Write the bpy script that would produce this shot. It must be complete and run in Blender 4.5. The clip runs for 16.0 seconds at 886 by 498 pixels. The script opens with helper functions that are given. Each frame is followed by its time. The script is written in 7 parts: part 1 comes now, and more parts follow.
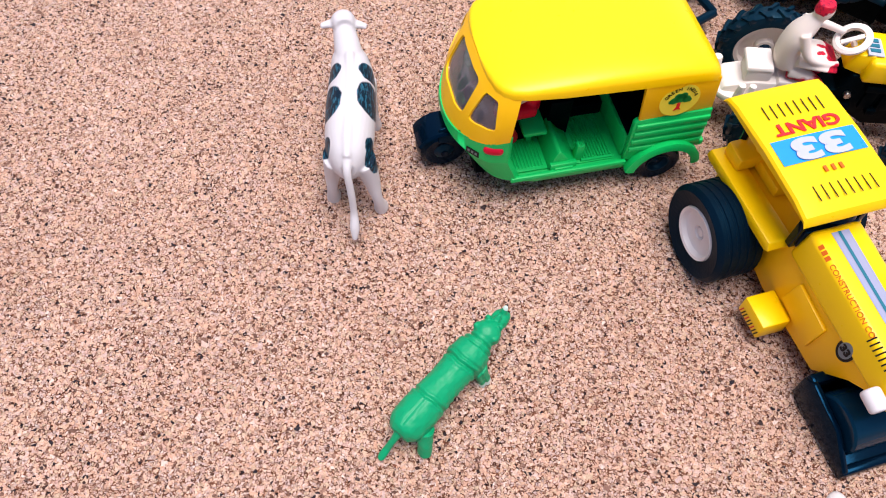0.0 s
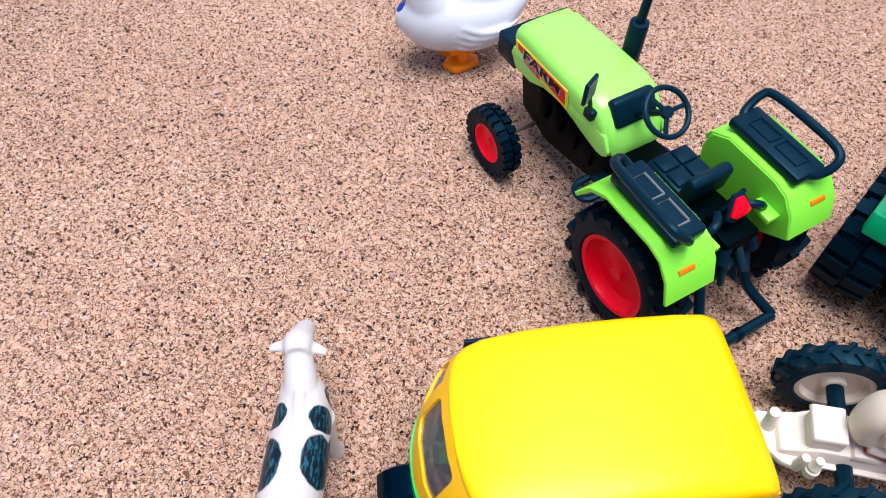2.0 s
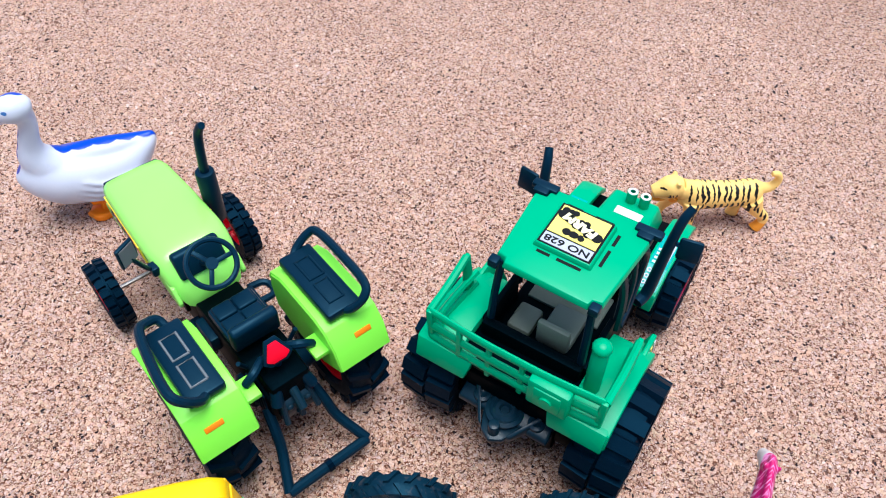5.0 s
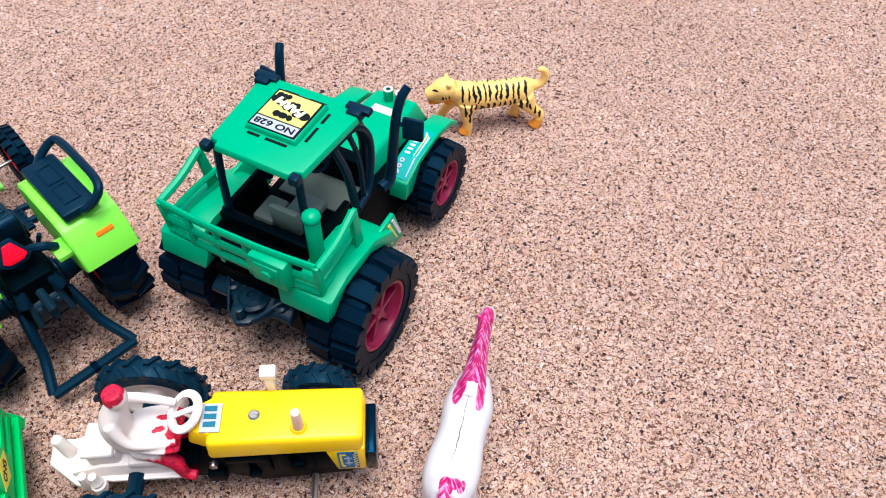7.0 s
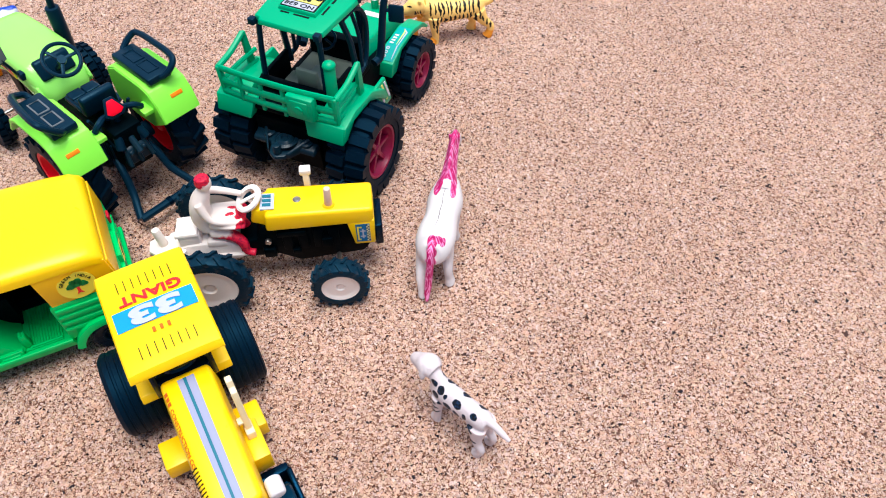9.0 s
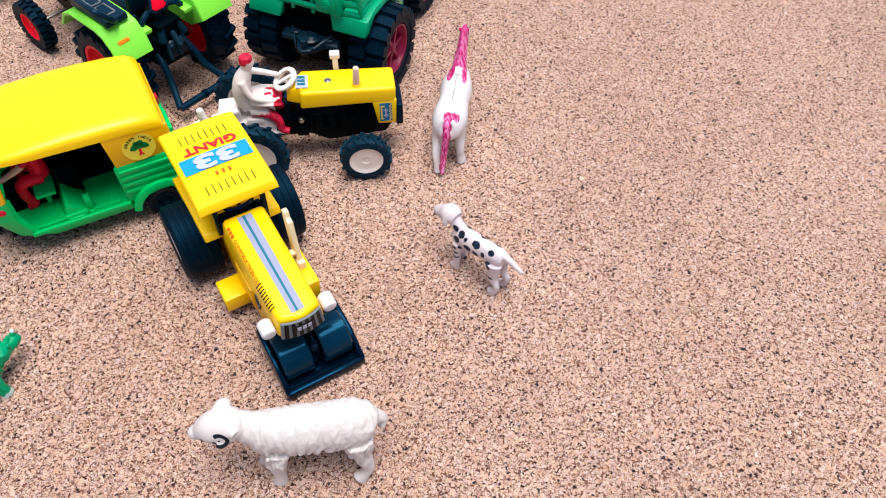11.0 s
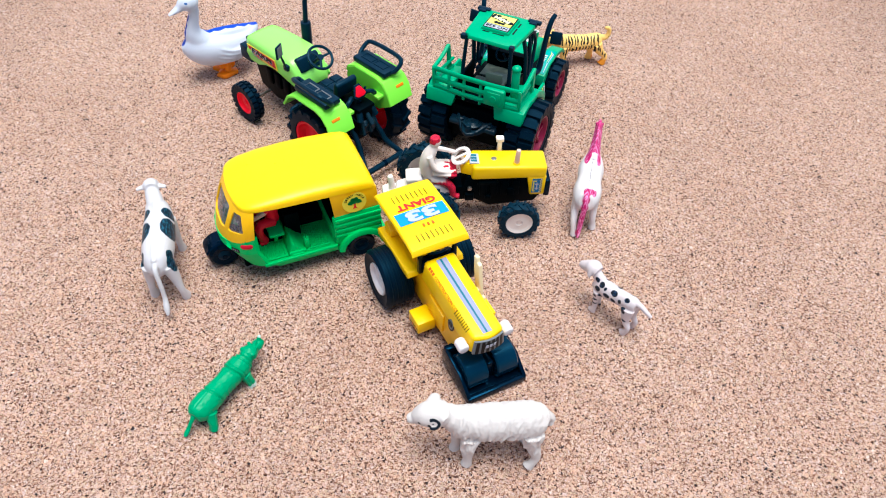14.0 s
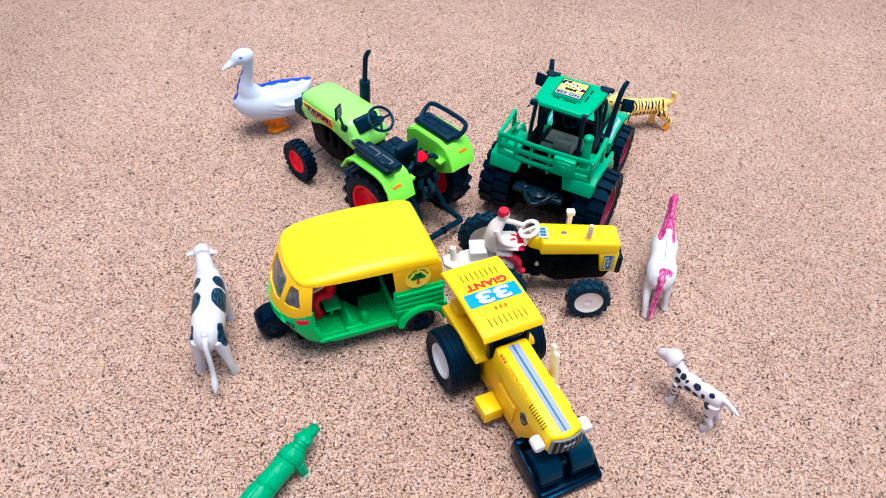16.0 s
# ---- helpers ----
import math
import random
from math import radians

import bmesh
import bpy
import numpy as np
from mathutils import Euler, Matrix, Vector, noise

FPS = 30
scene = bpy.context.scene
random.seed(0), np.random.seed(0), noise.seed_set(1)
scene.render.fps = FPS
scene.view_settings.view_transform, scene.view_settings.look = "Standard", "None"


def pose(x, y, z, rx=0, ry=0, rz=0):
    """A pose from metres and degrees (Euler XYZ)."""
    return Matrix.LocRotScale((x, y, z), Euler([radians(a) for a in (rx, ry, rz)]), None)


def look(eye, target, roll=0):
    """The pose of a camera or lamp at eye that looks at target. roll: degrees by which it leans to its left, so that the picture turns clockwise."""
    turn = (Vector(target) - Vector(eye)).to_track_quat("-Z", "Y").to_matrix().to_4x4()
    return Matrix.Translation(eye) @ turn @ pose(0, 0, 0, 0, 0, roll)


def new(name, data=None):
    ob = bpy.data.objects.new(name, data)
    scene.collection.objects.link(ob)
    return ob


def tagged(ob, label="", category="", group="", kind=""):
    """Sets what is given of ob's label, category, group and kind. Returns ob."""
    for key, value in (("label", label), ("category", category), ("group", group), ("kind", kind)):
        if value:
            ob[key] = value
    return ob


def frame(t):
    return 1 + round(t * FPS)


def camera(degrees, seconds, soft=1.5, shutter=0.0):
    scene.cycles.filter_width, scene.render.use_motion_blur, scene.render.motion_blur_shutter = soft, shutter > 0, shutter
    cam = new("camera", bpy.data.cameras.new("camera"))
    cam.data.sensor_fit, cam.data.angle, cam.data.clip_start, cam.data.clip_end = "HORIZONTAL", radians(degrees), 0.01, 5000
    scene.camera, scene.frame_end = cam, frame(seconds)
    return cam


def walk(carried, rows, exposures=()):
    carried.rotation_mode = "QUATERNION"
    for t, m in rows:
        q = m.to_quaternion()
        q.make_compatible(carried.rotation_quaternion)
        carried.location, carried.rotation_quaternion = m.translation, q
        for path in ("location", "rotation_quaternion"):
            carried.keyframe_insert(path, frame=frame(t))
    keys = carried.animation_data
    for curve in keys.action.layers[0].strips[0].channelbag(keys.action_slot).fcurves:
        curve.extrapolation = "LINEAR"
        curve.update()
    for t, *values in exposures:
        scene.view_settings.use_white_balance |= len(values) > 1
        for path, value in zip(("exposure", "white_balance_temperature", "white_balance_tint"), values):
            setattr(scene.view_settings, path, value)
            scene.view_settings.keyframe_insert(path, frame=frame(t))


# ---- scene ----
cam = camera(59.0, 16.0, 1.05)
# Path of the hand-held camera: seconds, eye, target, roll.
PATH = [
    (0, (-0.08807, -0.26457, 0.27035), (-0.10431, -0.10998, 0.01376), 3.95),
    (0.5, (-0.09199, -0.23479, 0.27069), (-0.11222, -0.08015, 0.01441), 4.33),
    (1, (-0.09628, -0.20288, 0.26453), (-0.12052, -0.04357, 0.01148), 4.57),
    (1.5, (-0.09227, -0.16971, 0.26926), (-0.12110, -0.00534, 0.01995), 4.14),
    (2, (-0.09112, -0.13665, 0.27074), (-0.12665, 0.03328, 0.02607), 3.07),
    (2.5, (-0.09634, -0.11196, 0.27141), (-0.13782, 0.06340, 0.03156), 2.09),
    (3, (-0.08990, -0.09135, 0.27838), (-0.13375, 0.08779, 0.04177), 1.23),
    (3.5, (-0.06801, -0.08013, 0.27841), (-0.10959, 0.10230, 0.04391), 0.67),
    (4, (-0.02912, -0.08138, 0.28838), (-0.06279, 0.10469, 0.05548), 0.88),
    (4.5, (0.00984, -0.08536, 0.29573), (-0.01550, 0.10429, 0.06466), 0.76),
    (5, (0.04478, -0.08925, 0.29767), (0.02771, 0.10181, 0.06701), 0.54),
    (5.2, (0.06203, -0.08858, 0.29489), (0.04803, 0.10237, 0.06393), 0.39),
    (7.3, (0.13043, -0.13889, 0.28569), (0.13245, 0.04707, 0.05029), -0.10),
    (7.5, (0.13016, -0.15197, 0.28885), (0.13365, 0.03416, 0.05360), -0.08),
    (8, (0.13354, -0.18531, 0.29942), (0.13986, 0.00221, 0.06534), -0.17),
    (8.5, (0.13170, -0.22618, 0.31368), (0.14001, -0.03682, 0.08114), -0.46),
    (9, (0.12346, -0.26423, 0.32051), (0.13316, -0.07339, 0.08925), -0.70),
    (9.5, (0.11181, -0.30650, 0.33208), (0.12431, -0.11442, 0.10198), -0.32),
    (10, (0.09435, -0.33975, 0.33325), (0.11076, -0.14918, 0.10214), 0.21),
    (10.2, (0.09497, -0.34207, 0.32131), (0.11299, -0.15393, 0.08834), 0.49),
    (12.3, (0.07701, -0.34199, 0.32618), (0.09959, -0.15635, 0.09161), 2.75),
    (12.5, (0.07208, -0.35515, 0.34074), (0.09429, -0.16718, 0.10799), 2.87),
    (13, (0.05291, -0.38090, 0.36831), (0.07360, -0.18486, 0.14217), 2.99),
    (13.5, (0.03771, -0.40155, 0.38532), (0.05247, -0.19874, 0.16475), 2.38),
    (14, (0.01751, -0.41690, 0.39076), (0.02596, -0.20979, 0.17389), 1.90),
    (14.5, (-0.00064, -0.42585, 0.38154), (0.00164, -0.21640, 0.16677), 1.41),
    (15, (-0.02166, -0.42629, 0.37690), (-0.02332, -0.21398, 0.16496), 1.50),
    (15.5, (-0.02531, -0.40615, 0.37903), (-0.02591, -0.19065, 0.17033), 2.19),
    (16, (-0.01588, -0.37655, 0.38536), (-0.01254, -0.15957, 0.17821), 2.75),
]
walk(cam, [(t, look(eye, target, roll)) for t, eye, target, roll in PATH], exposures=[(0, 0.76, 6500, 12), (1.7, 0.74, 6450, 9), (2.5, 0.73, 6120, 3), (3.5, 0.77, 6020, 1), (5, 0.85, 5850, 4), (8, 0.85, 6100, 5), (10, 0.79, 6320, 3), (12.4, 0.76, 6320, 7), (13.5, 0.83, 6170, 0), (15, 0.87, 6020, -1), (16, 0.87, 5820, 1)])

# ---- sky and sun: a bright overcast day ----
world = bpy.data.worlds.new("sky")
scene.world = world
world.use_nodes = True
wn = world.node_tree.nodes
sky = wn.new("ShaderNodeTexSky")
sky.sky_type, sky.sun_disc = "NISHITA", False
sky.sun_elevation, sky.sun_rotation = radians(75), radians(30)
sky.air_density, sky.dust_density, sky.ozone_density = 1.0, 3.0, 1.0
wn["Background"].inputs["Strength"].default_value = 0.1
world.node_tree.links.new(sky.outputs[0], wn["Background"].inputs["Color"])

sun_data = bpy.data.lights.new("sun", "SUN")
sun_data.energy, sun_data.angle, sun_data.color = 2.35, radians(36), (1.0, 0.96, 0.93)
sun = new("sun", sun_data)
sun.matrix_world = look((0.15, -0.25, 2.6), (0, 0, 0))

# ---- materials ----
CM = 0.01


def rgb(r, g, b):
    """Linear colour from 8-bit display values."""
    return tuple(((v / 255 + 0.055) / 1.055) ** 2.4 if v > 10 else v / 255 / 12.92 for v in (r, g, b)) + (1,)


def tree_of(name):
    m = bpy.data.materials.new(name)
    m.use_nodes = True
    nt = m.node_tree
    return m, nt, nt.nodes["Principled BSDF"]


def put(nt, kind, **values):
    """A node; values set its properties or, by index or name, its inputs."""
    n = nt.nodes.new(kind)
    for key, v in values.items():
        if key.startswith("i_"):
            n.inputs[key[2:].replace("_", " ")].default_value = v
        elif key.startswith("n"):
            n.inputs[int(key[1:])].default_value = v
        elif key == "op":
            n.operation = v
    return n


def math_node(nt, op, a, b=None, c=None):
    n = nt.nodes.new("ShaderNodeMath")
    n.operation = op
    for k, v in enumerate((a, b, c)):
        if v is None:
            continue
        if isinstance(v, (int, float)):
            n.inputs[k].default_value = v
        else:
            nt.links.new(v, n.inputs[k])
    return n.outputs[0]


def mix_node(nt, fac, a, b):
    n = nt.nodes.new("ShaderNodeMix")
    n.data_type = "RGBA"
    for socket, v in ((n.inputs[0], fac), (n.inputs[6], a), (n.inputs[7], b)):
        if isinstance(v, (int, float, tuple)):
            socket.default_value = v
        else:
            nt.links.new(v, socket)
    return n.outputs[2]


def noise_node(nt, scale, detail=3.0, rough=0.5, coord=None):
    n = put(nt, "ShaderNodeTexNoise", i_Scale=scale, i_Detail=detail, i_Roughness=rough)
    if coord is None:
        coord = put(nt, "ShaderNodeTexCoord").outputs["Object"]
    nt.links.new(coord, n.inputs["Vector"])
    return n.outputs[0]


def ramp_node(nt, fac, stops):
    n = nt.nodes.new("ShaderNodeValToRGB")
    while len(n.color_ramp.elements) < len(stops):
        n.color_ramp.elements.new(0.5)
    for e, (at, col) in zip(n.color_ramp.elements, stops):
        e.position, e.color = at, col
    nt.links.new(fac, n.inputs[0])
    return n.outputs[0]


def finish(nt, bsdf, colour, rough, bump_scale=900.0, bump=0.05, rough_var=0.12, dist=0.0004):
    """Colour with slight large-scale change, uneven gloss and a fine moulded relief."""
    big, fine = noise_node(nt, 60.0, 2.0), noise_node(nt, bump_scale, 4.0)
    dark = mix_node(nt, 1.0, colour, (0.93, 0.93, 0.93, 1))
    nt.nodes[-1].blend_type = "MULTIPLY"
    nt.links.new(mix_node(nt, big, colour, dark), bsdf.inputs["Base Color"])
    nt.links.new(math_node(nt, "MULTIPLY_ADD", noise_node(nt, 220.0, 4.0), rough_var, rough - rough_var / 2), bsdf.inputs["Roughness"])
    b = put(nt, "ShaderNodeBump", i_Strength=bump, i_Distance=dist)
    nt.links.new(fine, b.inputs["Height"])
    nt.links.new(b.outputs[0], bsdf.inputs["Normal"])


def plastic(name, colour, rough=0.4, bump=0.05, spec=0.3, bump_scale=900.0, dust=0.0, sheen_tint=None):
    m, nt, bsdf = tree_of(name)
    if sheen_tint:
        bsdf.inputs["Specular Tint"].default_value = sheen_tint
    bsdf.inputs["Specular IOR Level"].default_value = spec
    col = mix_node(nt, 0.0, colour, colour)
    if dust:
        fac = ramp_node(nt, noise_node(nt, 300.0, 6.0, 0.65), [(0.55, (0, 0, 0, 1)), (0.75, (dust, dust, dust, 1))])
        col = mix_node(nt, fac, colour, rgb(190, 165, 150))
    finish(nt, bsdf, col, rough, bump_scale, bump)
    return m


YELLOW = plastic("yellow_plastic", rgb(252, 202, 0), 0.3)
ROOF_YELLOW = plastic("rippled_yellow_plastic", rgb(252, 200, 0), 0.3, 0.35, 0.3, 90.0)
# The yellow plastic of less lit sides: shade put into the colour.
SHADED_YELLOW = plastic("shaded_yellow_plastic", rgb(255, 192, 6), 0.35)
GREEN = plastic("green_plastic", rgb(0, 194, 96), 0.38)
DARK_GREEN = plastic("farm_green_plastic", rgb(0, 162, 112), 0.4)
LIME = plastic("lime_plastic", rgb(142, 238, 70), 0.35)
# Paler copy of the lime, with glare from the sky painted in.
LIME_GLARE = plastic("glare_paled_lime", rgb(158, 238, 104), 0.22, 0.05, 0.5)
BLACK = plastic("black_plastic", rgb(7, 33, 50), 0.34, 0.15, 0.17, 500.0, 0.0, (0.3, 0.7, 1.0, 1))
DARK_STEEL = plastic("worn_blue_black_plastic", rgb(14, 40, 54), 0.3, 0.3, 0.2, 260.0, 0.0)
MATTE_BLACK = plastic("matte_black_plastic", rgb(1, 5, 8), 0.5, 0.2, 0.06, 500.0, 0.0, (0.1, 0.4, 0.65, 1))
GLOSS_BLACK = plastic("glossy_black_plastic", rgb(2, 14, 28), 0.15, 0.05, 0.25, 900.0, 0.0, (0.06, 0.42, 0.9, 1))
# Bluer copy of the glossy black; its base colour carries the drum's sky reflection.
SKYLIT_BLACK = plastic("skylit_black_plastic", rgb(6, 38, 58), 0.18, 0.05, 0.3, 900.0, 0.0, (0.1, 0.5, 0.9, 1))
TYRE = plastic("black_rubber", rgb(3, 16, 30), 0.55, 0.3, 0.2, 700.0, 0.0, (0.1, 0.5, 0.9, 1))
GREY_TYRE = plastic("worn_grey_rubber", rgb(12, 38, 54), 0.36, 0.3, 0.14, 700.0, 0.1, (0.2, 0.6, 0.9, 1))
RED = plastic("red_plastic", rgb(252, 0, 42), 0.35, 0.05, 0.15)
CRIMSON = plastic("crimson_plastic", rgb(196, 0, 42), 0.3)
MAROON = plastic("maroon_plastic", rgb(138, 10, 58), 0.35)
CREAM = plastic("cream_plastic", rgb(238, 226, 220), 0.4, 0.05, 0.4, 900.0, 0.1)
PALE_CREAM = plastic("yellowed_cream_plastic", rgb(238, 218, 178), 0.4)
WHITE = plastic("white_plastic", rgb(226, 217, 218), 0.38)
SEAT_GREY = plastic("taupe_plastic", rgb(112, 122, 112), 0.45)
STEEL = plastic("dull_steel", rgb(170, 165, 160), 0.35)
STEEL.node_tree.nodes["Principled BSDF"].inputs["Metallic"].default_value = 1.0
ORANGE = plastic("orange_plastic", rgb(255, 138, 16), 0.35)
SKIN = plastic("pale_pink_plastic", rgb(226, 190, 170), 0.45)
INK = plastic("black_ink", rgb(5, 8, 12), 0.4, 0.05, 0.2)
RED_INK = plastic("red_ink", rgb(226, 36, 40), 0.4)
BLUE_INK = plastic("blue_sticker", rgb(30, 146, 232), 0.3)
NOSE_BLUE = plastic("deep_blue_sticker", rgb(8, 104, 158), 0.3)
FENDER_TEAL = plastic("turquoise_decal", rgb(0, 160, 150), 0.3)
TEAL_INK = plastic("teal_stripe", rgb(30, 108, 128), 0.3)
ORANGE_INK = plastic("burnt_orange_ink", rgb(206, 96, 14), 0.4)
STRIPE_GREY = plastic("lavender_grey_stripe", rgb(150, 152, 180), 0.3)
SILVER_INK = plastic("silver_sticker", rgb(182, 184, 198), 0.3)
CREAM_STICKER = plastic("cream_sticker", rgb(240, 232, 186), 0.35)
YELLOW_STICKER = plastic("yellow_sticker", rgb(250, 226, 70), 0.35)
PALE_STICKER = plastic("pale_yellow_sticker", rgb(238, 220, 112), 0.35)
GREY_STICKER = plastic("grey_sticker", rgb(112, 116, 120), 0.3)
LEAF_INK = plastic("tree_green_ink", rgb(16, 128, 58), 0.4)


def glass_material():
    m, _, bsdf = tree_of("tinted_glass")
    bsdf.inputs["Base Color"].default_value = rgb(176, 164, 174)
    bsdf.inputs["Roughness"].default_value = 0.03
    bsdf.inputs["Transmission Weight"].default_value = 0.86
    bsdf.inputs["IOR"].default_value = 1.45
    return m


GLASS = glass_material()


def sand_material(name, per_grain):
    """Coarse washed sand: each grain has its own tint, from pale quartz over beige, lilac and rust to dark brown; the
    shade in uneven crevices between grains is painted in.
    """
    m, nt, bsdf = tree_of(name)
    co = put(nt, "ShaderNodeTexCoord").outputs["Object"]
    stops = [(0.0, rgb(46, 42, 50)), (0.022, rgb(60, 50, 52)), (0.036, rgb(104, 74, 64)), (0.075, rgb(154, 118, 104)), (0.13, rgb(192, 154, 134)), (0.26, rgb(212, 170, 147)), (0.34, rgb(200, 174, 150)), (0.46, rgb(216, 182, 163)), (0.56, rgb(204, 167, 156)), (0.66, rgb(216, 178, 153)), (0.76, rgb(202, 175, 170)), (0.86, rgb(217, 187, 169)), (0.95, rgb(211, 182, 172)), (1.0, rgb(225, 203, 193))]
    if per_grain:
        rnd = put(nt, "ShaderNodeNewGeometry").outputs["Random Per Island"]
    else:
        warp = put(nt, "ShaderNodeTexNoise", i_Scale=700.0, i_Detail=2.0)
        nt.links.new(co, warp.inputs["Vector"])
        add = nt.nodes.new("ShaderNodeVectorMath")
        add.operation = "MULTIPLY_ADD"
        add.inputs[1].default_value = (0.0014, 0.0014, 0.0014)
        nt.links.new(warp.outputs["Color"], add.inputs[0])
        nt.links.new(co, add.inputs[2])
        cell = put(nt, "ShaderNodeTexVoronoi", i_Scale=960.0)
        edge = put(nt, "ShaderNodeTexVoronoi", i_Scale=960.0)
        edge.feature = "DISTANCE_TO_EDGE"
        for v in (cell, edge):
            nt.links.new(add.outputs[0], v.inputs["Vector"])
        sep = put(nt, "ShaderNodeSeparateColor")
        nt.links.new(cell.outputs["Color"], sep.inputs[0])
        rnd = sep.outputs[0]
    col = ramp_node(nt, rnd, stops)
    patch = ramp_node(nt, noise_node(nt, 9.0, 4.0, 0.6, co), [(0.35, (0.9, 0.88, 0.87, 1)), (0.65, (0.98, 0.98, 0.98, 1))])
    col = mix_node(nt, 1.0, col, patch)
    nt.nodes[-1].blend_type = "MULTIPLY"
    speck = ramp_node(nt, noise_node(nt, 1500.0, 3.0, 0.65, co), [(0.3, (0.7, 0.66, 0.64, 1)), (0.62, (1.05, 1.05, 1.05, 1))])
    col = mix_node(nt, 1.0, col, speck)
    nt.nodes[-1].blend_type = "MULTIPLY"
    bsdf.inputs["Roughness"].default_value = 0.7
    bsdf.inputs["Specular IOR Level"].default_value = 0.12
    if per_grain:
        b = put(nt, "ShaderNodeBump", i_Strength=0.4, i_Distance=0.0003)
        nt.links.new(noise_node(nt, 1500.0, 3.0, 0.6, co), b.inputs["Height"])
    else:
        # crevice shade painted into the colour: wide and dark in some places, closed in others
        wide = math_node(nt, "MULTIPLY_ADD", noise_node(nt, 620.0, 3.0, 0.6, co), 2.2, -0.96)
        deep = math_node(nt, "SUBTRACT", math_node(nt, "MULTIPLY", wide, 0.42), edge.outputs["Distance"])
        gap_shade = ramp_node(nt, math_node(nt, "MULTIPLY_ADD", deep, 5.0, 0.5), [(0.3, (1, 1, 1, 1)), (0.62, (0.34, 0.2, 0.15, 1))])
        col = mix_node(nt, 1.0, col, gap_shade)
        nt.nodes[-1].blend_type = "MULTIPLY"
        pebble = put(nt, "ShaderNodeTexVoronoi", i_Scale=330.0)
        nt.links.new(add.outputs[0], pebble.inputs["Vector"])
        tint = put(nt, "ShaderNodeSeparateColor")
        nt.links.new(pebble.outputs["Color"], tint.inputs[0])
        size = math_node(nt, "MULTIPLY", math_node(nt, "SUBTRACT", tint.outputs[0], 0.55), 0.62)
        spot = ramp_node(nt, math_node(nt, "MULTIPLY_ADD", math_node(nt, "SUBTRACT", size, pebble.outputs["Distance"]), 6.0, 0.5), [(0.35, (0, 0, 0, 1)), (0.6, (0.85, 0.85, 0.85, 1))])
        col = mix_node(nt, spot, col, ramp_node(nt, tint.outputs[1], [(0.0, rgb(58, 48, 54)), (0.5, rgb(92, 66, 60)), (1.0, rgb(128, 92, 78))]))
        tone = math_node(nt, "MULTIPLY", math_node(nt, "SQRT", edge.outputs["Distance"]), math_node(nt, "ADD", sep.outputs[1], 0.4))
        b = put(nt, "ShaderNodeBump", i_Strength=0.9, i_Distance=0.0012)
        nt.links.new(tone, b.inputs["Height"])
    nt.links.new(col, bsdf.inputs["Base Color"])
    nt.links.new(b.outputs[0], bsdf.inputs["Normal"])
    return m


SAND = sand_material("coarse_sand", False)
GRAIN = sand_material("sand_grains", True)


# ---- mesh helpers: all lengths in centimetres ----
def thing(name, x, y, turn, label, category, group=""):
    """An Empty on the ground at (x, y) cm, turned so that the thing looks along its own +x."""
    ob = new(name)
    ob.empty_display_size = 0.01
    ob.matrix_world = pose(x * CM, y * CM, 0, 0, 0, turn)
    return tagged(ob, label, category, group)


def part(name, bm, material, parent, label="", angle=35):
    """Links a bmesh in centimetres as one mesh object under a thing or a part."""
    me = bpy.data.meshes.new(name)
    bmesh.ops.remove_doubles(bm, verts=bm.verts, dist=1e-4)
    bmesh.ops.recalc_face_normals(bm, faces=bm.faces)
    bmesh.ops.scale(bm, vec=(CM, CM, CM), verts=bm.verts)
    bm.to_mesh(me)
    bm.free()
    for p in me.polygons:
        p.use_smooth = True
    me.set_sharp_from_angle(angle=radians(angle))
    me.materials.append(material)
    ob = new(name, me)
    ob.parent = parent
    if label:
        tagged(ob, label)
    return ob


def bev(bm, r, seg=2, sharp=30):
    """Rounds all edges sharper than the angle."""
    edges = [e for e in bm.edges if len(e.link_faces) == 2 and e.calc_face_angle(0) > radians(sharp)]
    bmesh.ops.bevel(bm, geom=edges, offset=r, segments=seg, affect="EDGES", profile=0.5, clamp_overlap=True)
    return bm


def add(bm, other, m=None):
    """Joins another bmesh, moved by m, into bm."""
    if m is not None:
        other.transform(m)
    me = bpy.data.meshes.new("joined")
    other.to_mesh(me)
    other.free()
    bm.from_mesh(me)
    bpy.data.meshes.remove(me)
    return bm


def block(x0, x1, y0, y1, z0, z1, r=0.08, seg=2):
    bm = bmesh.new()
    bmesh.ops.create_cube(bm, size=1)
    for v in bm.verts:
        v.co = (x0 if v.co.x < 0 else x1, y0 if v.co.y < 0 else y1, z0 if v.co.z < 0 else z1)
    return bev(bm, r, seg) if r else bm


def hexa(bottom, top, r=0.08, seg=2):
    """A solid between two four-cornered outlines."""
    bm = bmesh.new()
    lo, hi = [bm.verts.new(p) for p in bottom], [bm.verts.new(p) for p in top]
    bm.faces.new(lo[::-1]), bm.faces.new(hi)
    for k in range(len(lo)):
        n = (k + 1) % len(lo)
        bm.faces.new((lo[k], lo[n], hi[n], hi[k]))
    bmesh.ops.recalc_face_normals(bm, faces=bm.faces)
    return bev(bm, r, seg) if r else bm


def prism(profile, y0, y1, r=0.06, seg=2):
    """An outline in x and z, pulled along y."""
    return hexa([(x, y0, z) for x, z in profile], [(x, y1, z) for x, z in profile], r, seg)


def plan(outline, z0, z1, r=0.06, seg=2):
    """An outline in x and y, pulled up."""
    return hexa([(x, y, z0) for x, y in outline], [(x, y, z1) for x, y in outline], r, seg)


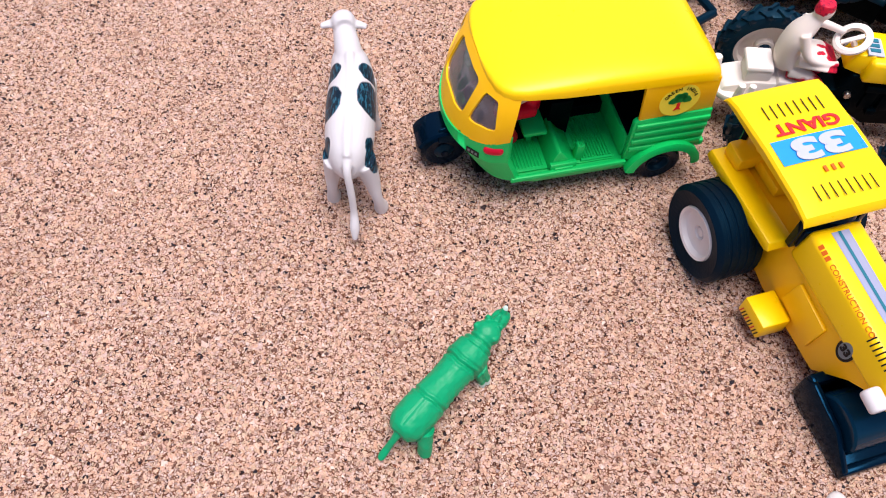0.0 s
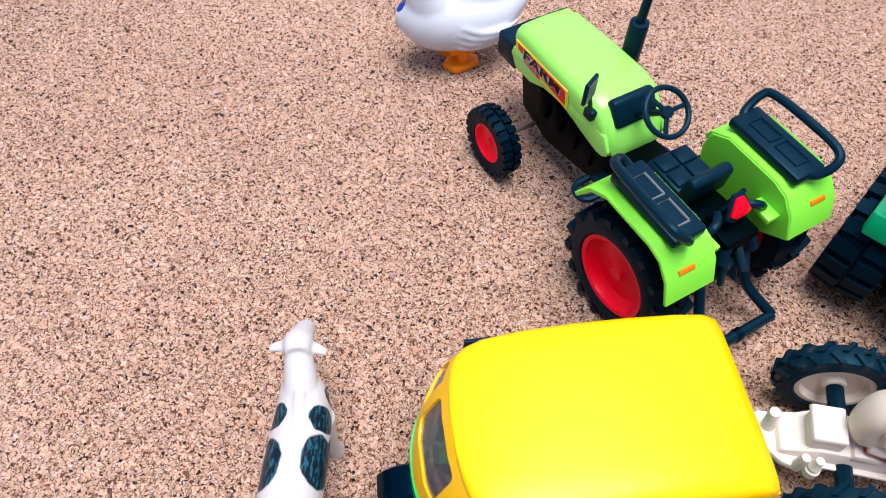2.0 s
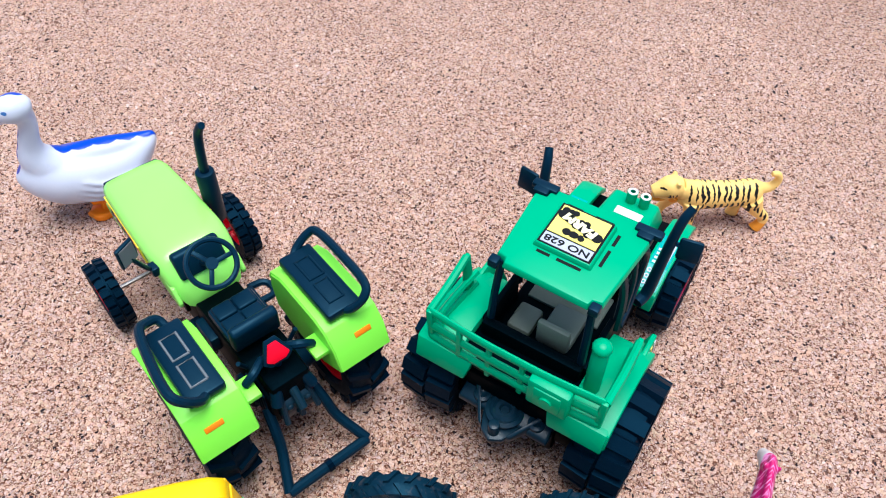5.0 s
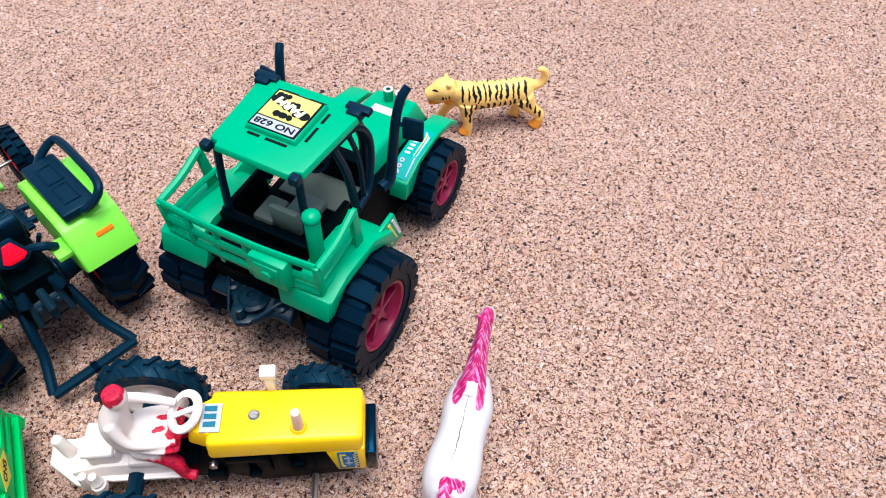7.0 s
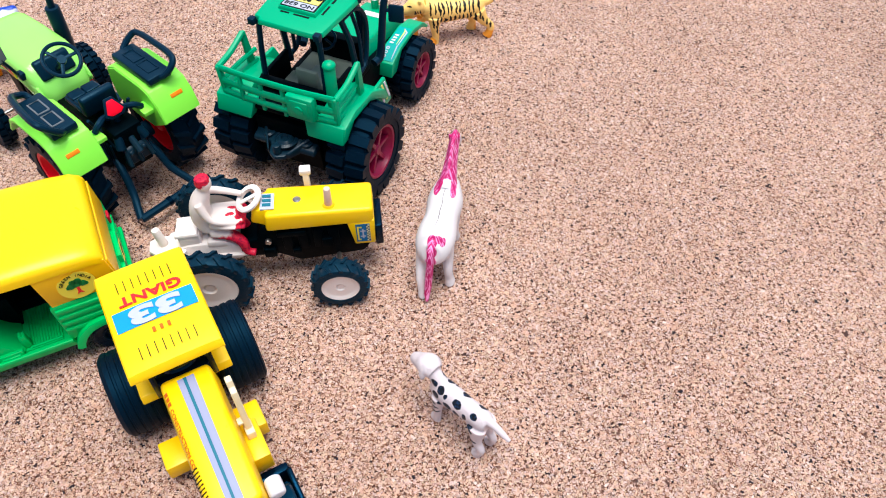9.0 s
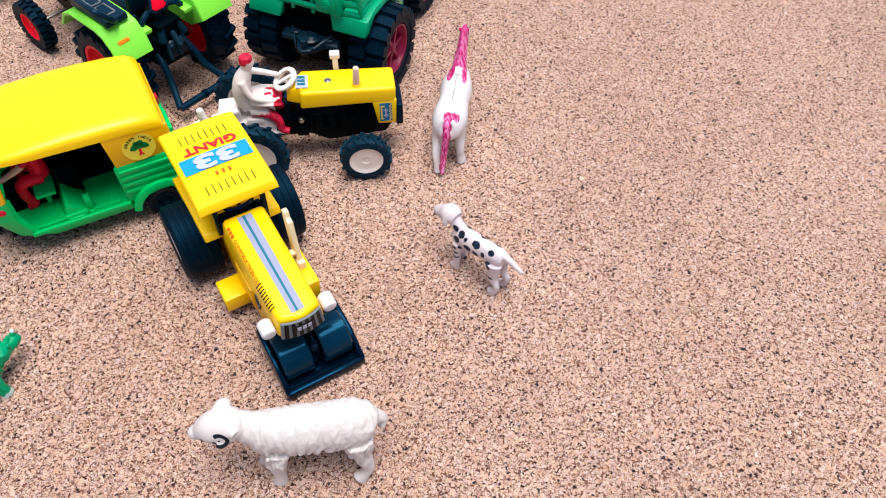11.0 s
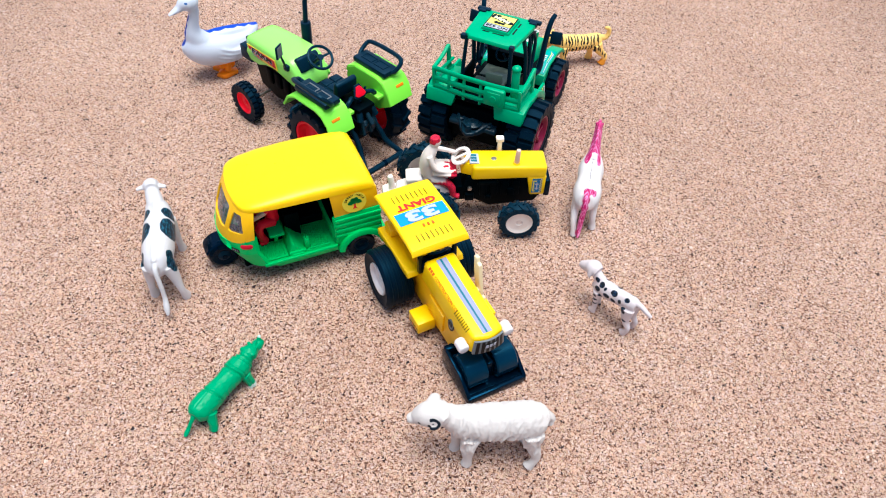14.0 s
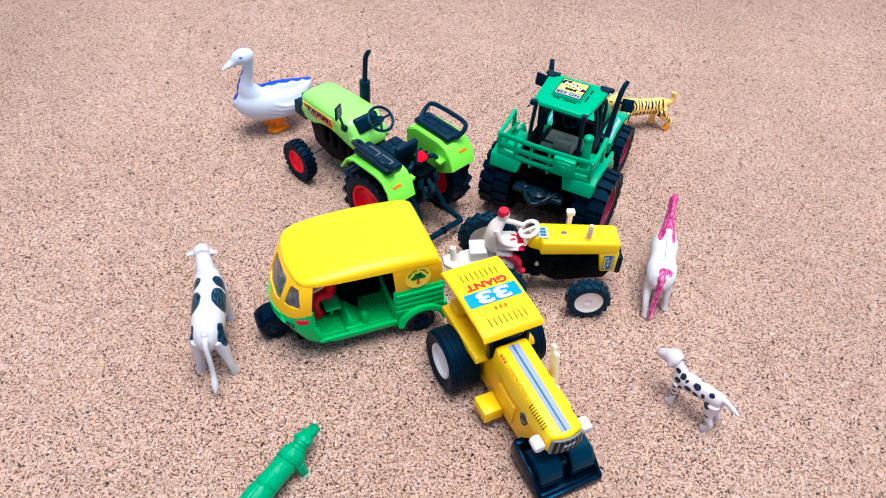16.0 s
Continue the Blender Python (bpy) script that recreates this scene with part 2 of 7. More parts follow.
def spline(points, steps):
    """Catmull-Rom through rows of numbers."""
    p = np.array(points, float)
    p = np.vstack([2 * p[0] - p[1], p, 2 * p[-1] - p[-2]])
    out = []
    for k in range(1, len(p) - 2):
        for t in np.linspace(0, 1, steps, endpoint=False):
            a, b, c, d = p[k - 1], p[k], p[k + 1], p[k + 2]
            out.append(0.5 * (2 * b + (c - a) * t + (2 * a - 5 * b + 4 * c - d) * t * t + (3 * b - a - 3 * c + d) * t**3))
    out.append(p[-2])
    return np.array(out)


def tube(points, seg=10, steps=4, radius=None, bm=None):
    """A closed tube through rows of x, y, z, radius (or width and height radii)."""
    rows = [list(p) + ([radius] if radius else []) for p in points]
    rows = [r + [r[3]] if len(r) == 4 else r for r in rows]
    rows = spline(rows, steps) if steps > 1 else np.array(rows, float)
    bm = bm or bmesh.new()
    rings, side = [], None
    for k, row in enumerate(rows):
        way = Vector(rows[min(k + 1, len(rows) - 1)][:3]) - Vector(rows[max(k - 1, 0)][:3])
        way.normalize()
        if side is None:
            side = way.cross(Vector((0, 0, 1))) if abs(way.z) < 0.9 else Vector((0, 1, 0))
        side = (side - way * side.dot(way)).normalized()
        up = side.cross(way)
        c = Vector(row[:3])
        rings.append([bm.verts.new(c + side * (row[3] * math.cos(a)) + up * (row[4] * math.sin(a))) for a in np.linspace(0, 2 * math.pi, seg, endpoint=False)])
    for a, b in zip(rings, rings[1:]):
        for k in range(seg):
            n = (k + 1) % seg
            bm.faces.new((a[k], a[n], b[n], b[k]))
    bm.faces.new(rings[0][::-1]), bm.faces.new(rings[-1])
    return bm


def rod(p, q, r, seg=12, r2=None, edge=0.0):
    bm = tube([(*p, r), (*q, r2 if r2 is not None else r)], seg, 1)
    bmesh.ops.recalc_face_normals(bm, faces=bm.faces)
    return bev(bm, edge, 2, 60) if edge else bm


def lathe(profile, seg=40, axis="y"):
    """A closed profile of (radius, along), turned round an axis."""
    bm = bmesh.new()
    rings = []
    for a in np.linspace(0, 2 * math.pi, seg, endpoint=False):
        rings.append([bm.verts.new((r * math.cos(a), h, r * math.sin(a))) for r, h in profile])
    for k in range(seg):
        a, b = rings[k], rings[(k + 1) % seg]
        for j in range(len(profile)):
            n = (j + 1) % len(profile)
            if profile[j][0] < 1e-6 and profile[n][0] < 1e-6:
                continue
            vs = [a[j], a[n], b[n], b[j]]
            bm.faces.new(vs)
    bmesh.ops.remove_doubles(bm, verts=bm.verts, dist=1e-5)
    if axis == "z":
        bm.transform(Matrix.Rotation(radians(90), 4, "X"))
    if axis == "x":
        bm.transform(Matrix.Rotation(radians(-90), 4, "Z"))
    return bm


def ball(x, y, z, rx, ry=None, rz=None, sub=2):
    bm = bmesh.new()
    bmesh.ops.create_icosphere(bm, subdivisions=sub, radius=1)
    bm.transform(Matrix.Translation((x, y, z)) @ Matrix.Diagonal((rx, ry or rx, rz or rx, 1)))
    return bm


def text(words, size, material, parent, m, name="lettering", label="", bold=0.0):
    """Flat raised letters, size cm high, lying in the plane of m (cm)."""
    cu = bpy.data.curves.new("letters", "FONT")
    cu.body, cu.size, cu.align_x, cu.align_y, cu.extrude = words, size * 1.4, "CENTER", "CENTER", 0.008
    cu.offset = bold
    ob = new("letters", cu)
    me = bpy.data.meshes.new_from_object(ob)
    bpy.data.objects.remove(ob)
    me.transform(Matrix.Diagonal((CM, CM, CM, 1)) @ m)
    me.materials.append(material)
    out = new(name, me)
    out.parent = parent
    return tagged(out, label) if label else out


def at(x, y, z, rx=0, ry=0, rz=0):
    return Matrix.LocRotScale((x, y, z), Euler([radians(a) for a in (rx, ry, rz)]), None)


def frame_at(origin, right, up):
    """A plane's pose from its middle, its reading direction and the way up of its letters."""
    r = Vector(right).normalized()
    n = r.cross(Vector(up)).normalized()
    u = n.cross(r)
    return Matrix.Translation(origin) @ Matrix((r, u, n)).transposed().to_4x4()


def wheel(parent, x, y, radius, width, rim_r, rim_mat, out, tyre_mat=TYRE, lugs="chevron", count=18, spokes=0, label="black lugged rubber tyre", dip=0.36):
    """A wheel on the ground, its axle along y; out is the side (+1 or -1) of its dish."""
    w, R, rr = width / 2, radius, rim_r
    lug_h = 0.0 if lugs == "ring" else (0.065 if lugs == "chevron" else 0.085) * R
    body = R - lug_h
    if lugs == "ring":
        prof = [(rr, -w * 0.8), (R * 0.9, -w), (R * 0.98, -w * 0.85)]
        for k in range(5):
            c = -w * 0.7 + k * w * 0.35
            prof += [(R, c - w * 0.1), (R, c + w * 0.1), (R * 0.98, c + w * 0.13), (R * 0.98, c + w * 0.22)]
        prof += [(R * 0.98, w * 0.9), (R * 0.9, w), (rr, w * 0.8)]
    else:
        prof = [(rr, -w * 0.75), (rr * 1.04, -w * 0.95), (body * 0.86, -w), (body * 0.97, -w * 0.86), (body, -w * 0.5), (body, w * 0.5), (body * 0.97, w * 0.86), (body * 0.86, w), (rr * 1.04, w * 0.95), (rr, w * 0.75)]
    bm = lathe(prof, 48)
    lug_mesh, turns = {}, []
    if lugs != "ring":
        for k in range(count):
            for side in (-1, 1):
                a = 2 * math.pi * (k + (0.5 if side > 0 else 0)) / count
                if lugs == "chevron":
                    bar = hexa([(-0.1 * R, 0.02 * side, body * 0.95), (0.02 * R, 0.02 * side, body * 0.95), (0.19 * R, w * side, body * 0.9), (0.05 * R, w * side, body * 0.9)],
                               [(-0.08 * R, 0.04 * side, R), (0.0, 0.04 * side, R), (0.16 * R, w * 1.02 * side, R * 0.965), (0.07 * R, w * 1.02 * side, R * 0.965)], 0)
                else:
                    s = math.pi * R / count * 0.82
                    bar = hexa([(-s, 0.04 * side, body * 0.95), (s, 0.04 * side, body * 0.95), (s, w * 1.03 * side, body * 0.8), (-s, w * 1.03 * side, body * 0.8)],
                               [(-s * 0.55, 0.06 * side, R), (s * 0.85, 0.06 * side, R * 0.985), (s * 0.85, w * 1.06 * side, R * 0.95), (-s * 0.55, w * 1.06 * side, R * 0.965)], 0)
                if side not in lug_mesh:
                    lug_mesh[side] = bar
                else:
                    bar.free()
                turns.append((side, a))
    bm.transform(Matrix.Translation((x, y, R)))
    ob = part("wheel", bm, tyre_mat, parent, label, 30)
    first = {}
    for side, a in turns:
        turned = Matrix.Translation((x * CM, y * CM, R * CM)) @ Matrix.Rotation(a, 4, "Y")
        if side not in first:
            first[side] = part("tread_lug", lug_mesh[side], tyre_mat, ob, "", 30)
            first[side].matrix_basis = turned
        else:
            lug = new("tread_lug", first[side].data)
            lug.parent = ob
            lug.matrix_basis = turned
    o = out * w
    if spokes:
        ring = [(rr * 0.76, o * 0.1), (rr * 0.78, o * 0.5), (rr * 0.86, o * 0.62), (rr * 0.92, o * 0.88), (rr * 1.0, o * 0.92), (rr * 1.03, o * 0.8), (rr * 1.0, -o * 0.7), (rr * 0.76, -o * 0.7), (rr * 0.76, o * 0.1)]
        rim = lathe(ring, 36)
        add(rim, lathe([(0, o * 0.74), (rr * 0.16, o * 0.74), (rr * 0.24, o * 0.62), (rr * 0.27, o * 0.12), (0, o * 0.12)], 24))
        for k in range(spokes):
            a = 2 * math.pi * k / spokes
            add(rim, block(0.2 * rr, 0.84 * rr, min(o * 0.3, o * 0.68), max(o * 0.3, o * 0.68), -0.075 * rr, 0.075 * rr, 0.02, 1), Matrix.Rotation(a, 4, "Y"))
        # Black disc added behind the open spokes for the darkness of their gaps.
        plate = lathe([(0, o * 0.14), (rr * 0.8, o * 0.14), (rr * 0.8, -o * 0.6), (0, -o * 0.6)], 30)
        plate.transform(Matrix.Translation((x, y, R)))
        part("spoke_gap_shade", plate, MATTE_BLACK, ob, "", 40)
    else:
        rim = lathe([(0, o * 0.62), (rr * 0.16, o * 0.62), (rr * 0.2, o * 0.5), (rr * 0.28, o * (dip + 0.06)), (rr * 0.72, o * dip), (rr * 0.84, o * max(0.55, dip + 0.05)), (rr * 0.9, o * 0.86), (rr * 1.0, o * 0.9), (rr * 1.03, o * 0.8), (rr * 1.0, -o * 0.72), (rr * 0.88, -o * 0.72), (rr * 0.82, -o * 0.05), (rr * 0.34, 0.0), (rr * 0.3, -o * 0.6), (rr * 0.16, -o * 0.66), (0, -o * 0.66)], 36)
    rim.transform(Matrix.Translation((x, y, R)))
    part("rim", rim, rim_mat, ob, "", 40)
    return ob

# ---- ground ----
def ground():
    bm = bmesh.new()
    bmesh.ops.create_grid(bm, x_segments=2, y_segments=2, size=200)
    me = bpy.data.meshes.new("ground")
    bm.to_mesh(me)
    bm.free()
    me.materials.append(SAND)
    tagged(new("ground", me), "coarse pinkish-tan sand of loose pale and dark grains", "ground", "", "structure")


ground()


# ---- auto rickshaw ----
def shell_front(outline_lo, outline_hi, z_lo, z_hi, thick):
    """A curved wall through two outlines, with thickness towards the middle."""
    bm = bmesh.new()
    tops = z_hi if isinstance(z_hi, list) else [z_hi] * len(outline_hi)
    lo, hi = [(x, y, z_lo) for x, y in outline_lo], [(x, y, z) for (x, y), z in zip(outline_hi, tops)]
    outer = [[bm.verts.new(p) for p in row] for row in (lo, hi)]
    inner = [[bm.verts.new((p[0] - thick, p[1] * 0.93, p[2])) for p in row] for row in (lo, hi)]
    n = len(lo)
    for k in range(n - 1):
        bm.faces.new((outer[0][k], outer[0][k + 1], outer[1][k + 1], outer[1][k]))
        bm.faces.new((inner[0][k + 1], inner[0][k], inner[1][k], inner[1][k + 1]))
        bm.faces.new((outer[1][k], outer[1][k + 1], inner[1][k + 1], inner[1][k]))
        bm.faces.new((outer[0][k + 1], outer[0][k], inner[0][k], inner[0][k + 1]))
    for k in (0, n - 1):
        bm.faces.new((outer[0][k], outer[1][k], inner[1][k], inner[0][k]))
    return bm


def curved_screen(low, high, thick, windows, plain):
    """A curved shell between two rails. windows: spans (u0, u1) of the shell with a round-cornered opening (v0, v1), side margins and a taper; plain: closed spans.
    Returns the shell and one pane for each opening."""
    low, high = np.array(low, float), np.array(high, float)

    def on_rail(rail, u):
        p = np.vstack([2 * rail[0] - rail[1], rail, 2 * rail[-1] - rail[-2]])
        k = min(int(u), len(rail) - 2)
        t = u - k
        a, b, c, d = p[k : k + 4]
        return 0.5 * (2 * b + (c - a) * t + (2 * a - 5 * b + 4 * c - d) * t * t + (3 * b - a - 3 * c + d) * t**3)

    def place(u, v, depth=0.0):
        """A point of the shell; depth goes inwards."""
        a, b = on_rail(low, u), on_rail(high, u)
        e = 0.02 if u < len(low) - 1.03 else -0.02
        along = (on_rail(low, u + e) + on_rail(high, u + e) - a - b) / (2 * e)
        n = np.cross(along, b - a)
        n /= np.linalg.norm(n)
        bulge = 0.16 * 4 * v * (1 - v)
        return tuple(a + (b - a) * v + n * (depth - bulge))

    bm = bmesh.new()

    def sheet(rows):
        """Closed slab over rows of (u, v)."""
        layers = [[[bm.verts.new(place(u, v, d)) for u, v in row] for row in rows] for d in (0.0, thick)]
        m, n = len(rows), len(rows[0])
        front, back = layers
        for r in range(m - 1):
            for k in range(n - 1):
                bm.faces.new((front[r][k], front[r][k + 1], front[r + 1][k + 1], front[r + 1][k]))
                bm.faces.new((back[r][k + 1], back[r][k], back[r + 1][k], back[r + 1][k + 1]))
        for r in (0, m - 1):
            for k in range(n - 1):
                bm.faces.new((front[r][k + 1], front[r][k], back[r][k], back[r][k + 1]))
        return layers

    for u0, u1 in plain:
        us, vs = np.linspace(u0, u1, 7), np.linspace(0, 1, 9)
        layers = sheet([[(u, v) for u in us] for v in vs])
        for k in (0, -1):
            for r in range(8):
                bm.faces.new((layers[0][r][k], layers[0][r + 1][k], layers[1][r + 1][k], layers[1][r][k]))
    panes = []
    for u0, u1, v0, v1, margin, taper in windows:
        cu, cv, hu, hv = (u0 + u1) / 2, (v0 + v1) / 2, (u1 - u0) / 2, (v1 - v0) / 2
        angles = [2 * math.pi * (k + 0.5) / 64 for k in range(64)]
        rim, rect = [], []
        for a in angles:
            c, q = math.cos(a), math.sin(a)
            rise = math.copysign(abs(q) ** 0.26, q)
            rim.append((cu + (hu - margin) * (1 - taper * rise) * math.copysign(abs(c) ** 0.26, c), cv + hv * rise))
            f = 1 / max(abs(c), abs(q))
            rect.append((cu + hu * c * f, 0.5 + 0.5 * q * f))
        rim.append(rim[0]), rect.append(rect[0])
        sheet([[(a[0] + (b[0] - a[0]) * t, a[1] + (b[1] - a[1]) * t) for a, b in zip(rim, rect)] for t in (0, 0.12, 0.55, 1)])
        pane = bmesh.new()
        rows = [[pane.verts.new(place(cu + (u - cu) * t, cv + (v - cv) * t, thick * 0.6)) for u, v in rim[:-1]] for t in (1.0, 0.66, 0.33)]
        middle = pane.verts.new(place(cu, cv, thick * 0.6))
        for a, b in zip(rows, rows[1:]):
            for k in range(64):
                n = (k + 1) % 64
                pane.faces.new((a[k], a[n], b[n], b[k]))
        for k in range(64):
            pane.faces.new((rows[-1][k], rows[-1][(k + 1) % 64], middle))
        bmesh.ops.recalc_face_normals(pane, faces=pane.faces)
        bmesh.ops.solidify(pane, geom=pane.faces, thickness=0.04)
        panes.append(pane)
    return bm, panes


def rickshaw():
    ob = thing("auto_rickshaw", -7.41, -3.98, -157.84, "yellow-roofed green plastic toy auto rickshaw with open sides, on sand", "toy rickshaw")
    # lower tub: floor pan with a curved nose
    def rounded(outline, steps=5):
        return [tuple(r) for r in spline(outline, steps)]

    nose = [(2.4, 2.95), (3.2, 2.72), (3.9, 1.88), (4.26, 1.0), (4.36, 0), (4.26, -1.0), (3.9, -1.88), (3.2, -2.72), (2.4, -2.95)]
    nose_lo = [(1.0, 2.75), (1.7, 2.35), (2.2, 1.6), (2.45, 0.8), (2.5, 0), (2.45, -0.8), (2.2, -1.6), (1.7, -2.35), (1.0, -2.75)]
    nose_mid = [(1.8, 2.92), (2.6, 2.5), (3.1, 1.72), (3.36, 0.9), (3.44, 0), (3.36, -0.9), (3.1, -1.72), (2.6, -2.5), (1.8, -2.92)]
    floor = hexa([(x, y, 1.0) for x, y in rounded(nose_lo) + [(-2.9, -2.75), (-3.0, -2.0), (-5.8, -2.0), (-5.8, 2.0), (-3.0, 2.0), (-2.9, 2.75)]],
                 [(x, y, 1.55) for x, y in rounded(nose_mid) + [(-2.8, -2.92), (-2.9, -2.1), (-5.9, -2.1), (-5.9, 2.1), (-2.9, 2.1), (-2.8, 2.92)]], 0.07)
    for y in (2.87, -2.87):
        add(floor, block(-2.8, 2.1, y - 0.1, y + 0.1, 1.45, 1.72, 0.06))
    part("floor_pan", floor, GREEN, ob)
    cowl = shell_front(rounded([(1.85, 2.93), (2.66, 2.52), (3.16, 1.75), (3.42, 0.91), (3.5, 0), (3.42, -0.91), (3.16, -1.75), (2.66, -2.52), (1.85, -2.93)]), rounded(nose), 1.5, 2.9, 0.18)
    brim = rounded([(2.42, 2.93, 4.18), (3.15, 2.72, 3.95), (3.88, 1.8, 3.55), (4.24, 0.95, 3.36), (4.34, 0, 3.3), (4.24, -0.95, 3.36), (3.88, -1.8, 3.55), (3.15, -2.72, 3.95), (2.42, -2.93, 4.18)])
    add(cowl, shell_front(rounded(nose), [p[:2] for p in brim], 2.9, [p[2] for p in brim], 0.18))
    part("front_cowl", cowl, GREEN, ob)
    for s in (1, -1):
        side = prism([(-5.95, 1.9), (-2.72, 1.6), (-2.62, 3.95), (-2.75, 4.08), (-5.85, 4.12)], s * 2.72 - 0.12, s * 2.72 + 0.12, 0.05)
        for z in (2.35, 2.8, 3.25, 3.7):
            add(side, block(-5.85, -2.75, s * 2.84 - 0.1, s * 2.84 + 0.1, z - 0.13, z + 0.13, 0.07))
        part("side_panel", side, GREEN, ob, "ribbed green side panel")
        arch = bmesh.new()
        prof = [(1.62, -0.22), (1.66, 0.2), (1.52, 0.26), (1.3, 0.26), (1.3, 0.1), (1.5, -0.22)]
        ring = []
        for a in np.linspace(radians(8), radians(172), 18):
            ring.append([arch.verts.new((-4.45 + r * math.cos(a), s * (2.95 + h), 0.95 + r * math.sin(a))) for r, h in prof])
        for a, b in zip(ring, ring[1:]):
            for k in range(len(prof)):
                n = (k + 1) % len(prof)
                arch.faces.new((a[k], a[n], b[n], b[k]))
        arch.faces.new(ring[0]), arch.faces.new(ring[-1][::-1])
        part("wheel_arch", arch, GREEN, ob)
        wheel(ob, -4.45, s * 2.45, 0.95, 0.8, 0.5, BLACK, s, GLOSS_BLACK, "ring", label="small glossy black wheel")
        lamp = tube([(3.3, s * 2.58, 3.52, 0.05, 0.05), (3.22, s * 2.64, 3.54, 0.14, 0.19), (2.95, s * 2.74, 3.56, 0.17, 0.23), (2.68, s * 2.83, 3.58, 0.15, 0.2), (2.6, s * 2.83, 3.58, 0.05, 0.05)], 12, 3)
        part("side_lamp", lamp, CRIMSON, ob, "red oval side lamp")
    emblem = block(-0.3, 0.3, -0.14, 0.14, 0.0, 0.03, 0.0)
    emblem.transform(frame_at((3.62, 2.26, 3.05), (-0.6, 0.72, 0.05), (-0.1, 0, 1)))
    emblem_ob = part("emblem", emblem, INK, ob, "small dark emblem with pale outline")
    for k in range(3):
        bar = block(-0.22 + k * 0.17, -0.13 + k * 0.17, -0.05, 0.06, 0.03, 0.045, 0.0)
        bar.transform(frame_at((3.62, 2.26, 3.05), (-0.6, 0.72, 0.05), (-0.1, 0, 1)))
        part("letter_bar", bar, GREY_STICKER, emblem_ob)
    rear = prism([(-5.95, 1.8), (-5.75, 1.8), (-5.6, 4.1), (-5.85, 4.1)], -2.7, 2.7, 0.06)
    for z in (2.6, 3.2):
        add(rear, block(-6.05, -5.85, -2.5, 2.5, z - 0.14, z + 0.14, 0.06))
    add(rear, block(-6.2, -5.85, -2.8, 2.8, 1.75, 2.1, 0.1))
    part("rear_panel", rear, GREEN, ob)
    for s in (1, -1):
        part("tail_lamp", block(-6.0, -5.85, s * 2.1 - 0.25, s * 2.1 + 0.25, 3.35, 3.85, 0.06), CRIMSON, ob, "red tail lamp")
    part("sticker_plate", block(-6.07, -5.85, -0.85, 0.85, 2.75, 3.85, 0.04), GREEN, ob)
    plate = hexa([(-6.072, 0.8, 3.3), (-6.072, 0, 2.82), (-6.072, -0.8, 3.3), (-6.072, 0, 3.78)], [(-6.085, 0.8, 3.3), (-6.085, 0, 2.82), (-6.085, -0.8, 3.3), (-6.085, 0, 3.78)], 0)
    sticker = part("sticker", plate, YELLOW_STICKER, ob, "yellow diamond sticker on the rear")
    text("CNG", 0.27, INK, sticker, frame_at((-6.09, 0, 3.3), (0, -1, 0), (0, 0, 1)), bold=0.008)
    # yellow upper body
    roof = bmesh.new()
    rows = []
    for x, w, ze, zt in ((-5.6, 2.55, 4.9, 5.5), (-5.66, 2.7, 5.3, 5.95), (-5.52, 2.8, 5.7, 6.3), (-5.1, 2.86, 5.85, 6.55), (-4.2, 2.9, 5.95, 6.66), (-2.6, 2.92, 6.0, 6.78), (-1, 2.91, 6.06, 6.8), (0.6, 2.87, 6.1, 6.72), (1.9, 2.74, 6.1, 6.58), (2.4, 2.58, 6.08, 6.5), (2.7, 2.38, 6.06, 6.44), (2.92, 2.06, 6.05, 6.4), (3.08, 1.5, 6.05, 6.36), (3.16, 0.9, 6.05, 6.33)):
        ring = []
        for k in range(17):
            a = math.pi * k / 16
            cx, cz = math.cos(a), math.sin(a)
            e = 0.36
            ring.append((x, w * math.copysign(abs(cx) ** e, cx), ze + (zt - ze) * abs(cz) ** (e * 1.4)))
        for k in range(16, -1, -1):
            p = ring[k]
            ring.append((x, p[1] * 0.94, ze + (p[2] - ze) * 0.8))
        rows.append([roof.verts.new(p) for p in ring])
    for a, b in zip(rows, rows[1:]):
        for k in range(34):
            n = (k + 1) % 34
            roof.faces.new((a[k], a[n], b[n], b[k]))
    roof.faces.new(rows[0]), roof.faces.new(rows[-1][::-1])
    part("roof", roof, ROOF_YELLOW, ob, "bright yellow domed plastic roof", 50)
    # Black sheet added under the roof; it swallows bounced light to darken the inside.
    dark_sheet = hexa([(-5.3, -2.5, 5.65), (-5.3, 2.5, 5.65), (2.4, 2.5, 6.0), (2.4, -2.5, 6.0)], [(-5.3, -2.4, 5.8), (-5.3, 2.4, 5.8), (2.4, 2.4, 6.15), (2.4, -2.4, 6.15)], 0.04)
    part("roof_shade_sheet", dark_sheet, MATTE_BLACK, ob, "black sheet added under the roof to darken the interior")
    for s in (1, -1):
        q = hexa([(-5.85, s * 2.74, 4.1), (-2.78, s * 2.82, 4.05), (-2.78, s * 2.7, 4.05), (-5.85, s * 2.6, 4.1)], [(-5.6, s * 2.8, 5.9), (-2.55, s * 2.9, 6.12), (-2.55, s * 2.72, 6.12), (-5.6, s * 2.6, 5.9)], 0.03)
        quarter = part("quarter_panel", q, SHADED_YELLOW, ob, "yellow rear quarter panel in a shaded tone")
        disc = lathe([(0, 0), (0.8, 0), (0.8, 0.03), (0, 0.03)], 36)
        base = frame_at((-4.15, s * 2.845, 5.0), (-s, 0, 0), (0, -0.05 * s * s, 1))
        disc.transform(base @ Matrix.Rotation(radians(90), 4, "X"))
        part("badge", disc, YELLOW_STICKER, quarter, "round yellow badge with a green tree")
        crown = bmesh.new()
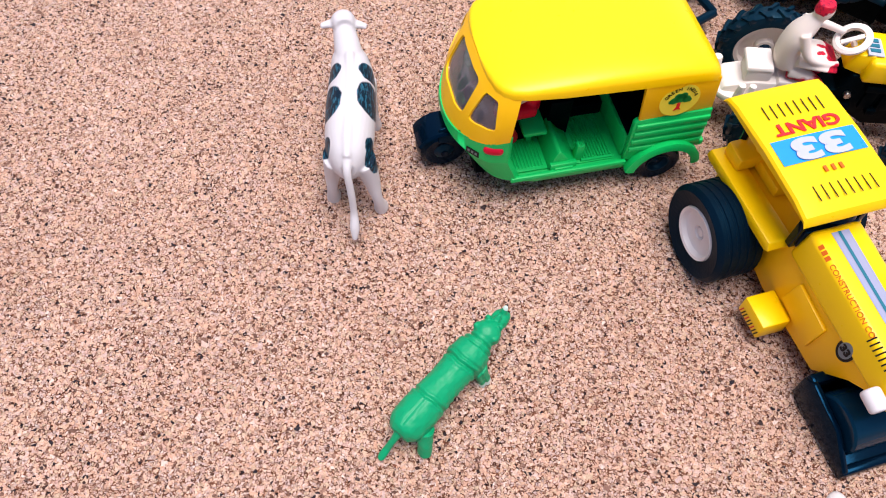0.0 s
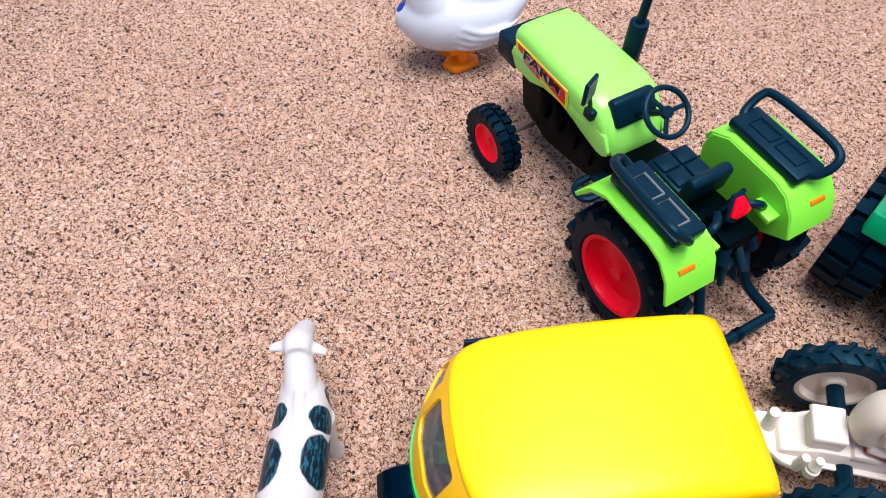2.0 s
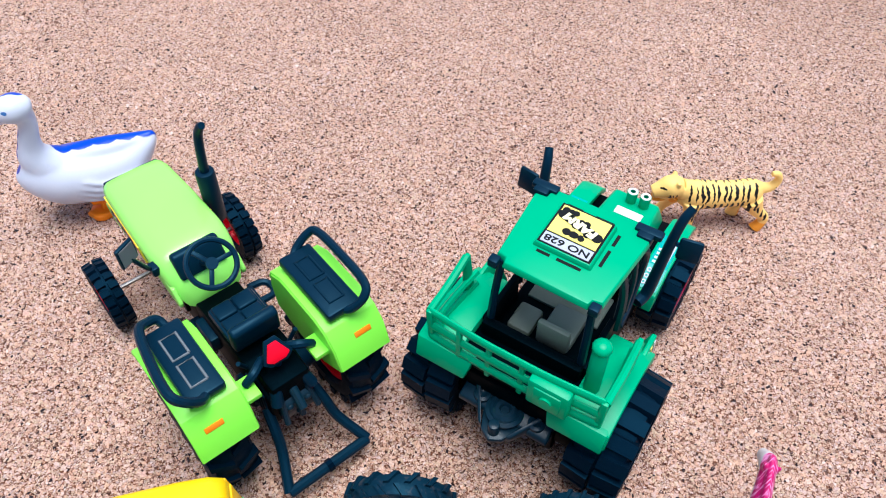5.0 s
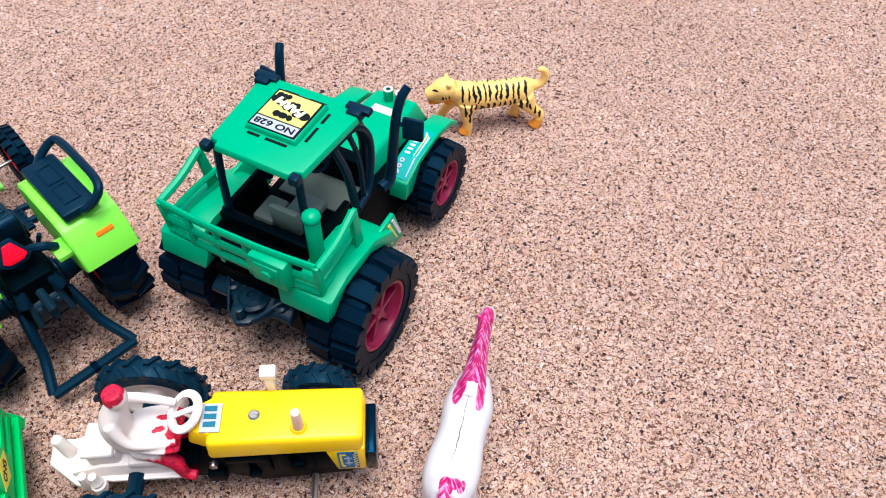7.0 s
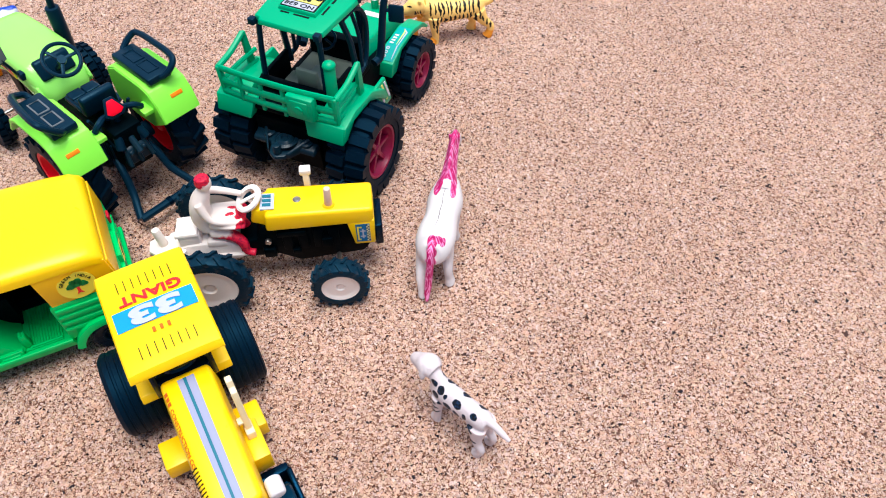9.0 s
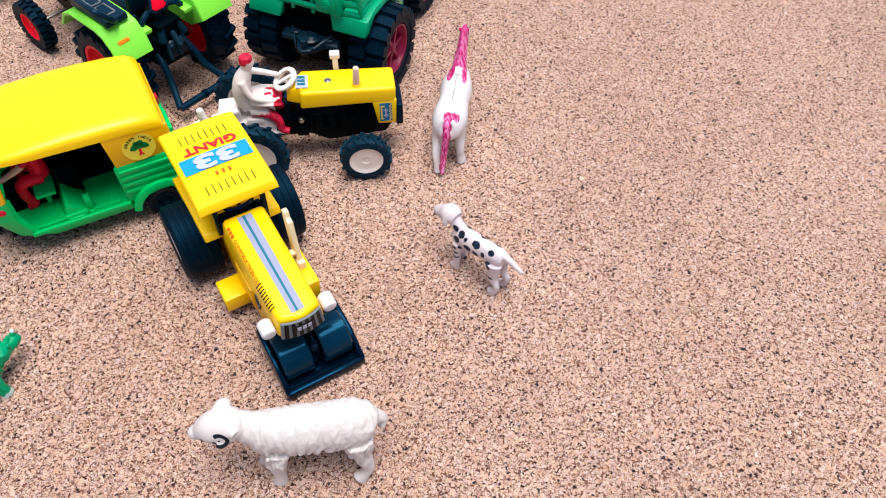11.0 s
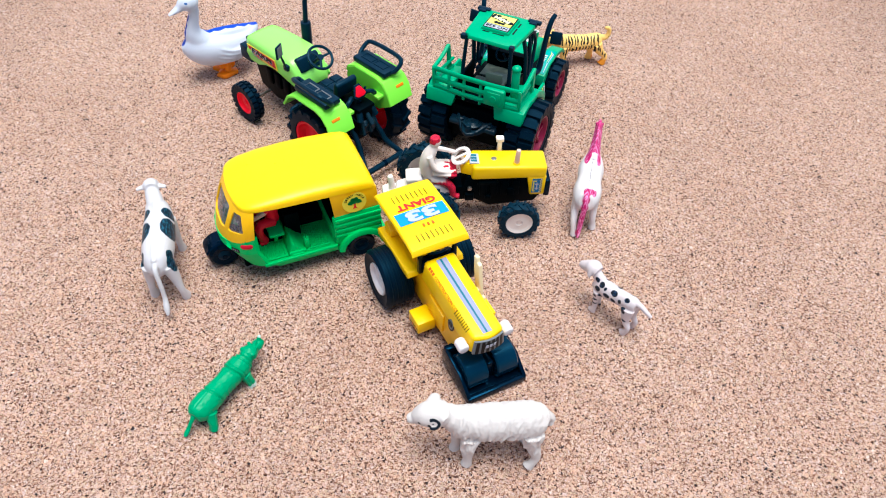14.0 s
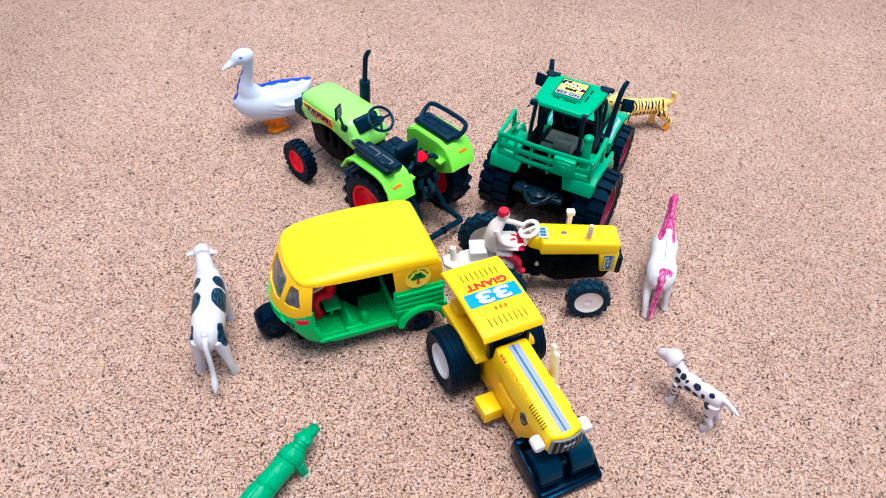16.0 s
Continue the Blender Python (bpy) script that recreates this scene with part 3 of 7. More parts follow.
        for cx, cy, r in ((0, 0.12, 0.24), (-0.24, 0.02, 0.17), (0.26, 0.04, 0.17), (0.1, 0.24, 0.16), (-0.12, 0.22, 0.15), (-0.36, -0.02, 0.1), (0.38, -0.02, 0.1)):
            d = lathe([(0, 0), (r, 0), (r, 0.015), (0, 0.015)], 16)
            add(crown, d, base @ at(cx, cy, 0.035) @ Matrix.Rotation(radians(90), 4, "X"))
        part("tree_crown", crown, LEAF_INK, quarter)
        trunk = plan([(-0.06, -0.1), (0.06, -0.1), (0.07, -0.35), (0.16, -0.5), (0.02, -0.45), (-0.14, -0.5), (-0.07, -0.35)], 0.035, 0.055, 0)
        trunk.transform(base)
        part("tree_trunk", trunk, RED_INK, quarter)
        for k, ch in enumerate("GREEN INDIA"):
            a = radians(158 - 13.6 * k)
            if ch != " ":
                text(ch, 0.15, INK, quarter, base @ at(0.63 * math.cos(a), 0.63 * math.sin(a) - 0.02, 0.045, 0, 0, math.degrees(a) - 90))
    back = prism([(-5.86, 4.1), (-5.7, 4.1), (-5.5, 5.7), (-5.72, 5.7)], -2.65, 2.65, 0.03)
    part("rear_window_panel", back, SHADED_YELLOW, ob)
    # windscreen: a curved shell in the shaded yellow with three openings between two pillars
    half = [(2.42, 2.95, 4.14), (3.12, 2.74, 3.92), (3.72, 2.06, 3.6), (4.12, 1.15, 3.38)]
    low = half + [(4.3, 0, 3.3)] + [(x, -y, z) for x, y, z in half[::-1]]
    half = [(2.1, 2.6, 6.2), (2.6, 2.34, 6.22), (2.92, 1.76, 6.24), (3.1, 1.0, 6.25)]
    high = half + [(3.18, 0, 6.25)] + [(x, -y, z) for x, y, z in half[::-1]]
    frame_bm, panes = curved_screen(low, high, 0.14, [(0.75, 2.62, 0.3, 0.82, 0.32, 0.26), (2.62, 5.38, 0.28, 0.86, 0.16, -0.03), (5.38, 7.25, 0.3, 0.82, 0.32, 0.26)], [(0, 0.75), (7.25, 8)])
    screen = part("windscreen_frame", frame_bm, SHADED_YELLOW, ob, "yellow windscreen frame in a shaded tone")
    for p in panes:
        g = part("pane", p, GLASS, screen, "clear plastic windscreen pane")
        g.visible_shadow = False
    # Panel added on the unseen far side; its black stands for shade in there.
    part("far_side_shade_panel", block(-2.7, 2.4, -2.86, -2.74, 1.5, 6.2, 0.03), BLACK, ob, "black panel added on the unseen side to darken the interior")
    # front fork: a smooth round tyre under a small mudguard with an upright flap
    tyre = lathe([(0.3, -0.5), (0.8, -0.56), (0.98, -0.44), (1.08, -0.18), (1.1, 0), (1.08, 0.18), (0.98, 0.44), (0.8, 0.56), (0.3, 0.5), (0.22, 0.3), (0.22, -0.3)], 40)
    tyre.transform(Matrix.Translation((4.3, 0, 1.1)))
    front_wheel = part("wheel", tyre, GLOSS_BLACK, ob, "small smooth glossy black front wheel")
    for s in (1, -1):
        cap = lathe([(0, s * 0.42), (0.3, s * 0.42), (0.42, s * 0.52), (0.2, s * 0.64), (0, s * 0.66)], 20)
        cap.transform(Matrix.Translation((4.3, 0, 1.1)))
        part("hub_cap", cap, BLACK, front_wheel)
    guard = bmesh.new()
    ring = []
    for a in np.linspace(radians(28), radians(160), 14):
        ring.append([guard.verts.new((4.3 + r * math.cos(a), y, 1.1 + r * math.sin(a))) for r, y in ((1.16, -0.68), (1.26, -0.6), (1.3, 0), (1.26, 0.6), (1.16, 0.68), (1.14, 0.6), (1.18, 0), (1.14, -0.6))])
    for a, b in zip(ring, ring[1:]):
        for k in range(8):
            guard.faces.new((a[k], a[(k + 1) % 8], b[(k + 1) % 8], b[k]))
    guard.faces.new(ring[0][::-1]), guard.faces.new(ring[-1])
    add(guard, hexa([(3.7, 0.55, 1.7), (4.6, 0.62, 1.9), (4.6, 0.72, 1.9), (3.7, 0.68, 1.7)], [(3.75, 0.35, 2.55), (4.55, 0.4, 2.45), (4.55, 0.5, 2.45), (3.75, 0.45, 2.55)], 0.03))
    add(guard, rod((4.3, -0.72, 1.1), (4.3, 0.72, 1.1), 0.16, 10))
    add(guard, rod((4.0, 0, 2.2), (3.2, 0, 2.9), 0.3, 10))
    part("mudguard", guard, GLOSS_BLACK, ob, "glossy black front mudguard")
    chassis = block(-5.7, 3.2, -1.6, 1.6, 0.6, 1.15, 0.1)
    part("chassis", chassis, MATTE_BLACK, ob)
    # inside
    inside = block(-2.4, -0.05, -2.6, 2.6, 1.56, 1.62, 0.02)
    mat_ob = part("ribbed_floor_mat", inside, GREEN, ob)
    for k in range(11):
        part("mat_rib", block(-2.3 + k * 0.125, -2.235 + k * 0.125, -0.8, 2.4, 1.6, 1.69, 0.02, 1), GREEN, mat_ob)
    part("mat_border", block(-2.4, -0.98, 2.44, 2.56, 1.58, 1.72, 0.03, 1), GREEN, mat_ob)
    front_mat = part("ribbed_floor_mat", block(0.45, 2.15, 0.95, 2.6, 1.56, 1.66, 0.02), GREEN, ob)
    # Matte black slab in place of the shade on the far footwell floor.
    part("footwell_shade_slab", block(0.4, 2.9, -2.5, 0.9, 1.56, 1.75, 0.04), MATTE_BLACK, ob, "black slab standing for shade on the far footwell")
    for k in range(11):
        part("mat_rib", block(0.6 + k * 0.14, 0.67 + k * 0.14, 1.1, 2.45, 1.62, 1.72, 0.02, 1), GREEN, front_mat)
    # Two black blocks added where the far interior only falls into shade.
    part("passenger_shade_block", block(-2.6, -0.85, -2.55, 0.2, 1.6, 2.3, 0.08), MATTE_BLACK, ob, "black block standing for shade on the far passenger floor")
    part("partition_shade_block", block(-0.85, 0.1, -2.5, 0.95, 1.6, 3.6, 0.05), MATTE_BLACK, ob)
    divider = prism([(0.46, 1.6), (0.16, 2.5), (0.02, 2.56), (-0.4, 2.0), (-0.75, 1.72), (-0.75, 1.6)], 0.7, 2.62, 0.05)
    add(divider, block(-0.7, 0.42, 2.55, 2.78, 1.55, 1.95, 0.05))
    add(divider, block(-0.55, 0.25, 2.7, 2.86, 1.5, 1.8, 0.05))
    part("partition", divider, GREEN, ob)
    post = prism([(-1.08, 1.6), (-0.7, 1.6), (-0.72, 2.5), (-0.82, 2.56), (-0.9, 2.44), (-1.02, 2.58)], 2.12, 2.46, 0.05)
    part("post", post, GREEN, ob)
    bench = prism([(-2.9, 1.6), (-4.9, 1.6), (-5.2, 5.4), (-4.9, 5.4), (-4.6, 3.1), (-2.75, 2.9)], -2.5, 2.5, 0.12)
    part("rear_bench", bench, MATTE_BLACK, ob, "black plastic passenger bench")
    part("bench_front", block(-2.86, -2.66, -2.5, 2.55, 1.6, 2.75, 0.06), GREEN, ob, "green panel under the bench")
    seat = block(0.35, 1.35, 0.2, 1.7, 2.6, 2.85, 0.1)
    add(seat, block(0.75, 1.0, 0.75, 1.15, 1.6, 2.7, 0.05))
    part("driver_seat", seat, GREEN, ob)
    bar = tube([(3.4, 0, 1.7, 0.1), (2.9, 0, 3.0, 0.1), (2.5, 0, 4.2, 0.1)], 8, 2)
    add(bar, tube([(2.55, -0.9, 4.15, 0.09), (2.45, 0, 4.25, 0.1), (2.55, 0.9, 4.15, 0.09)], 8, 3))
    part("handlebar", bar, BLACK, ob)
    return ob


rickshaw()


# ---- yellow road roller with a flat roof ----
def road_roller():
    ob = thing("road_roller", 2.63, -9.43, -64, "yellow plastic toy road roller with printed roof and black drum", "toy roller")
    # roof
    rows = []
    roof = bmesh.new()
    for x, dz in ((-4.95, -0.32), (-4.8, -0.1), (-4.3, 0.02), (-2.2, 0.1), (-0.2, 0.03), (0.55, -0.1), (0.72, -0.32)):
        ring = []
        for y in (-1.87, -1.8, -1.5, -0.8, 0, 0.8, 1.5, 1.8, 1.87):
            ring.append((x, y, 6.5 + dz - (0.12 if abs(y) > 1.85 else 0.02 if abs(y) > 1.7 else 0) - 0.012 * y * y))
        for y in (1.82, 0, -1.82):
            ring.append((x, y, 6.12 + min(dz, 0) * 0.3))
        rows.append([roof.verts.new(p) for p in ring])
    for a, b in zip(rows, rows[1:]):
        for k in range(12):
            n = (k + 1) % 12
            roof.faces.new((a[k], a[n], b[n], b[k]))
    roof.faces.new(rows[0]), roof.faces.new(rows[-1][::-1])
    roof_ob = part("roof", roof, YELLOW, ob, "flat yellow roof with printed lettering", 40)

    def roof_z(x, y):
        return 6.5 + 0.1 * (1 - ((x + 2.2) / 2.6) ** 2) - 0.012 * y * y

    def up(x, y, lift=0.02):
        return frame_at((x, y, roof_z(x, y) + lift), (0, -1, 0), (1, 0, 0.02))

    sheet = bmesh.new()
    n = 8
    grid = [[sheet.verts.new((-2.42 + 1.02 * j, -1.62 + 3.24 * k / n, roof_z(-2.42 + 1.02 * j, -1.62 + 3.24 * k / n) + 0.012)) for k in range(n + 1)] for j in (0, 1)]
    for k in range(n):
        sheet.faces.new((grid[0][k], grid[1][k], grid[1][k + 1], grid[0][k + 1]))
    part("blue_panel", sheet, BLUE_INK, roof_ob, "blue printed panel")
    text("33", 0.84, SILVER_INK, roof_ob, up(-1.92, 0.0, 0.035) @ Matrix.Diagonal((1.85, 1, 1, 1)), label="silver numerals", bold=0.06)
    text("GIANT", 0.48, RED_INK, roof_ob, up(-2.85, 0.05) @ Matrix.Diagonal((1.25, 1, 1, 1)), label="red capital letters", bold=0.02)
    for k in range(3):
        part("letter_bar", block(-1.08, -0.84, -0.38 + k * 0.3, -0.26 + k * 0.3, 6.6, 6.615, 0), ORANGE_INK, roof_ob)
    for x0, y0 in ((-3.95, -1.1), (-0.45, -1.1)):
        for k in range(8):
            y = y0 + k * 0.31
            z = roof_z(x0 + 0.3, y)
            part("printed_line", block(x0, x0 + 0.6, y - 0.016, y + 0.016, z + 0.0, z + 0.022, 0), INK, roof_ob)
    # hull and hood
    hull = prism([(-4.3, 1.2), (-4.5, 3.9), (0.6, 4.0), (0.9, 3.7), (6.2, 3.7), (5.0, 2.6), (3.9, 1.0), (0.4, 0.9), (-0.6, 1.1)], -1.0, 1.0, 0.08)
    for s in (-1, 1):
        add(hull, prism([(1.3, 1.9), (3.2, 1.6), (3.3, 3.1), (1.5, 3.3)], s * 1.05 - 0.09, s * 1.05 + 0.09, 0.05))
    part("hull", hull, SHADED_YELLOW, ob, "amber yellow lower body")
    hood = hexa([(0.35, 1.17, 3.65), (6.5, 1.12, 3.42), (6.78, 0, 3.42), (6.5, -1.12, 3.42), (0.35, -1.17, 3.65)], [(0.42, 1.0, 5.12), (6.5, 0.95, 4.73), (6.8, 0, 4.71), (6.5, -0.95, 4.73), (0.42, -1.0, 5.12)], 0.22, 4)
    hood_ob = part("hood", hood, YELLOW, ob, "yellow engine hood with silver and teal stripes")

    def hood_z(x):
        return 5.12 - 0.4 * (x - 0.42) / 6.3

    for y0, y1, mat, lift in ((-0.34, 0.34, STRIPE_GREY, 0.014), (-0.1, 0.02, TEAL_INK, 0.026)):
        s = bmesh.new()
        vs = [s.verts.new((x, y, hood_z(x) + lift)) for x, y in ((0.7, y0), (6.45, y0 * 0.85), (6.45, y1 * 0.85), (0.7, y1))]
        s.faces.new(vs)
        part("stripe", s, mat, hood_ob)
    # hood side markings, visible on both sides
    for s in (-1, 1):

        def side(x, z, lift=0.012, s=s):
            f = (z - 3.6) / 1.5
            return (x, s * ((1.17 - 0.11 * (x - 0.35) / 6.3) * (1 - f) + (1.0 - 0.1 * (x - 0.4) / 6.3) * f + lift), z)

        edge = frame_at((2.75, s * 0.9, hood_z(2.75) - 0.055), (-s, 0, 0.064 * s), (0, -s, 1))
        if s < 0:
            text("CONSTRUCTION CO", 0.19, ORANGE_INK, hood_ob, edge @ at(-0.35 * s, 0, 0.02) @ Matrix.Diagonal((1.05, 1, 1, 1)))
        for k in range(3 if s < 0 else 0):
            bar = block(-0.08, 0.08, -0.09, 0.09, 0.0, 0.025, 0)
            bar.transform(edge @ at(s * 1.45 + (k - 1) * 0.22, 0, 0))
            part("letter_bar", bar, ORANGE_INK, hood_ob)
        for k in range(9 if s < 0 else 0):
            x = 4.45 + k * 0.17
            v = block(-0.025, 0.025, -0.24, 0.1, 0.0, 0.025, 0)
            v.transform(frame_at((x, s * (0.9 - 0.013 * (x - 2.75)), hood_z(x) - 0.06), (-s, 0, 0.064 * s), (0, -s, 1)))
            part("vent_line", v, INK, hood_ob)
        base = frame_at(side(4.25, 3.55, -0.02), (-s, 0, 0), (0, -0.11 * s, 1))
        if s < 0:
            for r, low, high, mat in ((0.34, 0.0, 0.03, INK), (0.25, 0.03, 0.045, GREY_STICKER)):
                badge = lathe([(0, low), (r, low), (r, high), (0, high)], 28)
                badge.transform(base @ Matrix.Diagonal((1.05, 1.5, 1, 1)) @ Matrix.Rotation(radians(90), 4, "X"))
                part("badge", badge, mat, hood_ob, "dark oval number badge")
            text("33", 0.3, INK, hood_ob, base @ at(0, 0, 0.06), bold=0.02)
        # running board box with warning stripes
        box = block(0.8, 2.15, s * 1.6 - 0.6, s * 1.6 + 0.6, 0.72, 1.62, 0.08)
        step = part("step_box", box, YELLOW, ob)
        for k in range(9):
            x = 0.92 + k * 0.13
            v = bmesh.new()
            y = s * 2.212
            v.faces.new([v.verts.new(p) for p in ((x, y, 0.8), (x + 0.05, y, 0.8), (x + 0.14, y, 1.15), (x + 0.09, y, 1.15))])
            part("warning_stripe", v, INK if k % 3 else RED_INK, step)
        part("lamp", bev(rod((5.72, s * 1.42, 3.98), (6.48, s * 1.42, 3.9), 0.33, 20), 0.12, 3, 60), WHITE, ob, "white cylindrical headlamp")
        # flat fender and rear wheel
        fender = prism([(-4.45, 3.6), (-4.35, 4.0), (0.05, 4.1), (0.2, 3.75), (0.05, 3.6), (-4.2, 3.5)], s * 1.42 - 0.5, s * 1.42 + 0.45, 0.06)
        part("fender", fender, YELLOW, ob)
        wheel(ob, -2.08, s * 2.2, 1.94, 1.9, 1.08, WHITE, s, TYRE, "ring", label="black ribbed rubber tyre", dip=0.6)
        post = rod((-4.1, s * 0.85, 3.9), (-4.2, s * 0.95, 6.3), 0.14, 8)
        part("roof_post", post, GLOSS_BLACK, ob)
        part("roof_post", block(0.05, 0.35, s * 1.15 - 0.12, s * 1.15 + 0.12, 4.0, 6.2, 0.03), GLOSS_BLACK, ob)
    part("ledge", prism([(2.5, 1.9), (4.3, 1.9), (4.45, 3.3), (2.6, 3.3)], 1.0, 1.8, 0.08), YELLOW, ob)
    stack = prism([(2.72, 3.3), (3.36, 3.3), (3.2, 4.3), (2.98, 5.4), (2.92, 6.0), (2.64, 6.04), (2.6, 6.38), (2.26, 6.34), (2.36, 5.4), (2.56, 4.3)], 1.3, 1.56, 0.06)
    add(stack, block(2.8, 3.5, 1.24, 1.6, 3.25, 3.75, 0.06))
    add(stack, block(2.9, 3.2, 1.1, 1.4, 4.1, 4.25, 0.03))
    part("exhaust_pipe", stack, PALE_CREAM, ob, "flat pale cream exhaust stack")
    seat = block(-3.3, -1.7, -0.75, 0.75, 3.95, 4.5, 0.15)
    add(seat, prism([(-3.6, 4.2), (-3.2, 4.2), (-3.3, 5.7), (-3.6, 5.7)], -0.75, 0.75, 0.15))
    add(seat, block(-4.15, -3.1, -1.55, 1.55, 4.0, 4.65, 0.14))
    part("seat", seat, SHADED_YELLOW, ob)
    steer = lathe([(0.62, -0.07), (0.76, -0.07), (0.76, 0.07), (0.62, 0.07)], 28, "z")
    add(steer, block(-0.65, 0.65, -0.07, 0.07, -0.05, 0.05, 0.02))
    steer.transform(at(0.02, 0, 5.35, 0, -28, 0))
    add(steer, rod((0.02, 0, 5.3), (0.5, 0, 4.4), 0.08, 8))
    part("steering_wheel", steer, GLOSS_BLACK, ob)
    part("dashboard", block(-0.1, 0.45, -1.05, 1.05, 4.0, 5.0, 0.08), GLOSS_BLACK, ob)
    # grille plate with brand bars
    def bow(y):
        """The curved front of the hood."""
        return 6.86 - 0.24 * (y / 1.0) ** 2

    def plate(y0, y1, z0, z1, lift, steps=6):
        lo, hi = [], []
        for k in range(steps + 1):
            y = y0 + (y1 - y0) * k / steps
            lo.append((bow(y) + lift, y * (1.06 - 0.06 * (z0 - 3.45)), z0)), hi.append((bow(y) + lift + 0.03, y * (1.06 - 0.1 * (z1 - 3.45)), z1))
        back_lo, back_hi = [(x - 0.12, y, z) for x, y, z in lo[::-1]], [(x - 0.12, y, z) for x, y, z in hi[::-1]]
        return hexa(lo + back_lo, hi + back_hi, 0)

    grille = part("grille", plate(-0.95, 0.95, 3.5, 4.55, 0.0), GREY_STICKER, ob, "grey grille with black bars")
    for k in range(6):
        y = -0.84 + k * 0.3
        part("grille_bar", plate(y, y + 0.17, 3.52, 4.5, 0.02, 2), INK, grille)
    part("grille_band", plate(-0.42, 0.46, 3.86, 4.28, 0.035, 3), INK, grille)
    for k in range(3):
        y = -0.32 + k * 0.24
        part("letter_bar", plate(y, y + 0.17, 3.94, 4.2, 0.05, 1), SILVER_INK, grille)
    # front drum in its tray
    c = 0.35
    tray = bmesh.new()
    for s in (-1, 1):
        add(tray, prism([(4.25, 0.25), (7.45, 0.1), (7.55, 0.55), (6.3, 1.5), (4.6, 1.75), (4.2, 1.4)], c + s * 1.85 - 0.12, c + s * 1.85 + 0.12, 0.06))
    add(tray, block(7.25, 7.6, c - 1.95, c + 1.95, 0.02, 0.55, 0.1))
    add(tray, block(4.4, 7.4, c - 1.85, c + 1.85, 0.02, 0.3, 0.05))
    add(tray, block(4.2, 4.6, c - 1.9, c + 1.9, 0.3, 1.7, 0.1))
    add(tray, block(4.5, 6.6, c - 0.26, c + 0.26, 0.5, 1.8, 0.16))
    add(tray, prism([(4.5, 1.2), (5.6, 1.5), (5.2, 2.9), (4.6, 2.9)], c - 0.6, c + 0.6, 0.1))
    part("tray", tray, GLOSS_BLACK, ob, "glossy black drum frame")
    for s in (-1, 1):
        y = c + s * 0.98
        d = lathe([(0, -0.7), (1.0, -0.7), (1.08, -0.62), (1.08, 0.62), (1.0, 0.7), (0, 0.7)], 44)
        d.transform(Matrix.Translation((5.95, y, 1.1)))
        part("drum", d, SKYLIT_BLACK, ob, "glossy black rolling drum")
    return ob


road_roller()


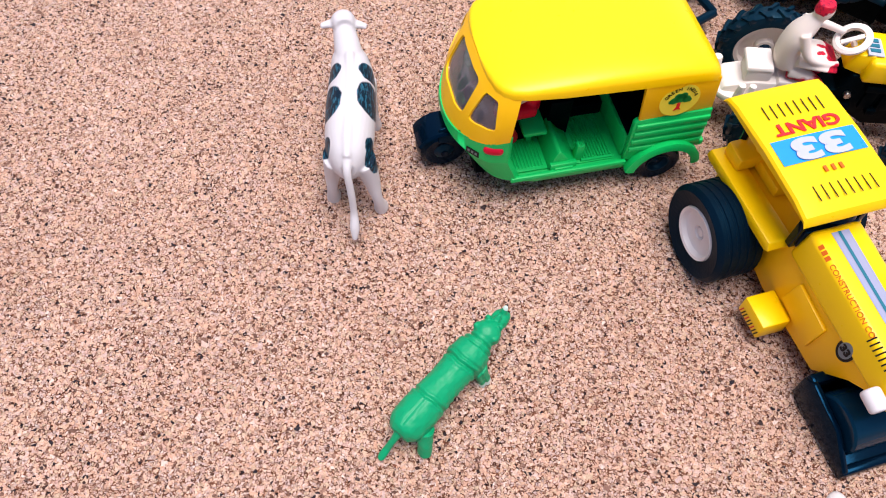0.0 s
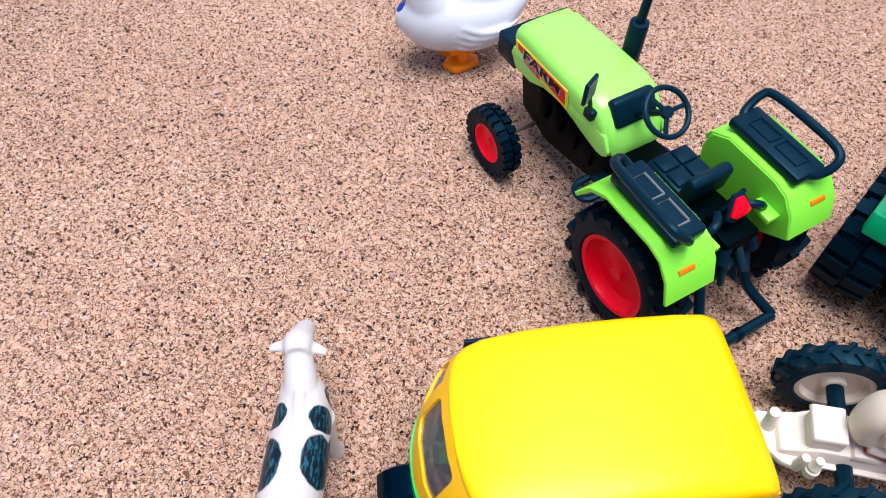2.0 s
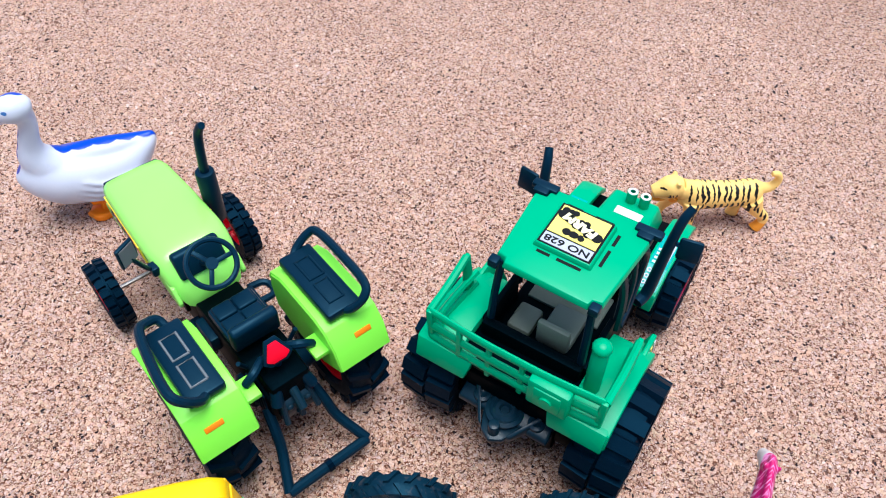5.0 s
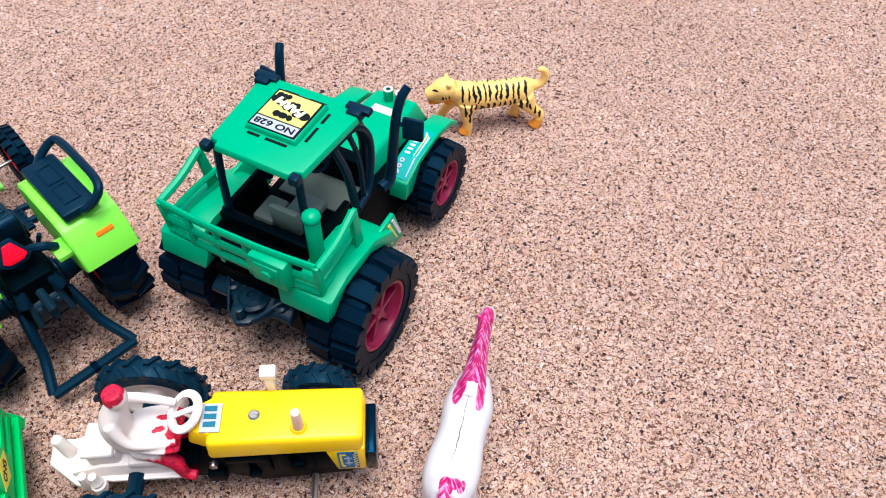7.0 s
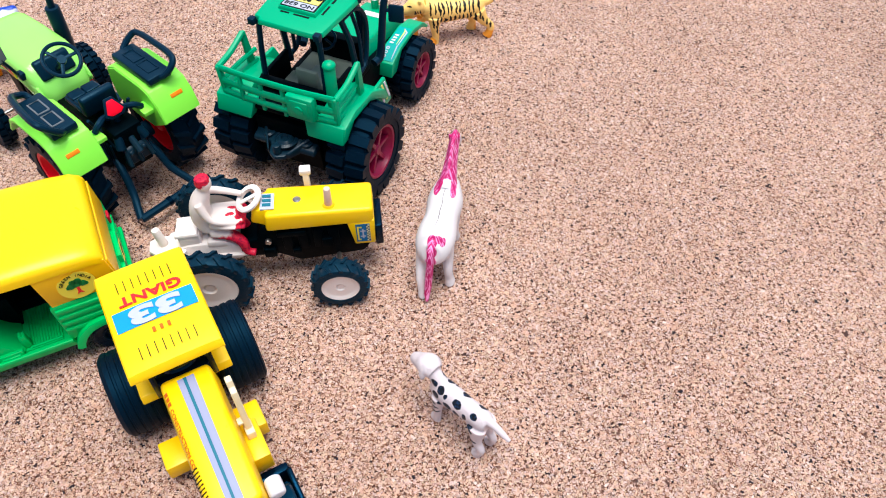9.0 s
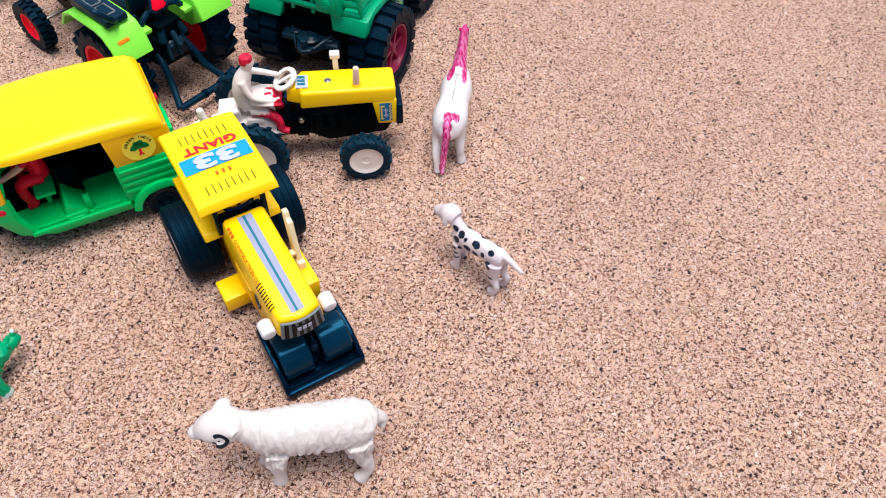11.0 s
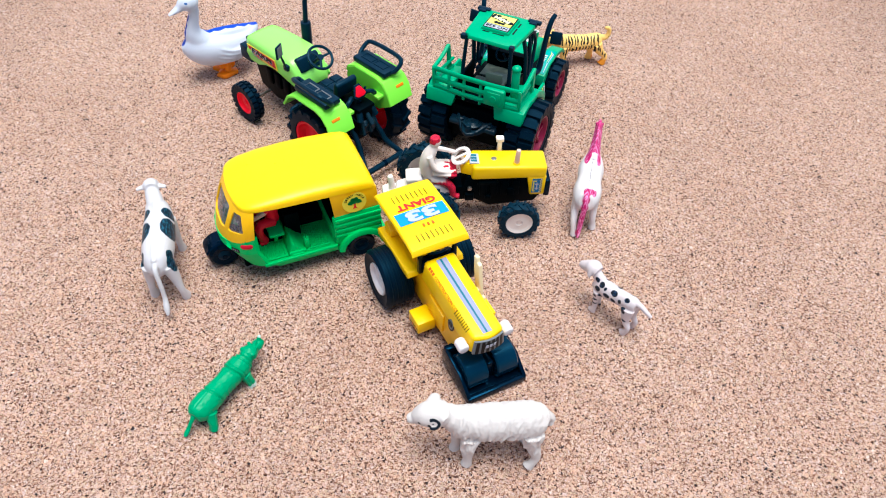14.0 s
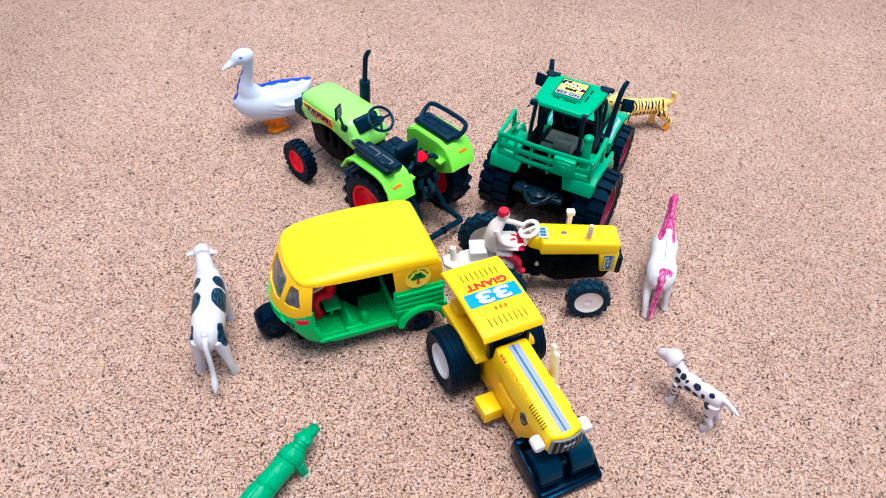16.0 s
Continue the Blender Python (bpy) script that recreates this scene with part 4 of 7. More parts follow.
# ---- lime tractor ----
def lime_tractor():
    ob = thing("lime_tractor", -2.1, 4.6, 134.7, "lime green plastic toy tractor with red wheel rims and black fittings", "toy tractor")
    c = -0.1
    hood = bmesh.new()
    rows = []
    for x, w, zb, zt in ((5.92, 0.8, 4.4, 4.62), (6.02, 1.15, 4.3, 4.86), (6.28, 1.34, 4.26, 5.24), (6.62, 1.46, 4.3, 5.72), (7.02, 1.54, 4.4, 6.13), (7.4, 1.58, 4.5, 6.29), (8, 1.62, 4.7, 6.34), (10, 1.58, 4.6, 6.3), (12.2, 1.48, 4.4, 6.18), (12.75, 1.4, 4.5, 6.05), (12.95, 1.28, 4.8, 5.85)):
        ring = [(x, c + w * 0.88, zb), (x, c + w, zt - 0.45), (x, c + w * 0.93, zt - 0.18), (x, c + w * 0.8, zt - 0.04), (x, c + w * 0.4, zt), (x, c, zt + 0.02)]
        ring += [(p[0], 2 * c - p[1], p[2]) for p in ring[-2::-1]]
        rows.append([hood.verts.new(p) for p in ring])
    for a, b in zip(rows, rows[1:]):
        for k in range(11):
            n = (k + 1) % 11
            hood.faces.new((a[k], a[n], b[n], b[k]))
    hood.faces.new(rows[0]), hood.faces.new(rows[-1][::-1])
    hood_ob = part("hood", hood, LIME_GLARE, ob, "lime engine hood, paled by painted sky glare", 40)
    for s in (1, -1):
        y = c + s * 1.4
        sk = prism([(6.25, 5.0), (6.05, 4.7), (6.1, 4.46), (6.34, 4.3), (6.7, 4.26), (7.2, 4.34), (7.7, 4.42), (8.2, 4.54), (9.2, 4.72), (10.4, 4.55), (11.3, 4.15), (12.4, 4.12), (12.85, 4.7), (12.7, 5.1), (9.0, 5.2), (6.45, 5.3)], y - 0.08, y + 0.1, 0.07, 3)
        part("side_skirt", sk, LIME_GLARE, ob, "curved lime side skirt of the hood")

        def on_side(points, low, high, s=s):
            """A thin sheet on the hood's side, which leans in towards its lower edge."""
            layers = [[(x, c + s * (1.6 - 0.034 * (x - 8.7) - 0.07 * (5.75 - z) + h), z) for x, z in points] for h in (low, high)]
            return hexa(layers[0], layers[1], 0)

        st = on_side([(8.7, 4.85), (12.5, 4.68), (12.6, 5.5), (8.8, 5.76)], -0.02, 0.05)
        sticker = part("sticker", st, YELLOW_STICKER, hood_ob, "yellow and red printed side sticker")
        part("sticker_band", on_side([(8.82, 4.98), (10.9, 5.02), (12.35, 5.16), (12.4, 5.44), (8.9, 5.68)], 0.05, 0.062), RED_INK, sticker)
        part("sticker_lozenge", on_side([(10.6, 4.84), (10.9, 4.78), (12.1, 4.75), (12.3, 4.86), (12.1, 4.99), (10.8, 4.98)], 0.05, 0.062), RED_INK, sticker)
        lean = (0, -0.07 * s, 1)
        word = frame_at((10.6, c + s * (1.6 - 0.034 * 1.9 - 0.07 * 0.43 + 0.07), 5.33), (-s, 0.034, 0.06 * s), lean)
        text("FARM", 0.42, SILVER_INK, sticker, word @ Matrix.Diagonal((1.85, 1, 1, 1)), "white_letters", bold=0.05)
        text("FARM", 0.42, INK, sticker, word @ at(0.03, 0.0, 0.012) @ Matrix.Diagonal((1.85, 1, 1, 1)), "black_letters", bold=0.015)
        small = frame_at((11.45, c + s * (1.6 - 0.034 * 2.75 - 0.07 * 0.88 + 0.07), 4.87), (-s, 0.034, 0.03 * s), lean)
        text("TRACTOR", 0.12, SILVER_INK, sticker, small @ Matrix.Diagonal((1.4, 1, 1, 1)))
    grille = block(12.7, 13.05, c - 1.24, c + 1.24, 4.3, 5.85, 0.08)
    for k in range(6):
        add(grille, block(13.0, 13.12, c - 0.9, c + 0.9, 4.5 + k * 0.21, 4.6 + k * 0.21, 0.02))
    part("grille", grille, BLACK, ob)
    part("front_weight", block(12.9, 14.35, c - 1.15, c + 1.15, 3.4, 4.6, 0.12), BLACK, ob)
    eng = prism([(6.0, 2.2), (7.0, 1.9), (10.2, 1.3), (12.2, 1.8), (12.8, 4.3), (6.0, 4.6)], c - 0.95, c + 0.95, 0.1)
    eng_ob = part("engine", eng, MATTE_BLACK, ob)
    for s in (1, -1):
        for k in range(4):
            part("engine_cover", block(7.2 + k * 1.05, 7.9 + k * 1.05, c + s * 1.0 - 0.12, c + s * 1.0 + 0.12, 2.6, 3.9, 0.08), MATTE_BLACK, eng_ob)
    part("front_axle", rod((11.1, c - 3.4, 1.65), (11.1, c + 3.4, 1.65), 0.1, 10), STEEL, ob, "thin steel front axle")
    for s in (1, -1):
        wheel(ob, 11.1, c + s * 3.2, 1.65, 0.85, 0.92, RED, s, TYRE, "block", 22)
        wheel(ob, 2.3, c + s * 2.95, 2.75, 1.75, 1.72, RED, s, TYRE, "chevron", 16)
        # fender: bent plate over the wheel with an inner wall
        prof = [(-0.42, 4.6), (-0.08, 5.6), (0.45, 6.2), (1.1, 6.4), (3.5, 6.4), (4.3, 6.0), (4.95, 5.05) if s > 0 else (4.5, 5.6), (4.8, 4.95) if s > 0 else (4.4, 5.45), (4.15, 5.85), (3.4, 6.24), (1.15, 6.24), (0.55, 6.06), (0.05, 5.5), (-0.28, 4.6)]
        f = prism(prof, c + s * 2.85 - 1.1, c + s * 2.85 + 1.1, 0.03, 1)
        wall = [(-0.38, 4.6), (-0.05, 5.55), (0.5, 6.15), (1.15, 6.34), (3.45, 6.34), (4.2, 5.95), (4.4, 5.2), (4.2, 4.0), (2.6, 3.7), (0.9, 3.8)]
        add(f, prism(wall, c + s * 1.78 - 0.07, c + s * 1.78 + 0.07, 0.03, 1))
        fender = part("fender", f, LIME, ob, "lime green bent fender")
        lamp = block(-0.5, 0.5, -0.02, 0.05, -0.16, 0.16, 0.03)
        lamp.transform(frame_at((-0.02, c + s * 3.05, 5.72), (0, -1, 0), (0.45, 0, 1)) @ Matrix.Rotation(radians(-90), 4, "X") @ Matrix.Diagonal((0.7, 1, 0.7, 1)))
        part("indicator", lamp, ORANGE, fender, "small orange indicator")
        pad = block(0.55, 4.0, c + s * 2.75 - 0.7, c + s * 2.75 + 0.7, 6.38, 6.82, 0.12)
        pad_ob = part("fender_seat", pad, BLACK, ob, "black pad on the fender")
        for k in range(2):
            x0 = 1.05 + k * 1.3
            ring = tube([(x0, c + s * 2.75 - 0.3, 6.83), (x0 + 1.05, c + s * 2.75 - 0.3, 6.83), (x0 + 1.05, c + s * 2.75 + 0.3, 6.83), (x0, c + s * 2.75 + 0.3, 6.83), (x0, c + s * 2.75 - 0.3, 6.83)], 6, 1, 0.05)
            part("pad_rim", ring, GREY_STICKER if s > 0 else BLACK, pad_ob)
        if s > 0:
            h = tube([(3.9, 2.45, 6.55), (4.3, 2.6, 6.8), (4.25, 2.95, 7.0), (3.85, 3.35, 7.3), (2.4, 3.6, 7.55), (0.8, 3.72, 7.72), (0.36, 3.5, 7.5), (0.4, 2.95, 6.85), (0.8, 2.6, 6.55)], 10, 4, 0.18)
        else:
            h = tube([(3.75, c - 2.55, 6.55), (4.05, c - 2.9, 6.75), (4.1, c - 3.5, 7.15), (3.8, c - 3.8, 7.32), (2.2, c - 3.82, 7.42), (0.7, c - 3.75, 7.4), (0.3, c - 3.45, 7.15), (0.45, c - 2.95, 6.7), (0.8, c - 2.7, 6.55)], 10, 4, 0.17)
        part("grab_rail", h, BLACK, ob, "black looped grab rail")
        br = block(0.3, 1.3, c + s * 1.45 - 0.35, c + s * 1.45 + 0.3, 5.1, 5.35, 0.05)
        part("bracket", br, LIME, ob)
        arm = tube([(0.9, c + s * 1.4, 5.4), (0.9, c + s * 1.0, 5.75), (1.3, c + s * 0.5, 5.6), (1.6, c + s * 0.3, 5.0)], 8, 3, 0.17)
        part("lift_arm", arm, BLACK, ob)
        board = block(5.0, 6.5, c + s * 1.1 - 0.5, c + s * 1.1 + 0.5, 2.85, 3.05, 0.05)
        add(board, block(4.3, 5.6, c + s * 0.9 - 0.3, c + s * 0.9 + 0.4, 3.2, 4.0, 0.08))
        for i in range(5):
            for j in range(4):
                add(board, ball(5.15 + i * 0.28, c + s * 1.1 - 0.4 + j * 0.25, 3.07, 0.09, 0.09, 0.06, 1))
        board_ob = part("foot_board", board, BLACK, ob, "black dimpled foot board")
        loop = tube([(5.7, c + s * 1.5, 2.75), (5.75, c + s * 2.1, 2.65), (6.0, c + s * 2.35, 2.6), (6.4, c + s * 2.35, 2.6), (6.65, c + s * 2.1, 2.65), (6.65, c + s * 1.5, 2.75)], 8, 2, 0.16)
        part("step_loop", loop, BLACK, board_ob)
        hb = tube([(0.9, c + s * 0.95, 3.2), (0.2, c + s * 1.1, 2.6), (-0.3, c + s * 1.25, 1.8), (-1.45, c + s * 1.8, 0.95)], 10, 3, 0.21)
        part("hitch_arm", hb, BLACK, ob)
    part("hitch_bar", bev(rod((-1.48, c - 1.82, 0.95), (-1.48, c + 1.82, 0.95), 0.22, 10), 0.04, 1, 60), BLACK, ob)
    part("hitch_collar", rod((-1.48, c - 0.12, 0.95), (-1.48, c + 0.12, 0.95), 0.27, 10), GLOSS_BLACK, ob)
    gear = prism([(0.6, 2.3), (0.4, 4.2), (2.0, 4.9), (6.2, 4.4), (6.2, 2.4), (2.5, 1.9)], c - 0.95, c + 0.95, 0.12)
    add(gear, block(0.2, 1.6, c - 0.8, c + 0.8, 4.0, 5.2, 0.15))
    box_ob = part("gearbox", gear, MATTE_BLACK, ob)
    part("gearbox_cover", hexa([(0.1, c - 0.7, 3.0), (0.6, c - 0.7, 2.8), (0.6, c + 0.7, 2.8), (0.1, c + 0.7, 3.0)], [(0.0, c - 0.62, 4.0), (0.5, c - 0.62, 4.3), (0.5, c + 0.62, 4.3), (0.0, c + 0.62, 4.0)], 0.12), DARK_STEEL, box_ob)
    for y, z in ((-0.4, 3.5), (0.35, 3.5), (0.0, 2.95)):
        part("bolt_head", ball(0.05, c + y, z + 0.3, 0.12, 0.16, 0.16), DARK_STEEL, box_ob)
    for y in (-0.55, 0.0, 0.55):
        part("lift_link", rod((0.25, c + y, 4.35), (-0.15, c + y * 1.2, 3.2), 0.12, 8), DARK_STEEL, box_ob)
    for k in range(5):
        part("housing_rib", block(0.75 + 0.3 * k, 0.88 + 0.3 * k, c - 1.02, c + 1.02, 2.6, 4.3, 0.04, 1), BLACK, box_ob)
    for s in (1, -1):
        part("axle_housing", lathe([(0, 0), (0.75, 0), (0.75, s * 0.2), (0.55, s * 0.3), (0.45, s * 1.0), (0, s * 1.0)], 20), BLACK, box_ob).matrix_basis = pose(2.3 * CM, (c + s * 0.95) * CM, 2.75 * CM)
        part("lift_cylinder", bev(rod((0.5, c + s * 0.5, 5.1), (0.15, c + s * 0.75, 4.2), 0.24, 12), 0.05, 1, 60), BLACK, box_ob)
        part("side_lever", rod((1.9, c + s * 0.9, 4.8), (1.7, c + s * 1.2, 5.6), 0.09, 8), BLACK, box_ob)
    part("top_link", bev(rod((0.3, c, 4.6), (-0.35, c, 3.9), 0.18, 10), 0.04, 1, 60), DARK_STEEL, box_ob)
    seat = block(2.75, 4.6, c - 0.95, c + 0.95, 5.15, 5.5, 0.14)
    add(seat, block(3.2, 3.9, c - 0.3, c + 0.3, 4.4, 5.2, 0.06))
    add(seat, prism([(2.35, 5.2), (2.9, 5.2), (2.75, 6.3), (2.55, 6.45), (2.25, 6.3)], c - 0.95, c + 0.95, 0.2, 3))
    for y in (-0.42, 0.42):
        add(seat, block(2.95, 3.72, c + y - 0.4, c + y + 0.4, 5.45, 5.62, 0.1, 3))
        add(seat, block(3.76, 4.5, c + y - 0.4, c + y + 0.4, 5.45, 5.62, 0.1, 3))
    part("seat", seat, BLACK, ob, "black plastic driver seat")
    dash = prism([(6.3, 5.5), (6.75, 5.3), (7.3, 6.2), (7.1, 6.44), (6.82, 6.42)], c - 1.0, c + 1.0, 0.2, 3)
    part("dashboard", dash, BLACK, ob)
    sw = lathe([(0.84, -0.08), (0.92, -0.11), (1.0, -0.08), (1.03, 0), (1.0, 0.08), (0.92, 0.11), (0.84, 0.08), (0.81, 0)], 32, "z")
    for k in range(3):
        sp = block(0, 0.9, -0.09, 0.09, -0.06, 0.04, 0.03)
        add(sw, sp, Matrix.Rotation(radians(30 + 120 * k), 4, "Z"))
    add(sw, rod((0, 0, -0.12), (0, 0, 0.08), 0.24, 14))
    sw.transform(at(5.2, c, 7.0, 0, -35, 0))
    add(sw, rod((5.25, c, 6.95), (6.5, c, 5.8), 0.13, 10))
    part("steering_wheel", sw, BLACK, ob)
    ex = rod((9.4, -2.08, 4.6), (9.4, -2.12, 7.35), 0.4, 18, 0.4, 0.08)
    add(ex, tube([(9.4, -2.12, 7.2, 0.2), (9.4, -2.2, 8.3, 0.19), (9.45, -2.32, 9.1, 0.19), (9.3, -2.42, 9.55, 0.18), (9.15, -2.48, 9.72, 0.15)], 12, 4))
    add(ex, block(9.2, 9.6, -1.9, -1.2, 4.9, 5.2, 0.05))
    part("exhaust", ex, BLACK, ob, "black upright exhaust with a bent tip")
    mir = tube([(7.35, c + 1.5, 5.9), (7.3, c + 1.75, 6.0), (7.1, c + 1.95, 6.5), (6.95, c + 2.3, 7.4)], 8, 3, 0.09)
    add(mir, block(7.1, 7.6, c + 1.45, c + 1.78, 5.6, 6.05, 0.08))
    m2 = block(-0.08, 0.08, -0.42, 0.42, -0.5, 0.5, 0.06)
    add(mir, m2, at(6.95, c + 2.35, 7.7, 0, 0, 25))
    mirror = part("mirror", mir, BLACK, ob)
    face = block(-0.1, -0.07, -0.34, 0.34, -0.42, 0.42, 0)
    face.transform(at(6.95, c + 2.35, 7.7, 0, 0, 25))
    part("mirror_face", face, GREY_STICKER, mirror, "grey mirror face")
    tri = plan([(-0.55, -0.3), (-0.3, -0.48), (0.3, -0.48), (0.55, -0.3), (0.2, 0.42), (-0.2, 0.42)], -0.06, 0.08, 0.05)
    base = frame_at((0.95, c, 6.2), (0, -1, 0), (0.55, 0, 1))
    tri.transform(base @ Matrix.Diagonal((0.85, 0.85, 1, 1)))
    part("reflector", tri, RED, ob, "red triangular reflector")
    post = rod((1.1, c, 5.0), (1.05, c, 6.1), 0.16, 8)
    pl = plan([(-0.6, -0.34), (-0.34, -0.55), (0.34, -0.55), (0.6, -0.34), (0.24, 0.5), (-0.24, 0.5)], -0.16, -0.04, 0.03)
    add(post, pl, base)
    part("reflector_post", post, BLACK, ob)
    return ob


lime_tractor()


# ---- dark green farm tractor with a cab ----
def farm_tractor():
    ob = thing("farm_tractor", 7.4, 8.8, 63, "dark green plastic toy tractor with black cab and big tyres", "toy tractor")
    # cab roof: plate with notched corners and a raised sticker hatch
    rim = [(-2.3, 1.55), (-2.05, 1.6), (-2.0, 1.95), (1.2, 2.2), (1.25, 1.75), (1.75, 1.7), (1.8, -1.75), (1.3, -1.8), (1.25, -2.3), (-2.05, -2.05), (-2.1, -1.7), (-2.35, -1.65)]
    roof = hexa([(x, y, 9.25) for x, y in rim], [(x * 0.97, y * 0.97, 9.52) for x, y in rim], 0.05)
    add(roof, hexa([(-1.05, 1.1, 9.5), (-1.05, -1.1, 9.5), (1.15, -1.1, 9.5), (1.15, 1.1, 9.5)], [(-1.0, 1.02, 9.72), (-1.0, -1.02, 9.72), (1.1, -1.02, 9.74), (1.1, 1.02, 9.74)], 0.05))
    roof_ob = part("cab_roof", roof, DARK_GREEN, ob, "flat green cab roof with a raised hatch")
    part("hatch_sticker", hexa([(-0.95, 0.98, 9.7), (-0.95, -0.98, 9.7), (1.05, -0.98, 9.72), (1.05, 0.98, 9.72)], [(-0.95, 0.98, 9.745), (-0.95, -0.98, 9.745), (1.05, -0.98, 9.765), (1.05, 0.98, 9.765)], 0), INK, roof_ob)
    st = part("sticker", block(-0.38, 0.98, -0.9, 0.9, 9.74, 9.775, 0.0), PALE_STICKER, roof_ob, "yellow sticker with a dark print and white letters")
    part("number_strip", block(-0.9, -0.44, -0.9, 0.9, 9.73, 9.768, 0.0), SILVER_INK, roof_ob, "white number strip")
    text("NO 628", 0.27, INK, roof_ob, frame_at((-0.67, 0.0, 9.775), (0, 1, 0), (-1, 0, 0)) @ Matrix.Diagonal((1.3, 1, 1, 1)), bold=0.008)
    for x0, x1, y0, y1 in ((1.16, 1.3, -0.9, -0.2), (1.16, 1.3, 0.3, 0.9), (-0.7, 0.1, -1.32, -1.2), (0.35, 0.9, -1.32, -1.2), (-1.24, -1.12, -0.8, 0.1), (-1.24, -1.12, 0.35, 0.85)):
        part("roof_slot", block(x0, x1, y0, y1, 9.5, 9.535, 0), INK, roof_ob)
    blot = bmesh.new()
    rng = random.Random(3)
    for bx, by, wx, wy in ((0.1, -0.45, 0.22, 0.3), (0.62, 0.42, 0.2, 0.3), (0.36, 0.0, 0.16, 0.2), (-0.12, 0.0, 0.08, 0.3)):
        for k in range(9):
            r = rng.uniform(0.07, 0.15)
            d = lathe([(0, 0), (r, 0), (r, 0.012), (0, 0.012)], 11, "z")
            add(blot, d, at(bx + rng.uniform(-wx, wx), by + rng.uniform(-wy, wy), 9.778 + 0.0004 * k))
    for k in range(13):
        t = -0.72 + k * 0.12
        d = lathe([(0, 0), (0.2, 0), (0.2, 0.012), (0, 0.012)], 14, "z")
        add(blot, d, at(0.34 + 0.28 * t, t, 9.783 + 0.0003 * k))
    part("tree_print", blot, INK, st)
    text("FARM", 0.33, CREAM_STICKER, st, frame_at((0.34, 0.0, 9.815), (0.28, 1, 0), (-1, 0.28, 0)) @ Matrix.Diagonal((1.15, 1, 1, 1)), bold=0.03)
    for s in (1, -1):
        for x, w in ((1.5, 0.3), (-2.25, 0.2)):
            y = s * (1.85 if x < 0 else 2.0)
            part("corner_clip", block(x - w, x + w * 0.8, y - (0.28 if x > 0 else 0.18), y + (0.28 if x > 0 else 0.18), 9.2, 9.56 if x < 0 else 9.62, 0.05), BLACK, ob)
            if x > 0:
                part("clip_bar", block(1.45, 1.8, y - 0.55, y + 0.45, 9.4, 9.64, 0.05), BLACK, ob)
        # cab posts
        part("rear_post", tube([(-1.95, s * 1.7, 9.3, 0.15), (-2.1, s * 1.8, 7.5, 0.15), (-2.2, s * 1.85, 5.4, 0.17)], 8, 2), BLACK, ob)
        part("middle_post", tube([(-0.2, s * 1.9, 9.3, 0.16), (0.3, s * 2.1, 7.4, 0.17), (0.6, s * 2.1, 5.0, 0.18)], 8, 3), BLACK, ob)
        part("front_post", tube([(1.5, s * 1.8, 9.3, 0.2), (2.1, s * 1.75, 7.6, 0.2), (2.3, s * 1.5, 5.2, 0.2)], 8, 2), BLACK, ob)
        part("door_bar", tube([(0.75, s * 2.02, 9.1), (1.15, s * 2.12, 7.4), (1.2, s * 2.12, 5.3)], 8, 3, 0.11), BLACK, ob)
        part("door_frame", tube([(-0.1, s * 2.0, 9.1), (1.2, s * 2.1, 9.0), (1.9, s * 2.15, 8.0), (2.0, s * 2.1, 6.6), (1.5, s * 2.15, 5.4), (0.6, s * 2.2, 5.2)], 8, 4, 0.14), BLACK, ob)
        # exhaust stack with its mirror
        stack = tube([(2.2, s * 2.3, 4.9, 0.24), (2.7, s * 2.45, 5.1, 0.24), (2.9, s * 2.55, 6.5, 0.22), (3.1, s * 2.65, 8.0, 0.2), (3.4, s * 2.75, 8.9, 0.19), (3.75, s * 2.9, 9.3, 0.17)], 12, 4)
        part("exhaust_pipe", stack, BLACK, ob, "black upright exhaust pipe")
        m = block(-0.1, 0.1, -0.44, 0.44, -0.5, 0.5, 0.1)
        m.transform(at(3.2, s * 3.35, 7.75, 0, 8, s * -10))
        add(m, rod((3.1, s * 2.7, 7.9), (3.2, s * 3.2, 7.85), 0.1, 6))
        part("mirror", m, BLACK, ob)
        # wheels
        wheel(ob, -1.95, 3.3 if s > 0 else -3.72, 2.62, 2.1, 1.52, MAROON, s, TYRE, "block", 18, 6, "black tyre with broad cross lugs")
        wheel(ob, 6.15, s * 2.75, 1.95, 1.35, 1.12, MAROON, s, TYRE, "block", 16, 6, "black tyre with broad cross lugs")
        # rear fender
        f = prism([(-4.15, 4.75), (-4.0, 5.55), (-2.8, 5.85), (-0.9, 5.7), (0.4, 4.9), (0.7, 4.2), (0.5, 4.1), (-0.2, 4.7), (-1.2, 5.3), (-3.0, 5.4), (-3.9, 4.75)], s * 3.0 - 0.85, s * 3.0 + 0.85, 0.05)
        part("rear_fender", f, DARK_GREEN, ob, "green rear fender")
        # front fender
        g = prism([(3.4, 3.1), (3.6, 3.9), (4.8, 4.35), (6.6, 4.45), (7.9, 4.1), (8.6, 3.5), (8.5, 3.35), (7.7, 3.85), (6.4, 4.15), (4.9, 4.05), (4.1, 3.1)], s * 2.2 - 0.5, s * 2.2 + 0.5, 0.05)
        ff = part("front_fender", g, DARK_GREEN, ob, "green front fender with a white decal")
        def on_fender(points, h):
            """A thin sheet on the fender's top, which rises along two flats."""
            def top(x):
                return 3.9 + (x - 3.6) * 0.375 if x < 4.8 else 4.35 + (x - 4.8) * 0.0556
            return hexa([(x, s * y, top(x) - 0.02) for x, y in points], [(x, s * y, top(x) + h) for x, y in points], 0)

